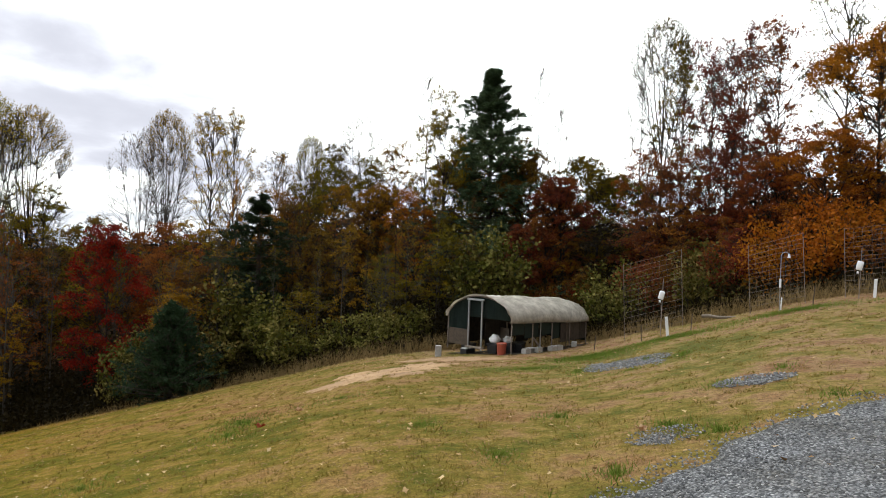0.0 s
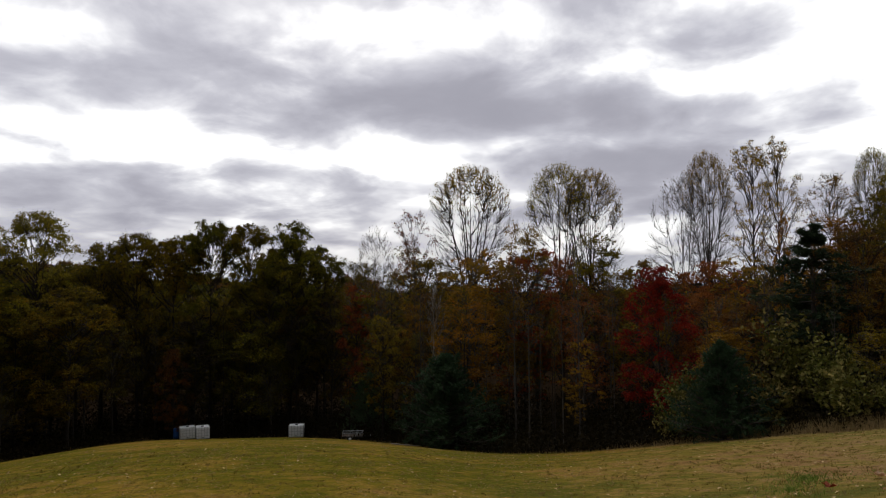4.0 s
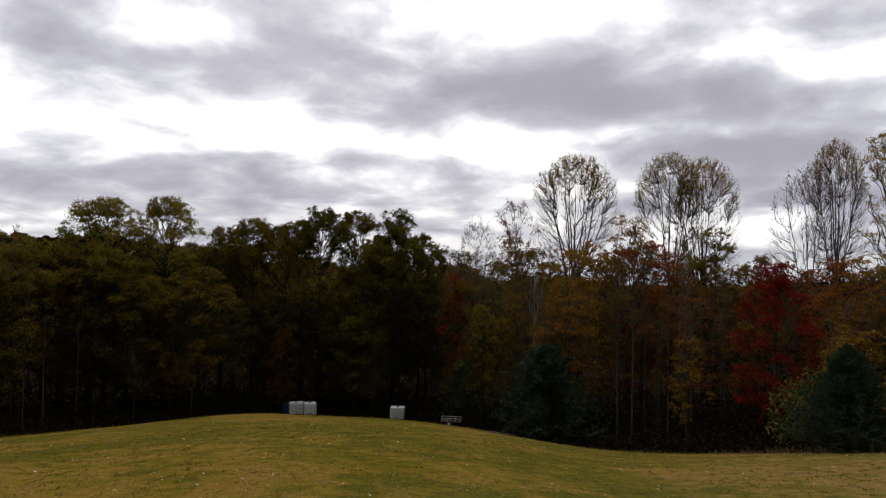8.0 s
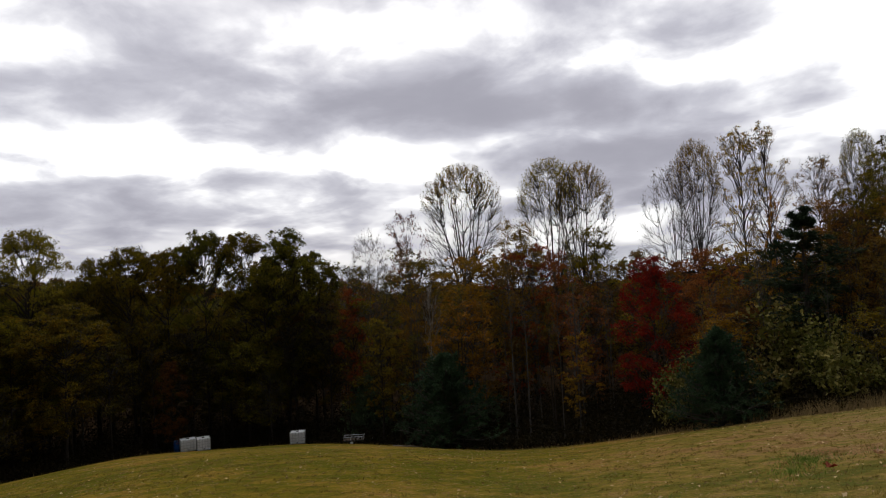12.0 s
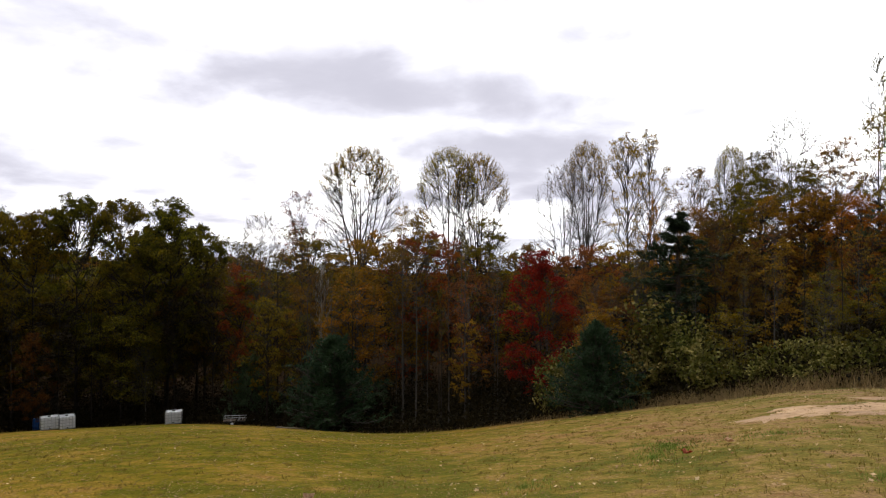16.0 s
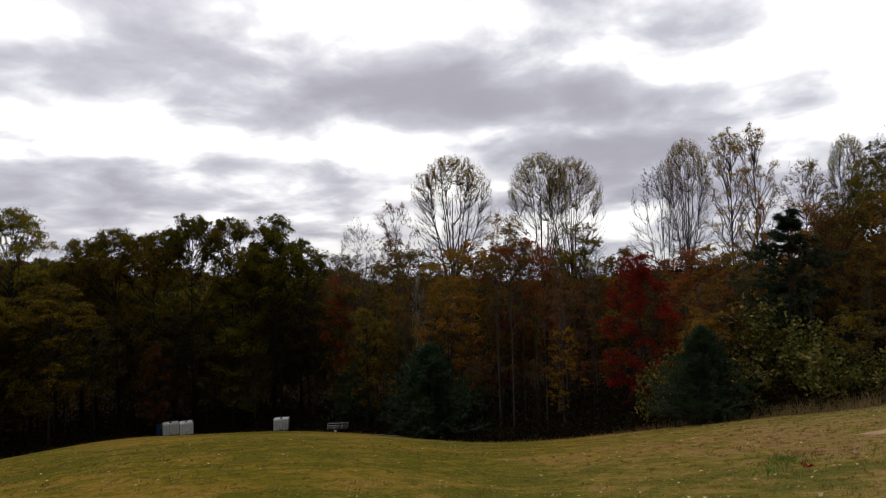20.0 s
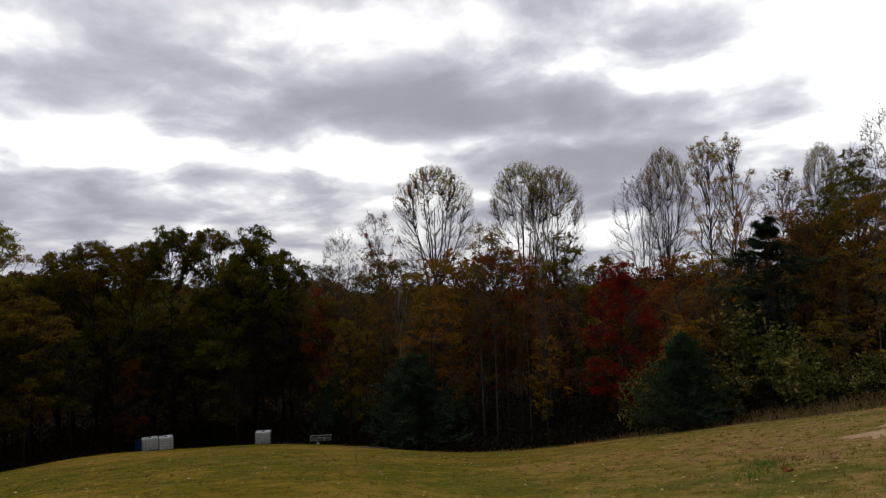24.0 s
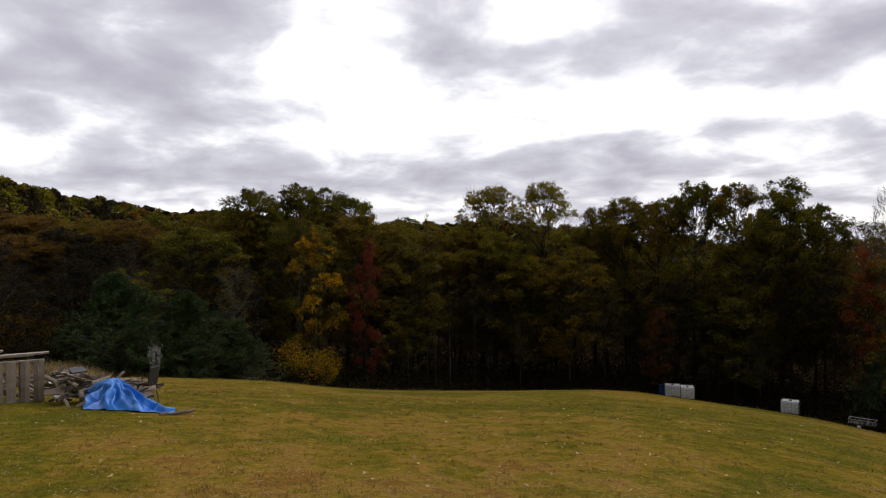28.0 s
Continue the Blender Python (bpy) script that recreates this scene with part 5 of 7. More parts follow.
def far_woods():
    """The wooded hills far off: thousands of small crowns of leaf clumps in one sheet."""
    rng = np.random.default_rng(4)
    n = 11000
    a = rng.uniform(-70, 115, n)
    near = around(EDGE_R, a) + 24
    r = near + (800 - near) * rng.random(n) ** 2.0
    base = land(a, r)
    h = rng.uniform(10, 17, n)
    cap = np.interp(a, [m[0] for m in MASS], [m[1] for m in MASS]) - rng.uniform(0.1, 3.2, n)
    cap = cap + 0.9 * np.sin(a * 1.13) + 0.6 * np.sin(a * 2.9 + 1) - 1.1
    h = np.where(r < 220, np.clip(EYE + r * np.tan(np.radians(cap)) - base, 4, 17), h)
    m = 44
    d = unit(rng.normal(size=(n, m, 3)))
    d[..., 2] = np.abs(d[..., 2]) * 1.0 - 0.35
    spread = rng.uniform(2.8, 4.6, n) * np.clip(h / 12, 0.5, 1)
    C = np.stack([-np.sin(np.radians(a)) * r, np.cos(np.radians(a)) * r, base + h * 0.62], 1)[:, None] + d * np.stack([spread, spread, h * 0.36], 1)[:, None] * rng.uniform(0.75, 1.05, (n, m, 1))
    size = np.repeat(np.clip(r / 240, 0.28, 2.2), m)[:, None]
    P = C.reshape(-1, 3)
    u = unit(rng.normal(size=P.shape))
    v = unit(np.cross(u, rng.normal(size=P.shape)))
    V = np.stack([P - u * size, P + v * size * 0.8, P + u * size], 1).reshape(-1, 3)
    idx = np.arange(len(V)).reshape(-1, 3)
    # half the crowns or more take the leaf colour with shade painted in
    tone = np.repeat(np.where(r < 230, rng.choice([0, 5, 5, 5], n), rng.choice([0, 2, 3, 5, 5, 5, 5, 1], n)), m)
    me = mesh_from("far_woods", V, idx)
    for mat in (L_OAK, L_OLIVE, L_BROWN, L_OAK, L_OLIVE, L_SHADED):
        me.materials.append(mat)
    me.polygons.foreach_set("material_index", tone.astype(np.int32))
    ob = new("far_woods", me)
    tagged(ob, "wooded hills in mixed autumn colours far behind the field, many crowns shade-darkened", "woods", kind="stuff")


far_woods()


# ---- the things: how they are put together ----
def bm_box(sx, sy, sz, centre=(0, 0, 0), bevel=0.0, turn=None):
    bm = bmesh.new()
    bmesh.ops.create_cube(bm, size=1.0, matrix=Matrix.Translation(centre) @ (turn or Matrix()) @ Matrix.Diagonal((sx, sy, sz, 1)))
    if bevel:
        bmesh.ops.bevel(bm, geom=bm.edges[:], offset=bevel, segments=2, profile=0.6, affect="EDGES")
    return bm


def bm_rod(a, b, r, sides=8, r2=None):
    a, b = Vector(a), Vector(b)
    bm = bmesh.new()
    m = Matrix.Translation((a + b) / 2) @ (b - a).to_track_quat("Z", "Y").to_matrix().to_4x4()
    bmesh.ops.create_cone(bm, cap_ends=True, segments=sides, radius1=r, radius2=r if r2 is None else r2, depth=(b - a).length, matrix=m)
    return bm


def bm_mesh(name, bm, mat, smooth=False):
    me = bpy.data.meshes.new(name)
    bm.to_mesh(me)
    bm.free()
    me.materials.append(mat)
    if smooth:
        me.polygons.foreach_set("use_smooth", [True] * len(me.polygons))
    return me


def part(name, bm, mat, parent, label="", smooth=False):
    """Links a bmesh, or a mesh that is there already, as one part of a thing."""
    ob = new(name, bm if isinstance(bm, bpy.types.Mesh) else bm_mesh(name, bm, mat, smooth))
    ob.parent = parent
    return tagged(ob, label)


def thing(name, m, label, category, group=""):
    ob = new(name)
    ob.empty_display_size = 0.3
    ob.matrix_basis = m
    return tagged(ob, label, category, group)


def stand(az, r, turn=0.0, up=0.0):
    """A place on the ground, turned so that +y leads away from the eye, then by turn degrees."""
    return Matrix.Translation(at(az, r, up)) @ Matrix.Rotation(radians(az + turn), 4, "Z")


WHITE_PLASTIC = surface("white_plastic", (0.68, 0.69, 0.70), (0.86, 0.87, 0.88), 3.0, 0.45, 0.05)
GALV = surface("galvanised_steel", (0.30, 0.31, 0.32), (0.50, 0.51, 0.52), 20.0, 0.45, 0.05, 0.7)
RUST = surface("rusty_wire", (0.13, 0.105, 0.09), (0.26, 0.215, 0.185), 14.0, 0.7, 0.2, 0.1)
PALE_WOOD = surface("weathered_wood", (0.13, 0.105, 0.08), (0.30, 0.25, 0.20), 7.0, 0.85, 0.3)
DARK_WOOD = surface("dark_wood", (0.05, 0.038, 0.028), (0.12, 0.09, 0.065), 7.0, 0.85, 0.3)
SPLIT_WOOD = surface("split_log", (0.16, 0.12, 0.085), (0.38, 0.30, 0.21), 8.0, 0.9, 0.4)
BLACK = surface("black_plastic", (0.010, 0.010, 0.011), (0.03, 0.03, 0.032), 6.0, 0.5, 0.1)
CONCRETE = surface("concrete_block", (0.30, 0.29, 0.27), (0.48, 0.47, 0.44), 9.0, 0.95, 0.4)
BLUE_TARP = surface("blue_tarpaulin", (0.006, 0.085, 0.36), (0.02, 0.20, 0.60), 5.0, 0.38, 0.2, spec=0.5)
BLUE_DRUM = surface("blue_plastic", (0.012, 0.06, 0.22), (0.02, 0.10, 0.33), 4.0, 0.4, 0.05)
GREY_TARP = surface("weathered_grey_tarpaulin", (0.28, 0.25, 0.20), (0.80, 0.76, 0.68), 1.7, 0.75, 0.15, fine=9.0)
GREEN_NET = surface("dark_green_shade_cloth", (0.004, 0.012, 0.009), (0.009, 0.022, 0.017), 5.0, 0.8, 0.1)
RED_PLASTIC = surface("faded_red_plastic", (0.32, 0.06, 0.035), (0.45, 0.11, 0.07), 5.0, 0.5, 0.1)
CLAY = surface("bare_clay", (0.215, 0.128, 0.064), (0.42, 0.27, 0.14), 1.3, 0.95, 0.5, fine=16.0)


def gravel_material():
    """Packed crushed stone: every stone its own grey, dark between, uneven."""
    m, n = material("gravel_bed")
    pos = n.add("ShaderNodeTexCoord").outputs["Object"]
    cell = n.add("ShaderNodeTexVoronoi", {"Vector": pos, "Scale": 46.0, "Randomness": 1.0})
    tone = n.add("ShaderNodeSeparateColor", {0: cell.outputs["Color"]}).outputs[0]
    stain = n.noise(pos, 1.6, 4.0, 0.6)
    c = n.ramp(tone, [(0.0, (0.065, 0.067, 0.072)), (0.5, (0.18, 0.186, 0.198)), (0.85, (0.31, 0.318, 0.335)), (1.0, (0.44, 0.44, 0.44))])
    dark = n.ramp(cell.outputs["Distance"], [(0.25, grey(1.0)), (0.75, grey(0.30))])
    c = n.add("ShaderNodeMix", {6: c, 7: dark, 0: 1.0}, data_type="RGBA", blend_type="MULTIPLY").outputs[2]
    c = n.add("ShaderNodeMix", {6: c, 7: n.ramp(stain, [(0.3, (0.62, 0.58, 0.52)), (0.65, grey(1.1))]), 0: 1.0}, data_type="RGBA", blend_type="MULTIPLY").outputs[2]
    bm = n.add("ShaderNodeBump", {"Height": n.math("SUBTRACT", 1.0, cell.outputs["Distance"]), "Strength": 0.9, "Distance": 0.02})
    finish(n, n.add("ShaderNodeBsdfPrincipled", {"Base Color": c, "Roughness": 0.95, "Normal": bm.outputs[0], "Specular IOR Level": 0.2}).outputs[0])
    return m


GRAVEL = gravel_material()


# ---- totes, drum and trailer at the far side of the field ----
def bottle_mesh(wx, wy):
    """A blow-moulded tank with rounded corners, ribs and a neck."""
    bm = bm_box(wx - 0.06, wy - 0.06, 0.94, (0, 0, 0.63), 0.07)
    for k in range(4):
        for side in (-1, 1):
            for sx, sy in ((wx - 0.25, 0.03), (0.03, wy - 0.25)):
                c = (0, side * (wy / 2 - 0.035), 0.3 + 0.22 * k) if sx > sy else (side * (wx / 2 - 0.035), 0, 0.3 + 0.22 * k)
                bmesh.ops.create_cube(bm, size=1.0, matrix=Matrix.Translation(c) @ Matrix.Diagonal((sx, sy, 0.05, 1)))
    return bm_mesh("bottle", bm, WHITE_PLASTIC)


def tote(m, wx, wy, label):
    t = thing("water_tote", m, label, "water tote", "water totes")
    part("bottle", bottle_mesh(wx, wy), None, t, "white translucent plastic tank")
    bar_v = bm_mesh("cage_bar", bm_rod((0, 0, 0.15), (0, 0, 1.13), 0.011, 6), GALV)
    bar_x = bm_mesh("cage_bar", bm_rod((-wx / 2, 0, 0), (wx / 2, 0, 0), 0.011, 6), GALV)
    bar_y = bm_mesh("cage_bar", bm_rod((0, -wy / 2, 0), (0, wy / 2, 0), 0.011, 6), GALV)
    for side in (-1, 1):
        for k in range(6):
            part("cage_bar", bar_v, None, t).location = (-wx / 2 + wx * k / 5, side * wy / 2, 0)
        for k in range(1, 5):
            part("cage_bar", bar_v, None, t).location = (side * wx / 2, -wy / 2 + wy * k / 5, 0)
        for k in range(5):
            part("cage_bar", bar_x, None, t).location = (0, side * wy / 2, 0.17 + 0.235 * k)
            part("cage_bar", bar_y, None, t).location = (side * wx / 2, 0, 0.17 + 0.235 * k)
    slat = bm_mesh("pallet_slat", bm_box(wx, 0.14, 0.025, (0, 0, 0), 0.004), GALV)
    for k in range(5):
        part("pallet_slat", slat, None, t).location = (0, -wy / 2 + 0.07 + (wy - 0.14) * k / 4, 0.145)
    foot = bm_mesh("pallet_foot", bm_box(0.14, 0.14, 0.14, (0, 0, 0.065), 0.01), BLACK)
    for kx in (-1, 0, 1):
        for ky in (-1, 0, 1):
            part("pallet_foot", foot, None, t).location = (kx * (wx / 2 - 0.07), ky * (wy / 2 - 0.07), 0)
    part("lid", bm_rod((0, 0, 1.09), (0, 0, 1.15), 0.11, 16), BLACK, t, "round black screw lid")
    part("valve", bm_rod((0.0, -wy / 2 - 0.05, 0.26), (0.0, -wy / 2 + 0.05, 0.26), 0.045, 12), BLACK, t, "black outlet valve")
    return t


SQUAT = Matrix.Diagonal((1, 1, 0.93, 1))
tote(stand(46.45, 57.0, 4) @ SQUAT, 1.2, 1.0, "white caged water tote on a pallet beside another tote")
tote(stand(45.30, 57.1, 4) @ SQUAT, 1.05, 1.2, "white caged water tote on a pallet beside another tote")
tote(stand(37.75, 55.2, -6) @ SQUAT, 1.2, 1.0, "white caged water tote alone beside the woods")


def drum(m, label):
    t = thing("plastic_drum", m, label, "drum")
    body = bmesh.new()
    rings = [(0.0, 0.26), (0.02, 0.28), (0.28, 0.285), (0.30, 0.295), (0.32, 0.285), (0.58, 0.285), (0.60, 0.295), (0.62, 0.285), (0.86, 0.275), (0.89, 0.25)]
    loops = [[body.verts.new((math.cos(a * math.tau / 20) * r, math.sin(a * math.tau / 20) * r, z)) for a in range(20)] for z, r in rings]
    for lo, hi in zip(loops, loops[1:]):
        for q in range(20):
            body.faces.new((lo[q], lo[(q + 1) % 20], hi[(q + 1) % 20], hi[q]))
    body.faces.new(loops[-1])
    body.faces.new(loops[0][::-1])
    part("barrel", body, BLUE_DRUM, t, smooth=True)
    part("bung", bm_rod((0.15, 0, 0.88), (0.15, 0, 0.92), 0.035, 10), BLACK, t, "black bung")
    return t


drum(stand(47.25, 58.0), "blue plastic drum standing beside the white totes")


def trailer(m):
    """A low open trailer with a rail rack."""
    t = thing("utility_trailer", m, "small open utility trailer with silver rails beside the woods", "trailer")
    for y in (-0.5, 0.5):
        part("rail", bm_rod((-1.05, y, 0.82), (1.05, y, 0.82), 0.035, 8), GALV, t, "bright metal side rail")
        part("frame_beam", bm_box(2.1, 0.07, 0.09, (0, y, 0.42), 0.01), BLACK, t)
        for x in (-1.02, -0.35, 0.35, 1.02):
            part("post", bm_rod((x, y, 0.42), (x, y, 0.92 if abs(x) > 1 else 0.82), 0.025, 8), GALV, t)
    for x in (-1.02, 1.02):
        part("rail", bm_rod((x, -0.5, 0.90), (x, 0.5, 0.90), 0.03, 8), GALV, t, "bright metal end rail")
    for k in range(6):
        part("deck_board", bm_box(2.05, 0.155, 0.035, (0, -0.42 + 0.168 * k, 0.485), 0.004), DARK_WOOD, t)
    part("drawbar", bm_box(1.0, 0.08, 0.08, (1.5, 0, 0.40), 0.01), BLACK, t)
    part("jack", bm_rod((1.85, 0, 0.0), (1.85, 0, 0.55), 0.03, 8), GALV, t)
    part("axle", bm_rod((-0.2, -0.62, 0.28), (-0.2, 0.62, 0.28), 0.03, 8), BLACK, t)
    for y in (-0.64, 0.64):
        w = part("wheel", bm_rod((-0.2, y - 0.08, 0.28), (-0.2, y + 0.08, 0.28), 0.27, 20), BLACK, t, "black tyre")
        part("rim", bm_rod((-0.2, y - 0.09, 0.28), (-0.2, y + 0.09, 0.28), 0.15, 16), WHITE_PLASTIC, w, "white steel rim")
    part("tool_box", bm_box(0.45, 0.3, 0.2, (0.55, 0, 0.62), 0.02), GALV, t, "grey metal tool box")
    part("tail_lamp", bm_box(0.03, 0.14, 0.1, (-1.06, -0.4, 0.5), 0.006), RED_PLASTIC, t, "red tail lamp")
    return t


trailer(stand(33.0, 51.2, -8) @ Matrix.Diagonal((0.74, 0.74, 0.74, 1)))

# ---- the hoop shed ----
SHED_X, SHED_Y = Vector((-0.503, 0.867, 0)), Vector((0.867, 0.503, 0))       # across the front, along the shed
SHED_Z = -2.28
SHED_M = Matrix(((SHED_Y.x, SHED_X.x, 0, 10.78), (SHED_Y.y, SHED_X.y, 0, 21.44), (0, 0, 1, SHED_Z), (0, 0, 0, 1)))   # x along, y across
LONG, WIDE, SPRING, RISE = 6.0, 3.0, 1.16, 0.84
SAG = -0.36          # the roof falls towards the back
shed = thing("hoop_shed", SHED_M, "low hoop shed with a weathered grey tarpaulin roof and dark inside", "shed")


def hoop(a, grow=0.0):
    """A point of the arch: 0 at the near eave, 1 at the far one."""
    q = math.pi * a
    return WIDE / 2 - (WIDE / 2 + grow) * math.cos(q), SPRING + (RISE + grow) * math.sin(q) ** (1.3 if a > 0.5 else 0.95)


def shed_roof():
    rng = np.random.default_rng(3)
    na, nl = 44, 64
    bm = bmesh.new()
    grid = []
    for i in range(nl + 1):
        row = []
        for j in range(na + 1):
            a = j / na
            crease = abs(noise.noise((i * 0.05 + j * 0.05, j * 0.06 - i * 0.012, 7.0)))
            sag = 0.03 * noise.noise((i * 0.08, j * 0.08, 2.0)) + 0.05 * max(0.0, 0.12 - crease) / 0.12
            sag = max(sag, -0.008) * math.sin(a * math.pi) ** 0.5
            y, z = hoop(a, 0.035 + sag)
            drop = (0.04 + 0.015 * math.sin(i * 0.17)) if j in (0, na) else 0
            row.append(bm.verts.new((-0.12 + (LONG + 0.24) * i / nl + (0.04 * math.sin(j * 0.9) if i in (0, nl) else 0), y, z - drop + SAG * i / nl)))
        grid.append(row)
    for i in range(nl):
        for j in range(na):
            bm.faces.new((grid[i][j], grid[i + 1][j], grid[i + 1][j + 1], grid[i][j + 1]))
    bmesh.ops.solidify(bm, geom=bm.faces[:], thickness=-0.012)
    part("tarpaulin_roof", bm, GREY_TARP, shed, "wrinkled pale grey tarpaulin with stains", True)


shed_roof()
for k in range(5):
    x = 0.05 + (LONG - 0.1) * k / 4
    bm = bmesh.new()
    pts = [Vector((x, *hoop(j / 16, -0.01))) + Vector((0, 0, SAG * x / LONG)) for j in range(17)]
    pts = [Vector((x, 0.0, -0.15)), *pts, Vector((x, WIDE, -0.15))]
    V, F = tubes(np.array([[list(p) for p in pts[i:i + 2]] for i in range(len(pts) - 1)]), np.full((len(pts) - 1, 2), 0.026), 8)
    part("hoop_pipe", mesh_from("hoop_pipe", V, F, True), None, shed, "dull pipe hoop").data.materials.append(RUST)


def end_cloth(x, skip_door):
    """Shade cloth that closes an end of the shed, cut out round the doorway."""
    bm = bmesh.new()
    cols = 30
    top, low = [], []
    for j in range(cols + 1):
        a = j / cols
        y, z = hoop(a, -0.04)
        z += SAG * x / LONG
        top.append(bm.verts.new((x + 0.015 * math.sin(j * 1.3), y, z)))
        # at the front, the near part is added to stand in for shade
        low.append(bm.verts.new((x + 0.02 * math.sin(j * 0.9), y, (0.62 if y > 2.0 else 1.18) if skip_door else -0.05)))
    for j in range(cols):
        y = (top[j].co.y + top[j + 1].co.y) / 2
        if skip_door and y > 2.95:
            continue
        if top[j].co.z > low[j].co.z + 0.02:
            bm.faces.new((top[j], top[j + 1], low[j + 1], low[j]))
    bmesh.ops.solidify(bm, geom=bm.faces[:], thickness=0.008)
    part("end_cloth", bm, GREEN_NET, shed, "dark green shade cloth")


end_cloth(0.03, True)
end_cloth(LONG - 0.03, False)
for y in (1.30, 1.92):
    part("door_post", bm_box(0.055, 0.055, 1.95, (-0.05, y, 0.90), 0.006), GALV, shed, "pale grey door post")
part("door_header", bm_box(0.06, 0.78, 0.07, (-0.05, 1.61, 1.86), 0.006), GALV, shed, "pale grey door header")
part("door_sill", bm_box(0.12, 0.85, 0.07, (-0.05, 1.61, 0.03), 0.01), PALE_WOOD, shed)
part("front_board", bm_box(0.03, 1.0, 0.62, (0.02, 2.42, 0.36), 0.006), DARK_WOOD, shed, "dark board wall under the cloth")
for k, (y0, h) in enumerate([(0.62, 0.55), (1.0, 0.72)]):
    part("inner_panel", bm_box(0.03, 0.55, h, (1.8 + k * 0.4, y0 + 0.9, h / 2 + 0.1), 0.006, Matrix.Rotation(radians(8 * k - 5), 4, "Z")), PALE_WOOD, shed, "grey board panel inside")
for x in (0.05, 2.1, 4.2, 5.95):
    part("side_post", bm_box(0.035, 0.035, 1.25, (x, 0.0, 0.38), 0.005), GALV if x < 3 else DARK_WOOD, shed, "thin side post")
part("side_rail", bm_box(LONG, 0.04, 0.06, (LONG / 2, 0.0, 0.97), 0.006, Matrix.Rotation(math.atan2(-SAG, LONG), 4, "Y")), DARK_WOOD, shed)
part("ground_board", bm_box(LONG, 0.04, 0.14, (LONG / 2, WIDE, 0.05), 0.006), DARK_WOOD, shed)
# board colour is darkened to paint in the shade inside the shed
for k in range(6):
    part("back_board", bm_box(0.97, 0.025, 1.15, (0.55 + 0.98 * k, WIDE - 0.03, 0.52), 0.005), surface("shade_dark_boards", (0.02, 0.016, 0.012), (0.06, 0.046, 0.034), 6.0, 0.9, 0.3) if k == 0 else bpy.data.materials["shade_dark_boards"], shed, "board of the far side, darkened to paint in shade")
for k in range(4):
    part("side_board", bm_box(0.52, 0.025, 0.78, (4.0 + 0.55 * k, 0.03, 0.45), 0.005), bpy.data.materials["shade_dark_boards"], shed, "brown board at the side")
# near-black that imitates the shade inside the shed
SHED_SHADE = surface("shed_shade", (0.012, 0.010, 0.008), (0.04, 0.032, 0.025), 5.0, 0.9, 0.3)
# dark panels added across the open side, in place of its shade
for k, (x0, x1, z0) in enumerate([(0.10, 1.0, 0.62), (1.05, 2.05, 0.50), (2.15, 3.1, 0.58), (3.15, 3.7, 0.40)]):
    part("side_cloth", bm_box(x1 - x0, 0.012, 1.08 - z0, ((x0 + x1) / 2, 0.07, (1.08 + z0) / 2 - 0.05 * k), 0.003), GREEN_NET, shed, "added dark panel standing in for the shade under the eave")
# boards added to stand in for the dark of the inside
for k in range(5):
    part("inner_board", bm_box(0.9, 0.03, 1.0, (1.0 + 0.95 * k, 1.55 + 0.2 * math.sin(k * 2.3), 0.52), 0.006), SHED_SHADE, shed, "added dark board standing in for the shade inside the shed")
part("brace", bm_box(1.35, 0.05, 0.09, (1.75, 0.12, 0.42), 0.008, Matrix.Rotation(radians(38), 4, "Y")), PALE_WOOD, shed, "slanting timber brace")
part("perch", bm_box(0.06, 1.8, 0.06, (3.0, 1.3, 0.7), 0.006), PALE_WOOD, shed)


# floor sheet added over the grass, dark brown to imitate shade
bm = bmesh.new()
bmesh.ops.create_grid(bm, x_segments=24, y_segments=14, size=0.5, matrix=Matrix.Translation((LONG / 2, WIDE / 2 - 0.1, 0)) @ Matrix.Diagonal((LONG + 0.1, WIDE + 0.3, 1, 1)))
for v in bm.verts:
    w = SHED_M @ v.co
    v.co.z = float(ground_z(w.x, w.y)) - SHED_Z + 0.02 + 0.012 * math.sin(v.co.x * 9) * math.sin(v.co.y * 7)
part("dirt_floor", bm, surface("shade_floor_brown", (0.022, 0.016, 0.010), (0.06, 0.042, 0.026), 5.0, 0.95, 0.4), shed, "added floor sheet, dark brown to paint in the shade inside", True)


def in_shed(x, y, turn=0.0, z=0.0):
    p = SHED_M @ Vector((x, y, 0))
    return Matrix.Translation((p.x, p.y, float(ground_z(p.x, p.y)) + z)) @ Matrix.Rotation(math.atan2(SHED_Y.y, SHED_Y.x) + radians(turn), 4, "Z")


def cinder_block(m, label="grey hollow concrete block lying beside the shed"):
    """A block with two square holes through it."""
    bm = bmesh.new()
    L, Wd, Hh, wall = 0.40, 0.20, 0.20, 0.032
    xs = [-L / 2, -L / 2 + wall, -wall / 2, wall / 2, L / 2 - wall, L / 2]
    ys = [-Wd / 2, -Wd / 2 + wall, Wd / 2 - wall, Wd / 2]
    for i in range(5):
        for j in range(3):
            if j == 1 and i in (1, 3):
                continue
            bmesh.ops.create_cube(bm, size=1.0, matrix=Matrix.Translation(((xs[i] + xs[i + 1]) / 2, (ys[j] + ys[j + 1]) / 2, Hh / 2)) @ Matrix.Diagonal((xs[i + 1] - xs[i], ys[j + 1] - ys[j], Hh, 1)))
    bmesh.ops.remove_doubles(bm, verts=bm.verts[:], dist=0.0005)
    ob = new("concrete_block", bm_mesh("concrete_block", bm, CONCRETE))
    ob.matrix_basis = m
    return tagged(ob, label, "concrete block", "concrete blocks")


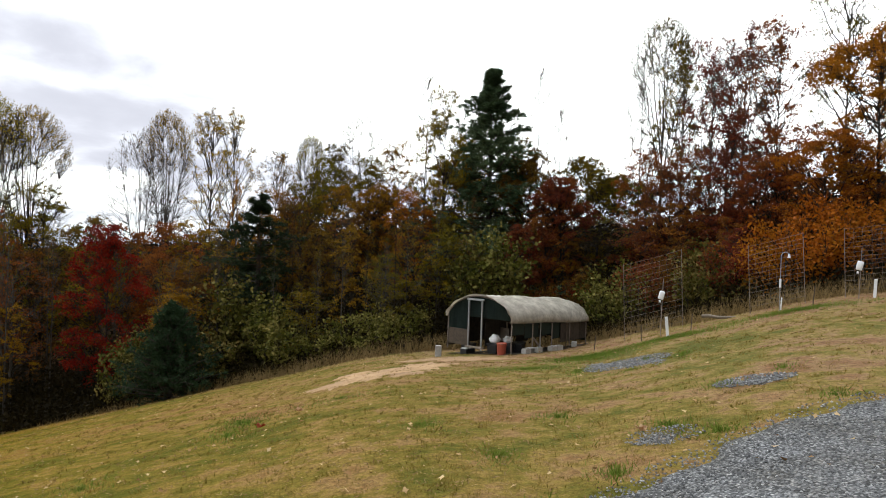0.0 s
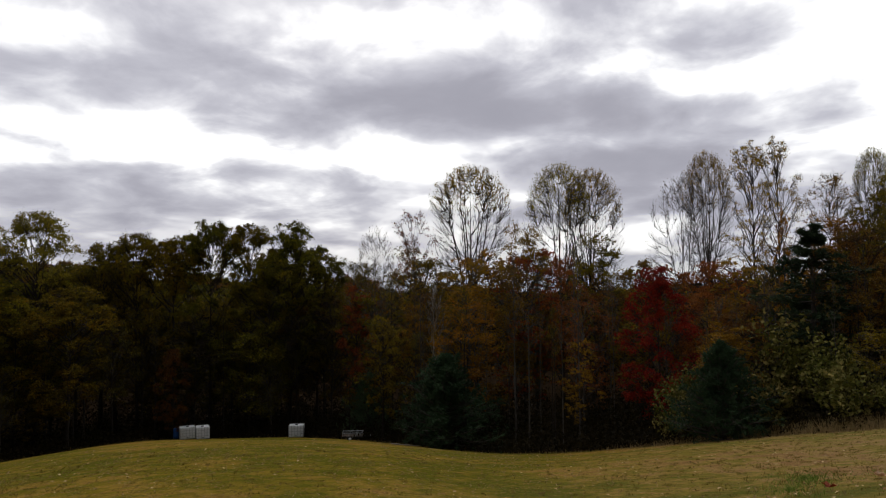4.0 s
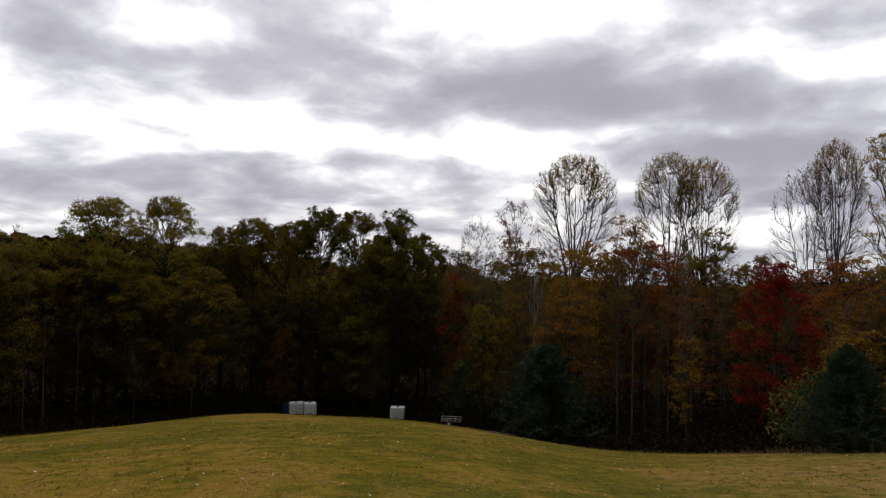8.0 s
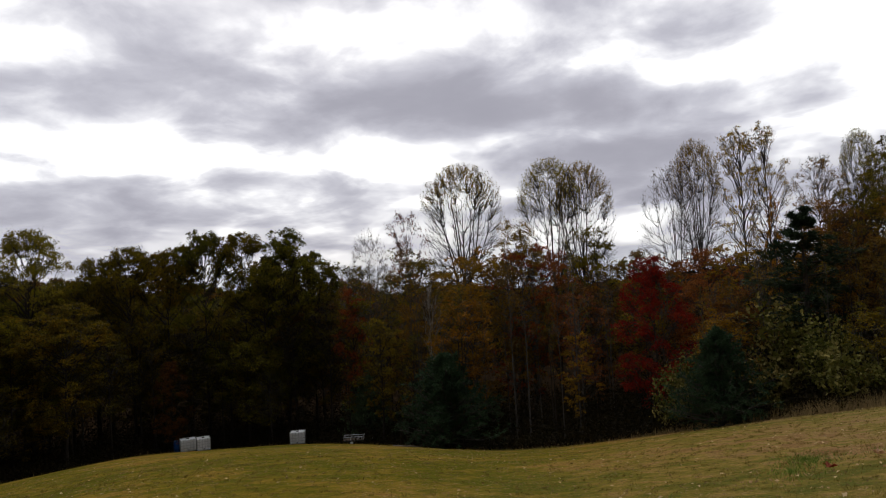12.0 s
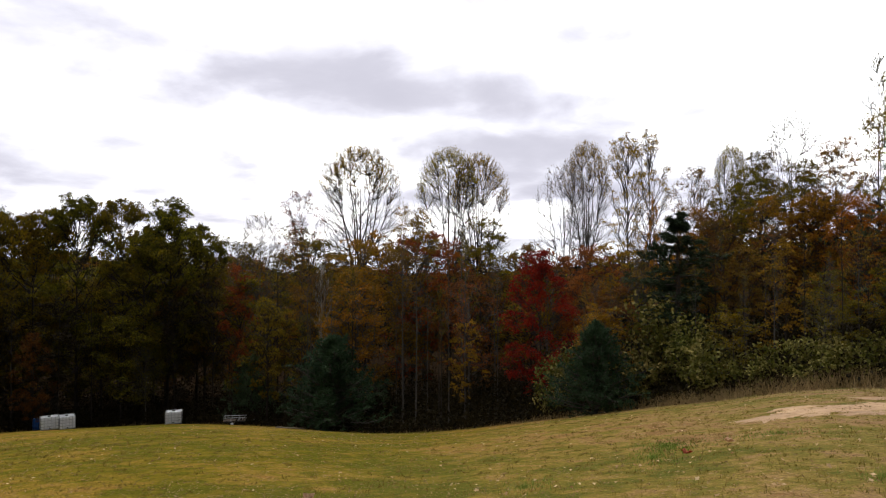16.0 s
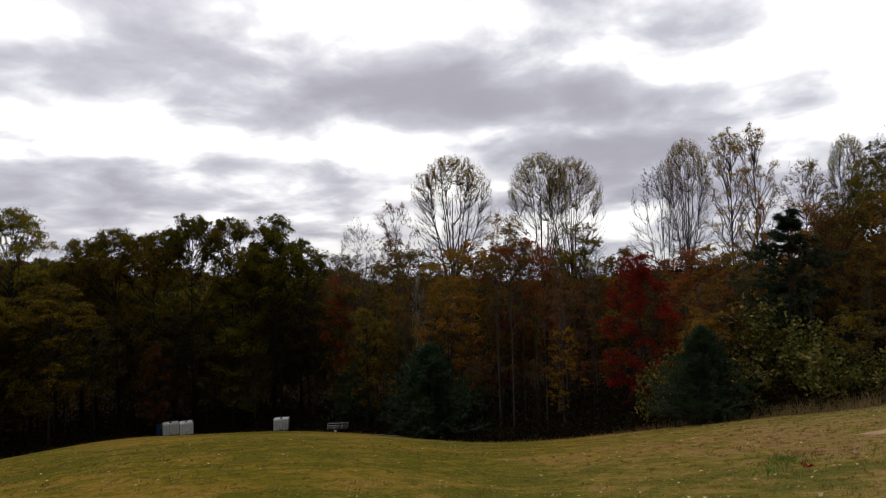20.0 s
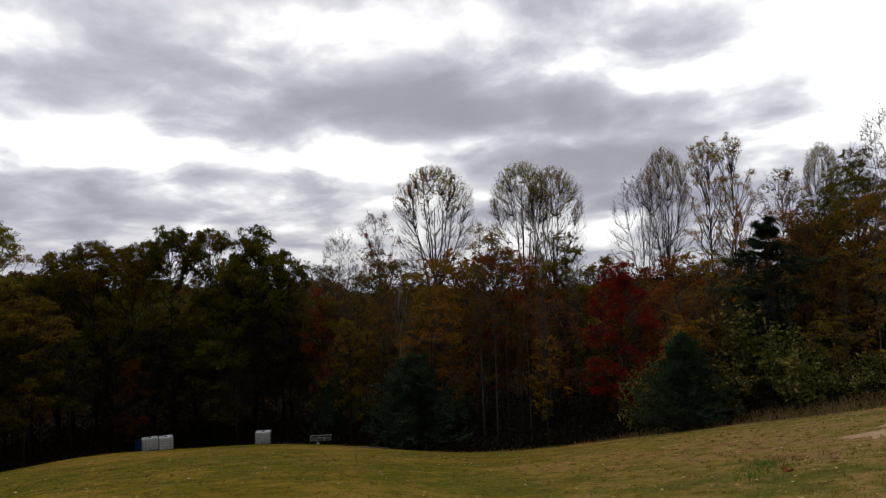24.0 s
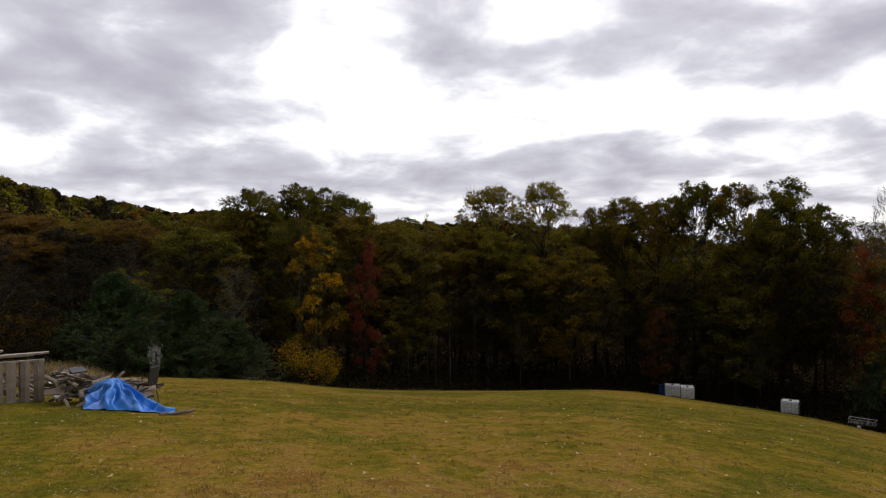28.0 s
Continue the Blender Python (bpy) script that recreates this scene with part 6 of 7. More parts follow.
for x, y, turn, tip in [(0.75, -0.22, 4, 0), (1.2, -0.20, -6, 90), (1.62, -0.2, 5, 0), (2.75, -0.18, 3, 0), (3.2, -0.2, -5, 0), (4.75, -0.2, 24, 90)]:
    cinder_block(in_shed(x, y, turn) @ (Matrix.Translation((0, 0.1, 0.1)) @ Matrix.Rotation(radians(tip), 4, "X") @ Matrix.Translation((0, 0, -0.1)) if tip else Matrix()))
cinder_block(stand(-20.35, 23.6, 10) @ Matrix.Translation((0, 0, 0.2)) @ Matrix.Rotation(radians(90), 4, "Y") @ Matrix.Translation((0, 0, -0.1)), "grey concrete block standing on end on bare clay")


def bucket(m, label):
    t = thing("bucket", m, label, "bucket")
    bm = bmesh.new()
    rings = [(0.0, 0.12), (0.01, 0.125), (0.30, 0.15), (0.315, 0.16), (0.33, 0.155), (0.32, 0.142), (0.05, 0.118)]
    loops = [[bm.verts.new((math.cos(a * math.tau / 18) * r, math.sin(a * math.tau / 18) * r, z)) for a in range(18)] for z, r in rings]
    for lo, hi in zip(loops, loops[1:]):
        for q in range(18):
            bm.faces.new((lo[q], lo[(q + 1) % 18], hi[(q + 1) % 18], hi[q]))
    bm.faces.new(loops[-1])
    bm.faces.new(loops[0][::-1])
    part("pail", bm, RED_PLASTIC, t, smooth=True)
    V, F = tubes(np.array([[[0.15 * math.cos(a), -0.05 - 0.10 * math.sin(a), 0.30 + 0.02 * math.sin(a)] for a in np.linspace(0, math.pi, 10)]]), np.full((1, 10), 0.004), 5)
    part("handle", mesh_from("handle", V, F), None, t, "thin wire handle").data.materials.append(GALV)
    return t


bucket(in_shed(0.05, 0.42) @ Matrix.Diagonal((1.25, 1.25, 1.35, 1)), "faded red plastic bucket at the corner of the shed")


def sack(m, name, mat, label, category, size, seed):
    rng = np.random.default_rng(seed)
    bm = bmesh.new()
    bmesh.ops.create_icosphere(bm, subdivisions=3, radius=0.5)
    for v in bm.verts:
        w = 1 + 0.10 * math.sin(v.co.x * 9 + seed) * math.sin(v.co.y * 8) + 0.06 * math.sin(v.co.z * 13 + v.co.x * 7 + seed)
        v.co = Vector((v.co.x * size[0], v.co.y * size[1], max((v.co.z + 0.42) * size[2], 0))) * w
    ob = new(name, bm_mesh(name, bm, mat, True))
    ob.matrix_basis = m
    return tagged(ob, label, category)


sack(in_shed(0.45, 1.02, 20, 0.42), "feed_sack", WHITE_PLASTIC, "crumpled white feed sack on a bin in the shed", "sack", (0.55, 0.42, 0.34), 1)
sack(in_shed(0.9, 0.72, -10, 0.42), "feed_sack", WHITE_PLASTIC, "crumpled white feed sack on a bin in the shed", "sack", (0.42, 0.36, 0.26), 2)


def bin_tub(m, label):
    t = thing("storage_bin", m, label, "bin")
    bm = bm_box(0.5, 0.42, 0.38, (0, 0, 0.19), 0.03)
    for v in bm.verts:
        k = 0.82 + 0.18 * v.co.z / 0.38
        v.co.x *= k
        v.co.y *= k
    part("tub", bm, BLACK, t)
    part("lid", bm_box(0.54, 0.46, 0.04, (0, 0, 0.40), 0.015), BLACK, t)
    return t


for x, y in ((0.45, 1.02), (0.92, 0.72), (1.5, 0.6), (2.2, 1.0), (0.5, 2.3)):
    bin_tub(in_shed(x, y, 12 * x), "black plastic storage bin with lid inside the shed")
bin_lid = thing("feeder", in_shed(0.25, 2.15), "low feeder trough with a white top inside the shed", "feeder")
part("trough", bm_box(0.55, 0.3, 0.22, (0, 0, 0.11), 0.02), BLACK, bin_lid)
part("top", bm_box(0.5, 0.26, 0.03, (0, 0, 0.235), 0.01), WHITE_PLASTIC, bin_lid, "white top")


# ---- wire panels of the garden ----
def wire_panel(az0, az1, r, low, tall, label, rows=14, cols=8):
    a, b = at(az0, r), at(az1, r)
    base = (a + b) / 2
    t = thing("wire_panel", Matrix.Translation(base), label, "wire panel", "garden wire panels")
    a, b = a - base, b - base
    lean = Vector((random.uniform(-0.05, 0.05), 0.06, 0))
    for e in (a, b):
        part("stake", bm_rod(e + Vector((0, 0, -0.3)), e + Vector((0, 0, tall + 0.05)) + lean * tall, 0.009, 6), RUST, t, "thin rusty stake")
    n_up = Vector((0, 0, 1)) + lean
    for k in range(rows):
        h = low + (tall - low) * k / (rows - 1)
        V, F = tubes(np.array([[list(a + n_up * h), list((a + b) / 2 + n_up * (h - 0.03 * math.sin(k))), list(b + n_up * (h + 0.02 * math.sin(k * 2)))]]), np.full((1, 3), 0.0042), 5)
        part("wire", mesh_from("wire", V, F), None, t).data.materials.append(RUST)
    for k in range(1, cols):
        f = k / cols
        p = a.lerp(b, f)
        part("wire", bm_rod(p + n_up * low, p + n_up * tall, 0.0022, 5), RUST, t)
    return t


random.seed(4)
PANEL = "tall rusty wire mesh panel standing in the garden bed"
wire_panel(-36.4, -41.0, 24.5, 0.25, 2.75, PANEL)
wire_panel(-46.0, -49.8, 24.5, 0.25, 2.3, PANEL)
wire_panel(-52.4, -57.0, 24.5, 0.25, 2.2, PANEL)
wire_panel(-57.5, -61.5, 24.5, 0.25, 2.6, PANEL)


def stake(az, r, h, label, mat=PALE_WOOD, w=0.05, lean=0.0):
    bm = bm_box(w, w, h + 0.25, (0, 0, (h - 0.25) / 2), 0.006, Matrix.Rotation(radians(lean), 4, "Y"))
    ob = new("garden_stake", bm_mesh("garden_stake", bm, mat))
    ob.matrix_basis = stand(az, r)
    return tagged(ob, label, "stake", "garden stakes")


stake(-39.75, 21.6, 0.62, "short white painted stake in the grass", WHITE_PLASTIC, 0.09, -6)
stake(-41.6, 21.8, 0.55, "thin dark stake in the grass", DARK_WOOD, 0.03, 3)
stake(-37.7, 22.4, 0.5, "thin dark stake in the grass", DARK_WOOD, 0.03, -3)
stake(-50.3, 23.0, 0.6, "thin dark stake in the grass", DARK_WOOD, 0.03, 4)
stake(-48.1, 23.6, 0.4, "short white painted stake in the grass", WHITE_PLASTIC, 0.04, 3)
stake(-54.2, 23.2, 0.55, "short white painted stake in the grass", WHITE_PLASTIC, 0.08, 2)
stake(-33.9, 23.0, 0.5, "thin dark stake in the grass", DARK_WOOD, 0.03, 4)


def hung_jug(az, r, h, label):
    """A white jug hung upside down on a pole."""
    t = thing("pole_with_jug", stand(az, r), label, "garden marker", "garden markers")
    part("pole", bm_rod((0, 0, -0.2), (0.04, 0, h + 0.55), 0.012, 6), RUST, t, "thin rusty pole")
    bm = bm_box(0.17, 0.13, 0.28, (0.0, -0.02, h), 0.035, Matrix.Rotation(radians(12), 4, "Y"))
    part("jug", bm, WHITE_PLASTIC, t, "white plastic jug", True)
    part("cap", bm_rod((-0.05, -0.02, h - 0.24), (-0.04, -0.02, h - 0.17), 0.03, 10), WHITE_PLASTIC, t)
    return t


hung_jug(-39.2, 22.6, 1.36, "white plastic jug hung on a thin pole")
hung_jug(-53.2, 23.4, 1.0, "white plastic jug hung on a thin pole")


def crook(az, r, h, label):
    t = thing("crook_pole", stand(az, r), label, "garden hook", "garden markers")
    pts = [(0, 0, -0.2), (0, 0, h)] + [(0.12 - 0.12 * math.cos(a), 0, h + 0.12 * math.sin(a)) for a in np.linspace(0.3, 2.9, 8)]
    V, F = tubes(np.array([[pts[i], pts[i + 1]] for i in range(len(pts) - 1)], float), np.full((len(pts) - 1, 2), 0.012), 6)
    part("hook", mesh_from("hook", V, F), None, t).data.materials.append(GALV)
    part("tube", bm_rod((0.0, -0.03, h * 0.42), (0.0, -0.03, h * 0.58), 0.032, 10), WHITE_PLASTIC, t, "white tube feeder")
    part("cup", bm_rod((0.22, 0, h - 0.06), (0.22, 0, h + 0.06), 0.05, 10, 0.03), WHITE_PLASTIC, t, "white hanging cup")
    return t


crook(-48.0, 23.4, 1.75, "pale crook pole with a hanging white feeder")


def log_on_ground(az, r, length, radius, turn, mat, label, name="fallen_log"):
    rng = random.Random(int(az * 7))
    pts = np.array([[[-length / 2 + length * i / 6, 0.04 * math.sin(i * 1.3), radius * 0.8 + 0.02 * math.sin(i * 2.1)] for i in range(7)]])
    V, F = tubes(pts, np.array([[radius * (1 - 0.06 * i) for i in range(7)]]), 8)
    caps = [list(range(8))[::-1], list(range(48, 56))]
    me = mesh_from(name, V, F.tolist() + caps, True)
    me.materials.append(mat)
    ob = new(name, me)
    ob.matrix_basis = stand(az, r, turn)
    return tagged(ob, label, "log")


log_on_ground(-44.2, 25.0, 1.6, 0.06, 12, PALE_WOOD, "pale fallen branch lying beside the garden")
log_on_ground(28.5, 44.0, 2.0, 0.05, -20, PALE_WOOD, "pale fallen branch at the edge of the lawn")
log_on_ground(82.6, 41.5, 1.1, 0.08, 15, PALE_WOOD, "pale log lying beside the young pines")

# ---- firewood, pallets, tarpaulin and chair ----
WEATHERED = surface("weathered_boards", (0.10, 0.078, 0.058), (0.27, 0.22, 0.175), 5.0, 0.85, 0.3, 0.0, 60.0)
OLD_SPLIT = surface("old_split_wood", (0.07, 0.048, 0.032), (0.26, 0.19, 0.135), 9.0, 0.85, 0.3)


def pallet(m, label):
    t = thing("pallet", m, label, "pallet", "pallets")
    board = bm_mesh("board", bm_box(0.105, 0.02, 0.98, (0, 0, 0.49), 0.004), WEATHERED)
    for k in range(9):
        part("board", board, None, t).location = (-0.55 + 0.138 * k + 0.03 * math.sin(k * 2.7 + m[0][3]), -0.055, 0.012 * math.sin(k * 5.1))
    for k in (0, 2, 3, 5):
        part("board", board, None, t).location = (-0.50 + 0.21 * k, 0.055, 0)
    runner = bm_mesh("runner", bm_box(1.22, 0.09, 0.045, (0, 0, 0), 0.004), WEATHERED)
    for z in (0.03, 0.5, 0.98):
        part("runner", runner, None, t).location = (0, 0, z)
    return t


pallet(stand(99.45, 18.5, -4), "weathered grey pallet standing on its edge against firewood")
pallet(stand(103.2, 18.9, -2), "weathered grey pallet standing on its edge against firewood")
for az, r, up, turn, ln in [(100.3, 18.9, 1.12, -3, 2.0), (102.4, 19.1, 1.18, -8, 1.5), (101.2, 19.2, 1.06, 0, 2.0)]:
    ob = new("plank", bm_mesh("plank", bm_box(ln, 0.2, 0.045, (0, 0, 0), 0.006), WEATHERED))
    ob.matrix_basis = stand(az, r, turn, up)
    tagged(ob, "long weathered plank laid on top of the pallets", "plank", "planks on the pallets")


def split_log_mesh(seed, length=0.38):
    """A cleft billet: a wedge of a round log with a rough face."""
    rng = np.random.default_rng(seed)
    kk = 4
    r = rng.uniform(0.035, 0.075)
    length *= rng.uniform(0.75, 1.3)
    sweep = rng.uniform(1.4, 3.4)
    prof = [(0.0, 0.0)] + [(math.cos(a) * r, math.sin(a) * r) for a in np.linspace(0, sweep, 5)]
    V = []
    for i in range(kk):
        for (x, y) in prof:
            V.append((-length / 2 + length * i / (kk - 1), x + 0.008 * rng.normal(), y + 0.008 * rng.normal()))
    n = len(prof)
    F = [[i * n + j, i * n + (j + 1) % n, (i + 1) * n + (j + 1) % n, (i + 1) * n + j] for i in range(kk - 1) for j in range(n)]
    F += [list(range(n))[::-1], list(range((kk - 1) * n, kk * n))]
    me = mesh_from("split_log", V, F)
    return me


billets = []
for q in range(6):
    me = split_log_mesh(q)
    me.materials.append([OLD_SPLIT, DARK_WOOD, DARK_WOOD, WEATHERED, DARK_WOOD, SPLIT_WOOD][q])
    billets.append(me)
wood_pile = random.Random(14)
for i in range(280):
    f = wood_pile.random()
    az_c, r_c = 96.9 - 6.5 * f, 18.0 - 1.7 * f
    if i % 5 == 0:                                          # the stack behind the pallets
        az_c, r_c = 98.0 + 5.5 * f, 19.6
    across = wood_pile.gauss(0, 0.42)
    tall = (0.78 - 0.34 * f) * max(0.0, 1 - (abs(across) / 1.1) ** 1.5)
    h = tall * wood_pile.random() ** 0.5
    ob = new("split_log", billets[i % 6])
    ob.matrix_basis = stand(az_c + wood_pile.gauss(0, 0.35), r_c + across, 0, 0.05 + h) @ Euler((wood_pile.uniform(0, 6.3), wood_pile.gauss(0, 0.2), wood_pile.gauss(0.2, 0.7))).to_matrix().to_4x4()
    tagged(ob, "split firewood log in the loose wood pile", "firewood", "firewood pile")


def draped_tarp():
    """A tarpaulin thrown over the pile's end, with folds that run down to the grass."""
    n_u, n_v = 110, 60
    V = []
    for i in range(n_u + 1):
        u = i / n_u
        for j in range(n_v + 1):
            v = j / n_v
            az = 94.9 - 6.4 * u
            r0 = 15.5 - 1.5 * u
            crest = 0.58 * math.exp(-((u - 0.30) / (0.22 if u < 0.30 else 0.30)) ** 2) + 0.14 * (1 - u) + 0.05
            r = r0 + v * (1.5 - 0.8 * u)
            ridge = lambda w: 1 - abs(((w / 3.1416) % 2) - 1) * 2
            phi = math.atan2(0.95 - v, (u - 0.30) * 2.2 + 0.02)          # folds fan out from the crest
            away = min(1.0, math.hypot(0.95 - v, (u - 0.30) * 2.2) * 1.6)
            wob = noise.noise((u * 7, v * 4, 1.0))
            fold = away * (0.13 * ridge(phi * 9 + wob * 2.2) + 0.075 * ridge(phi * 23 + wob * 3.5)) + 0.05 * noise.noise((u * 13, v * 9, 5.0)) + 0.02 * (0.4 - abs(noise.noise((u * 34, v * 19, 8.0))))
            h = crest * (v ** 0.7) * (1 - 0.15 * v) + fold * min(1, 2.5 * v + 0.25) * (0.5 + 0.7 * crest)
            p = at(az + 0.35 * noise.noise((u * 6, v * 5, 3.0)), r + 0.06 * math.sin(u * 19), max(h, 0.012) + 0.01)
            V.append(tuple(p))
    F = [[i * (n_v + 1) + j, (i + 1) * (n_v + 1) + j, (i + 1) * (n_v + 1) + j + 1, i * (n_v + 1) + j + 1] for i in range(n_u) for j in range(n_v)]
    base = at(92.5, 15.3)
    me = mesh_from("blue_tarpaulin", np.array(V) - np.array(base), F, True)
    me.materials.append(BLUE_TARP)
    ob = new("blue_tarpaulin", me)
    ob.location = base
    tagged(ob, "crumpled bright blue tarpaulin draped over the end of the firewood", "tarpaulin")


draped_tarp()


def chair(m):
    """A dark outdoor chair with a high back and tube legs."""
    t = thing("garden_chair", m, "dark garden chair with a high back beside the firewood", "chair")
    part("seat", bm_box(0.46, 0.44, 0.035, (0, 0, 0.42), 0.012), BLACK, t)
    part("backrest", bm_box(0.46, 0.03, 0.52, (0, 0.27, 0.70), 0.012, Matrix.Rotation(radians(-12), 4, "X")), BLACK, t)
    for x in (-0.22, 0.22):
        part("leg", bm_rod((x, -0.2, 0.42), (x, -0.24, 0.0), 0.014, 8), BLACK, t)
        part("leg", bm_rod((x, 0.2, 0.42), (x, 0.3, 0.0), 0.014, 8), BLACK, t)
        part("armrest", bm_box(0.04, 0.46, 0.03, (x * 1.1, 0.0, 0.62), 0.01), BLACK, t)
        part("arm_post", bm_rod((x * 1.1, -0.2, 0.62), (x, -0.2, 0.42), 0.012, 8), BLACK, t)
    return t


chair(stand(90.75, 16.5, 238) @ Matrix.Diagonal((0.85, 0.85, 0.93, 1)))
for az, r, up, ln, mat, label in [(95.4, 17.2, 0.80, 0.32, BLACK, "black plastic scrap on the firewood"), (92.3, 17.1, 0.42, 0.30, WHITE_PLASTIC, "white slatted scrap on the firewood"),
                                  (97.0, 17.8, 0.55, 0.22, WHITE_PLASTIC, "white plastic scrap in the firewood"), (96.6, 17.3, 0.2, 0.2, WHITE_PLASTIC, "white plastic scrap in the firewood")]:
    ob = new("scrap_sheet", bm_mesh("scrap_sheet", bm_box(ln, 0.3, 0.03, (0, 0, 0), 0.01, Matrix.Rotation(radians(14), 4, "X")), mat))
    ob.matrix_basis = stand(az, r, 20 * math.sin(az), up)
    tagged(ob, label, "scrap")
log_on_ground(88.3, 14.1, 0.7, 0.05, 20, DARK_WOOD, "dark branch lying at the end of the tarpaulin")


# ---- gravel, clay and the lawn's small things ----
def sheet(name, az, r, half_az, half_r, lift, mat, label, seed, kind="structure", category="ground", slant=0.0, ragged=0.12):
    """A patch laid on the ground, with an uneven outline and a crown in the middle."""
    rng = np.random.default_rng(seed)
    nu, nv = 144, 12
    ph = rng.uniform(0, 6.3, 6)
    V = [list(at(az, r, lift))]
    for j in range(1, nv + 1):
        for i in range(nu):
            a = math.tau * i / nu
            w = 1 + sum(ragged / (k + 1) ** 0.55 * math.sin(a * (2 * k + 1 + k * k) + ph[k]) for k in range(6))
            f = j / nv
            V.append(list(at(az + half_az * math.cos(a) * w * f, r + slant * half_az * math.cos(a) * w * f + half_r * math.sin(a) * w * f, lift * (1 - f ** 3) - 0.012 * f ** 6)))
    F = [[0, 1 + i, 1 + (i + 1) % nu] for i in range(nu)]
    F += [[1 + (j - 1) * nu + i, 1 + j * nu + i, 1 + j * nu + (i + 1) % nu, 1 + (j - 1) * nu + (i + 1) % nu] for j in range(1, nv) for i in range(nu)]
    me = mesh_from(name, V, F, True)
    me.materials.append(mat)
    return tagged(new(name, me), label, category, kind=kind)


for az, r, ha, hr, seed in ((-19.4, 18.8, 3.4, 1.3, 2), (-15.4, 17.6, 3.2, 1.3, 12), (-11.8, 16.7, 2.2, 0.8, 22), (-18.2, 16.6, 1.8, 0.55, 32), (-12.6, 18.6, 1.6, 0.5, 42)):
    sheet("clay_patch", az, r, ha, hr, 0.018 + seed * 0.0004, CLAY, "bare orange clay worn through the lawn", seed, slant=-0.12, ragged=0.3)
sheet("clay_patch", -22.5, 21.6, 5.0, 1.3, 0.020, CLAY, "bare trodden clay before the shed", 3, ragged=0.22)
for az, r, ha, hr, up, seed in ((-34.4, 16.0, 1.5, 0.8, 0.016, 4), (-36.6, 15.3, 1.9, 0.85, 0.020, 14), (-38.9, 14.7, 1.0, 0.5, 0.018, 24)):
    sheet("gravel_patch", az, r, ha, hr, up, GRAVEL, "patch of blue-grey crushed stone in the lawn", seed, slant=0.28, ragged=0.34)
sheet("gravel_patch", -45.6, 9.9, 1.7, 0.26, 0.014, GRAVEL, "patch of blue-grey crushed stone in the lawn", 5, slant=0.08, ragged=0.34)
sheet("gravel_patch", -48.0, 10.0, 0.9, 0.2, 0.014, GRAVEL, "patch of blue-grey crushed stone in the lawn", 25, ragged=0.34)
sheet("gravel_patch", -39.6, 7.0, 1.7, 0.26, 0.012, GRAVEL, "patch of blue-grey crushed stone in the lawn", 35, ragged=0.36)


def drive():
    """The gravel drive that comes in beside the viewer and runs on to the east."""
    edge = [(-22, 3.2), (-30, 4.2), (-35, 5.1), (-40, 5.8), (-45, 6.6), (-50, 7.6), (-54.6, 8.3), (-60, 10.0), (-66, 13.5), (-72, 18)]
    ex = [r * math.sin(radians(-a)) for a, r in edge] + [26.0, 44.0]
    ey = [r * math.cos(radians(-a)) for a, r in edge] + [5.6, 6.0]
    nu, nv = 150, 22
    V = []
    for i in range(nu + 1):
        x = 1.1 + 41 * (i / nu) ** 1.7
        far = float(np.interp(x, ex, ey)) + 0.10 * math.sin(x * 2.9) + 0.07 * math.sin(x * 7.3)
        near = far - 4.4 * math.sqrt(min(1.0, (x - 1.05) / 3.2)) + 0.08 * math.sin(x * 3.7)
        for j in range(nv + 1):
            f = j / nv
            y = far + (near - far) * f
            V.append((x, y, float(ground_z(x, y)) + 0.03 * min(1, f * 5, (1 - f) * 5) - 0.012 * (f in (0.0, 1.0))))
    F = [[i * (nv + 1) + j, i * (nv + 1) + j + 1, (i + 1) * (nv + 1) + j + 1, (i + 1) * (nv + 1) + j] for i in range(nu) for j in range(nv)]
    me = mesh_from("gravel_drive", V, F, True)
    me.materials.append(GRAVEL)
    tagged(new("gravel_drive", me), "drive of blue-grey crushed stone", "drive", kind="structure")
    return edge


DRIVE = drive()


def drive_edge(az):
    return np.interp(-np.asarray(az), [-e[0] for e in DRIVE], [e[1] for e in DRIVE])


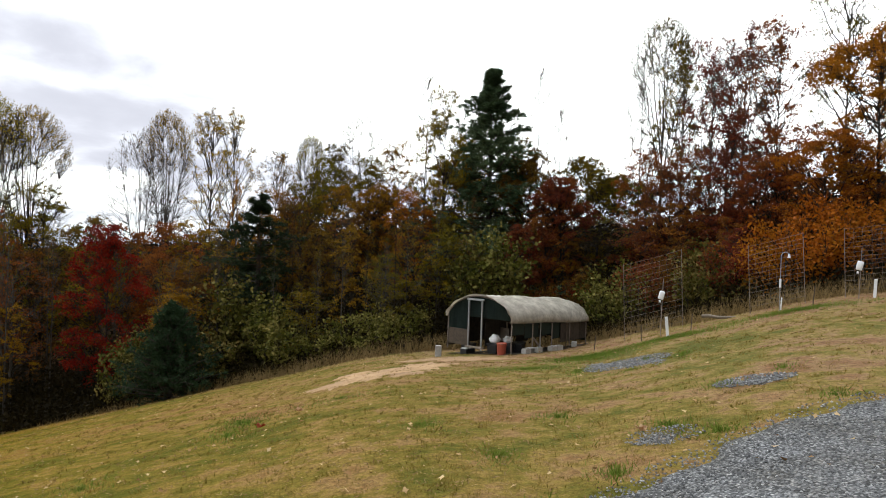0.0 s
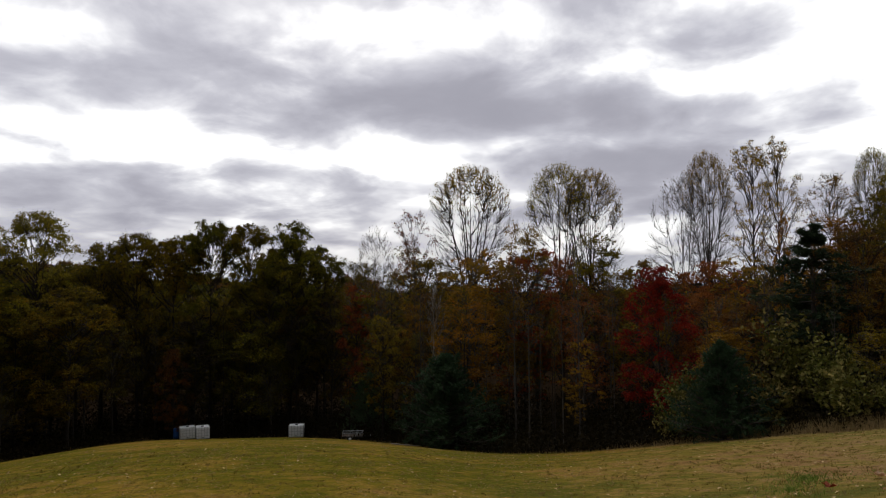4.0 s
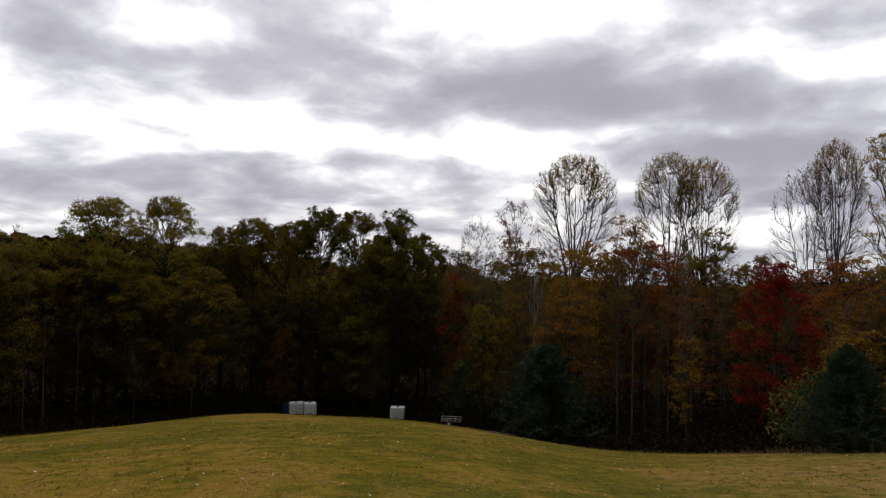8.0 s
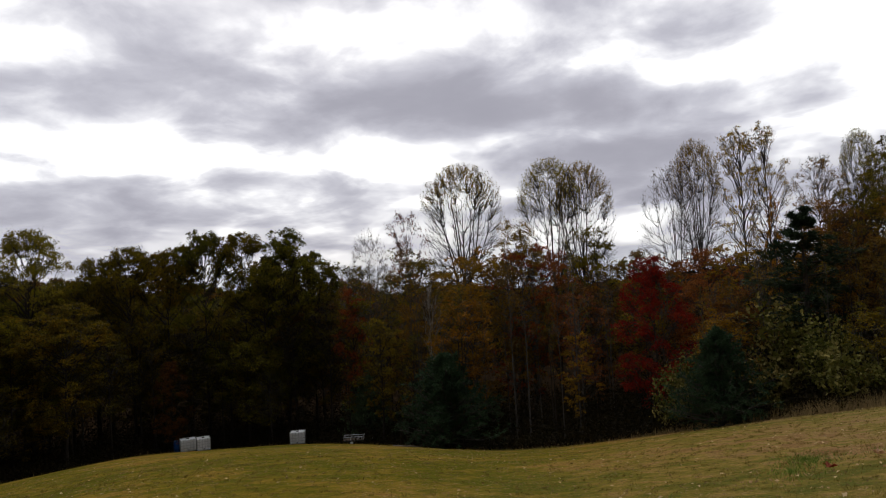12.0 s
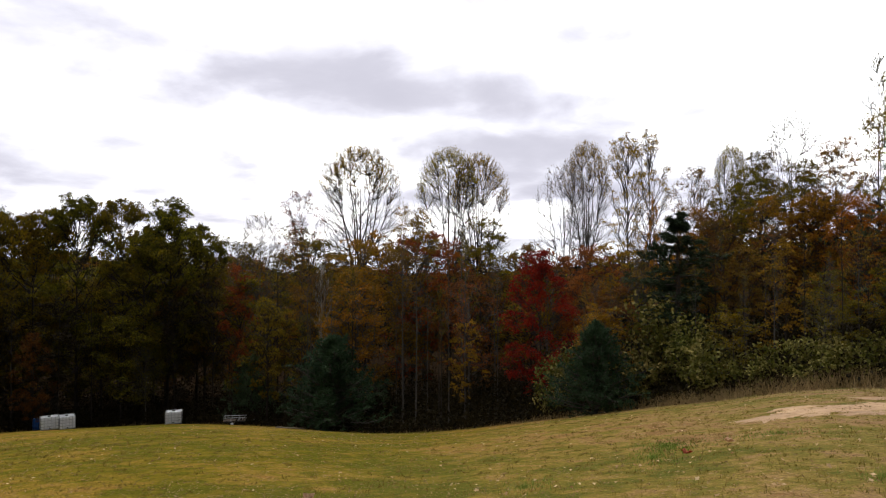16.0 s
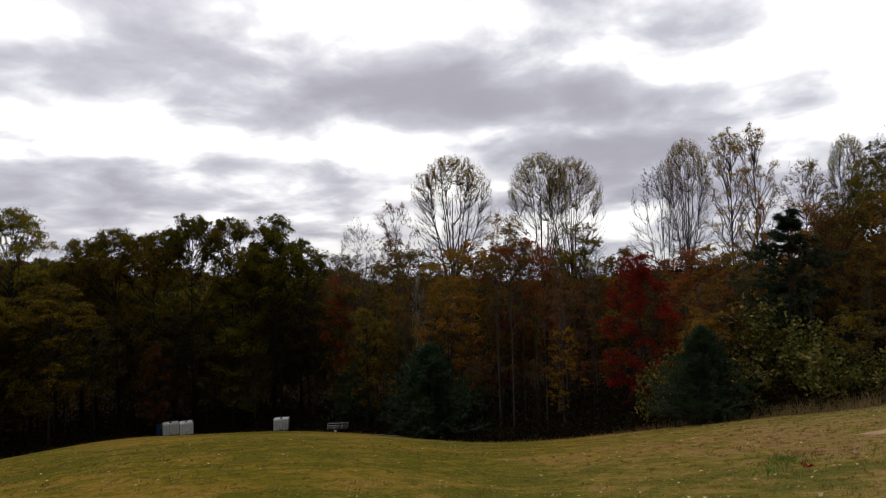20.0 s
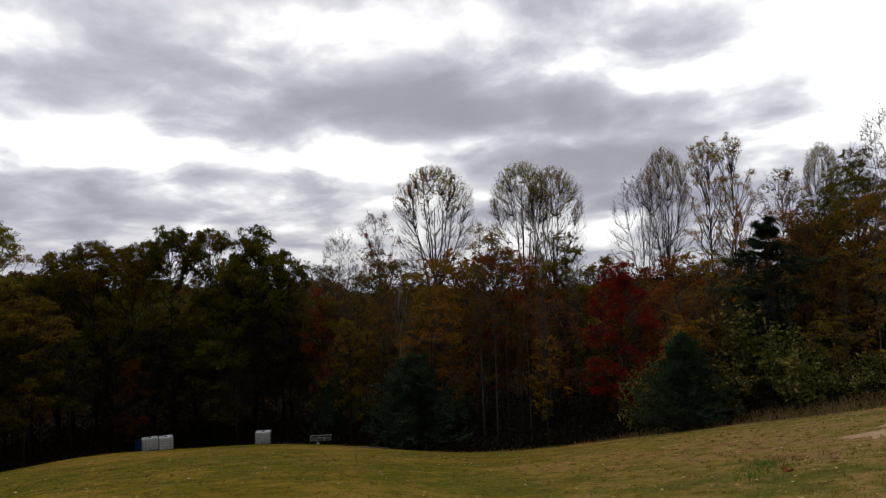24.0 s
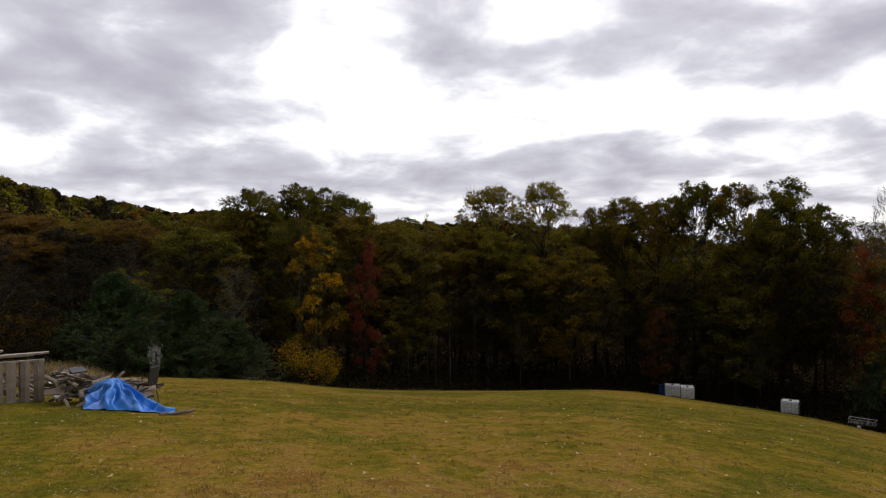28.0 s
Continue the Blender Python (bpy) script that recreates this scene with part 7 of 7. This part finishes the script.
def stones():
    """Loose crushed stones on the drive and the two patches, some strayed into the grass."""
    rng = np.random.default_rng(12)
    A, R = [], []
    a = rng.uniform(-64, -24, 11000)
    f = rng.random(11000) ** 0.8
    A.append(a)
    R.append(drive_edge(a) + 0.2 - f * np.minimum(drive_edge(a) - 2.0, 5.5))
    for az, r, ha, hr, n in ((-36.6, 15.3, 3.4, 0.9, 1500), (-46.4, 9.9, 2.8, 0.4, 700), (-39.8, 7.0, 3.0, 0.4, 350)):
        t, q = rng.uniform(0, 6.283, n), np.sqrt(rng.random(n)) * 1.08
        A.append(az + np.cos(t) * q * ha)
        R.append(r + np.sin(t) * q * hr)
    A, R = np.concatenate(A), np.concatenate(R)
    n = len(A)
    P = np.stack([-np.sin(np.radians(A)) * R, np.cos(np.radians(A)) * R, land(A, R) + 0.03], 1)
    octa = np.array([[1, 0, 0], [-1, 0, 0], [0, 1, 0], [0, -1, 0], [0, 0, 0.7], [0, 0, -0.7]], float)
    size = rng.uniform(0.006, 0.017, (n, 1, 1)) * (1 + 0.3 * (R > 9))[:, None, None]
    V = octa[None] * size * rng.uniform(0.6, 1.3, (n, 6, 1))
    t = rng.uniform(0, 6.283, n)
    c, s = np.cos(t)[:, None], np.sin(t)[:, None]
    V = np.stack([V[..., 0] * c - V[..., 1] * s, V[..., 0] * s + V[..., 1] * c, V[..., 2]], -1) + P[:, None]
    tri = np.array([[0, 2, 4], [2, 1, 4], [1, 3, 4], [3, 0, 4], [2, 0, 5], [1, 2, 5], [3, 1, 5], [0, 3, 5]])
    F = (tri[None] + (np.arange(n) * 6)[:, None, None]).reshape(-1, 3)
    me = mesh_from("loose_stones", V.reshape(-1, 3), F)
    m, nd = material("loose_stone")
    r = nd.add("ShaderNodeNewGeometry").outputs["Random Per Island"]
    cc = nd.ramp(r, [(0.0, (0.06, 0.062, 0.067)), (0.5, (0.13, 0.133, 0.138)), (0.85, (0.21, 0.213, 0.218)), (1.0, (0.34, 0.34, 0.335))])
    finish(nd, nd.add("ShaderNodeBsdfPrincipled", {"Base Color": cc, "Roughness": 0.9}).outputs[0])
    me.materials.append(m)
    tagged(new("loose_stones", me), "loose blue-grey crushed stones", "gravel", kind="stuff")


stones()


def blades(name, A, R, height, width, mat, label, seed, lean=0.5):
    rng = np.random.default_rng(seed)
    n = len(A)
    P = np.stack([-np.sin(np.radians(A)) * R, np.cos(np.radians(A)) * R, land(A, R) - 0.01], 1)
    d = unit(np.concatenate([rng.normal(size=(n, 2)) * lean, np.ones((n, 1))], 1)) * (height * rng.uniform(0.5, 1.4, (n, 1)))
    t = rng.uniform(0, 6.283, n)
    w = np.stack([np.cos(t), np.sin(t), np.zeros(n)], 1) * (width * rng.uniform(0.6, 1.3, (n, 1))) * 0.5
    V = np.stack([P - w, P + w, P + d], 1).reshape(-1, 3)
    me = mesh_from(name, V, np.arange(3 * n).reshape(n, 3))
    me.materials.append(mat)
    return tagged(new(name, me), label, "grass", kind="stuff")


def off_drive(a, r):
    rs = np.random.default_rng(int(len(a)))
    return (a > -24) | (r > drive_edge(a) + 0.25 * np.sin(a * 2.1) * np.sin(a * 0.9) - np.abs(rs.normal(size=len(a))) * 0.3)


rng = np.random.default_rng(31)
m, each = 23000, 17
ca, cr = 23 + 84 * np.sign(rng.uniform(-1, 1, m)) * rng.random(m) ** 0.85 + rng.normal(size=m) * 6, 1.5 + 38 * rng.random(m) ** 1.5
ga = np.repeat(ca, each) + rng.normal(size=m * each) * 2.6 / np.repeat(cr, each)
gr = np.repeat(cr, each) + rng.normal(size=m * each) * 0.05
clay = ((((ga + 15.6) / 6.0) ** 2 + ((gr - 17.7 + 0.2 * (ga + 15.6)) / 1.0) ** 2) < 0.8) | ((((ga + 22.5) / 4.8) ** 2 + ((gr - 21.6) / 1.4) ** 2) < 0.8) | ((((ga + 36.8) / 4.6) ** 2 + ((gr - 15.3 - 0.28 * (ga + 36.6)) / 0.8) ** 2) < 0.5)
ok = off_drive(ga, gr) & (~clay | np.repeat(rng.random(m) < 0.3, each))
ga, gr = ga[ok], gr[ok]
blades("lawn_grass", ga, gr, ((0.026 + 0.0009 * gr) * np.clip((44 - gr) / 26, 0.2, 1) * np.repeat(rng.uniform(0.6, 1.7, m), each)[ok])[:, None], (0.007 + 0.0006 * gr)[:, None], L_GRASS, "short dry mown grass", 1, 0.8)
# fresh tufts
ta, tr = [], []
for a, r, ha, hr, n in [(-3.6, 12.5, 3.0, 1.7, 1700), (-2.5, 11.0, 2.6, 1.2, 700), (-33.5, 19.5, 4.5, 1.6, 16000), (-40, 20.5, 6.0, 1.2, 11000), (-49, 21.8, 6.0, 1.2, 9000), (-40, 7.6, 3.0, 0.5, 500), (-26, 6.6, 2.5, 0.5, 500),
                        (-28, 17.0, 6.0, 1.2, 2500), (-12, 13, 6, 0.7, 700), (20, 7.8, 3, 0.6, 400), (75, 11, 6, 1.0, 500), (36, 7.0, 3, 0.5, 300), (-44, 10.0, 2.5, 0.5, 500), (8, 9.0, 3, 0.8, 500), (-32.6, 15.4, 1.2, 1.0, 700), (-41.0, 15.0, 1.0, 0.9, 600), (-37.0, 13.9, 3.5, 0.3, 500), (-38.2, 15.3, 0.8, 0.5, 350),
                        (-48.4, 10.8, 0.9, 0.4, 300), (-30, 4.9, 2.5, 0.3, 300), (-44, 7.0, 3.0, 0.35, 500), (-36, 5.8, 2.5, 0.35, 400), (-52, 8.4, 2.0, 0.4, 300), (-19, 8.5, 2.2, 0.5, 600), (-31, 9.2, 2.0, 0.5, 500)]:
    q, t = np.abs(rng.normal(size=n)) * 0.55, rng.uniform(0, 6.283, n)
    ta.append(a + np.cos(t) * q * ha)
    tr.append(r + np.sin(t) * q * hr)
ta, tr = np.concatenate(ta), np.concatenate(tr)
ok = off_drive(ta, tr) & (rng.random(len(ta)) < 0.6)
blades("fresh_grass", ta[ok], tr[ok], 0.08, 0.012, L_FRESH, "tufts of longer fresh green grass", 2, 0.6)
# tall dry grass behind the firewood
n = 9000
ba, br = 93 + 13 * rng.random(n) ** 0.7, rng.uniform(29, 36, n)
blades("tall_dry_grass", ba, br, (0.2 + 0.5 * np.clip((ba - 92) / 4, 0, 1))[:, None], 0.03, L_STRAW, "tall dry tan grass behind the firewood", 6, 0.35)
# dry weeds along the woods
n = 26000
wa = rng.uniform(-62, 104, n)
wr = around(EDGE_R, wa) + rng.normal(size=n) * 0.7 + 0.4
dense = rng.random(n) < np.interp(wa, [-62, -36, -30, -8, 4, 12, 80, 84, 104], [0.8, 1, 1, 1, 0.5, 0.12, 0.12, 0.5, 0.9])
wa, wr = wa[dense], wr[dense]
blades("dry_weeds", wa, wr, np.interp(wa, [-62, -18, -8, 6, 12, 84, 104], [0.55, 0.7, 0.55, 0.35, 0.2, 0.25, 0.6])[:, None], 0.022, L_STRAW, "dry tan weeds and tall grass along the woods", 3, 0.35)


def flecks():
    """Dry bits in the turf: dead blades, crumbs of leaf, bare soil."""
    rng = np.random.default_rng(19)
    n = 60000
    a, r = rng.uniform(-60, 106, n), 3.6 + 34 * rng.random(n) ** 1.5
    ok = off_drive(a, r)
    a, r = a[ok], r[ok]
    n = len(a)
    P = np.stack([-np.sin(np.radians(a)) * r, np.cos(np.radians(a)) * r, land(a, r) + rng.uniform(0.015, 0.045, n)], 1)
    t = rng.uniform(0, 6.283, n)
    ln = rng.uniform(0.008, 0.030, (n, 1)) * (1 + r[:, None] * 0.02)
    u = np.stack([np.cos(t), np.sin(t), rng.normal(size=n) * 0.3], 1) * ln
    v = np.stack([-np.sin(t), np.cos(t), rng.normal(size=n) * 0.3], 1) * ln * 0.45
    V = np.stack([P - u, P + v, P + u], 1).reshape(-1, 3)
    me = mesh_from("turf_litter", V, np.arange(3 * n).reshape(n, 3))
    me.materials.append(leafage("turf_litter", [(0.03, 0.022, 0.012), (0.14, 0.085, 0.035), (0.24, 0.17, 0.08), (0.05, 0.035, 0.018)], 0.1))
    tagged(new("turf_litter", me), "dry bits and crumbs of leaf in the turf", "litter", kind="stuff")


flecks()


def fallen():
    rng = np.random.default_rng(17)
    n = 2600
    a = rng.uniform(-60, 105, n)
    r = 4.0 + 34 * rng.random(n) ** 0.85
    ok = (r < around(EDGE_R, a) - 0.3) & (rng.random(n) < np.interp(a, [-60, 0, 30, 105], [1, 1, 0.6, 0.6]))
    a, r = a[ok], r[ok]
    n = len(a)
    P = np.stack([-np.sin(np.radians(a)) * r, np.cos(np.radians(a)) * r, land(a, r) + 0.045], 1)
    t = rng.uniform(0, 6.283, n)
    tilt = rng.normal(size=(n, 2)) * 0.35
    u = unit(np.stack([np.cos(t), np.sin(t), tilt[:, 0]], 1))
    v = unit(np.stack([-np.sin(t), np.cos(t), tilt[:, 1]], 1))
    s = rng.uniform(0.018, 0.042, (n, 1))
    lobes = [(1.0, 0.0), (0.45, 0.35), (0.35, 0.85), (-0.15, 0.4), (-0.75, 0.3), (-0.9, -0.2), (-0.2, -0.45), (0.3, -0.9), (0.45, -0.35)]
    V = np.stack([P + u * s * x + v * s * y + np.array([0, 0, 0.010]) * (abs(y) - 0.3) for x, y in lobes], 1).reshape(-1, 3)
    F = np.arange(n * 9).reshape(n, 9)
    me = mesh_from("fallen_leaves", V, F)
    me.materials.append(L_FALLEN)
    tagged(new("fallen_leaves", me), "fallen tan and brown leaves scattered on the lawn", "leaves", kind="stuff")


fallen()


def big_leaf(az, r, size, mat, label, seed):
    """One large curled leaf lying on the grass."""
    rng = random.Random(seed)
    bm = bmesh.new()
    c = bm.verts.new((0, 0, 0.02))
    ring = []
    for i in range(14):
        a = math.tau * i / 14
        q = size * (0.62 + 0.38 * (i % 2)) * rng.uniform(0.8, 1.1)
        ring.append(bm.verts.new((math.cos(a) * q, math.sin(a) * q, 0.03 + 0.35 * size * math.sin(a * 2) ** 2 + 0.4 * size * abs(math.cos(a)))))
    for i in range(14):
        bm.faces.new((c, ring[i], ring[(i + 1) % 14]))
    bmesh.ops.solidify(bm, geom=bm.faces[:], thickness=0.002)
    ob = new("dead_leaf", bm_mesh("dead_leaf", bm, mat))
    ob.matrix_basis = stand(az, r, rng.uniform(0, 360), 0.02)
    tagged(ob, label, "leaf", "large leaves on the lawn")


RED_LEAF = surface("red_leaf", (0.22, 0.035, 0.014), (0.36, 0.08, 0.025), 20, 0.7)
TAN_LEAF = surface("tan_leaf", (0.34, 0.20, 0.10), (0.52, 0.36, 0.22), 20, 0.7)
big_leaf(-5.2, 10.9, 0.10, RED_LEAF, "large curled rust-red leaf on the lawn", 1)
big_leaf(27.0, 8.4, 0.10, TAN_LEAF, "large tan leaf on the lawn", 2)
big_leaf(-38.0, 7.3, 0.08, TAN_LEAF, "large tan leaf on the lawn", 3)
big_leaf(-8.4, 12.0, 0.10, TAN_LEAF, "large tan leaf on the lawn", 4)
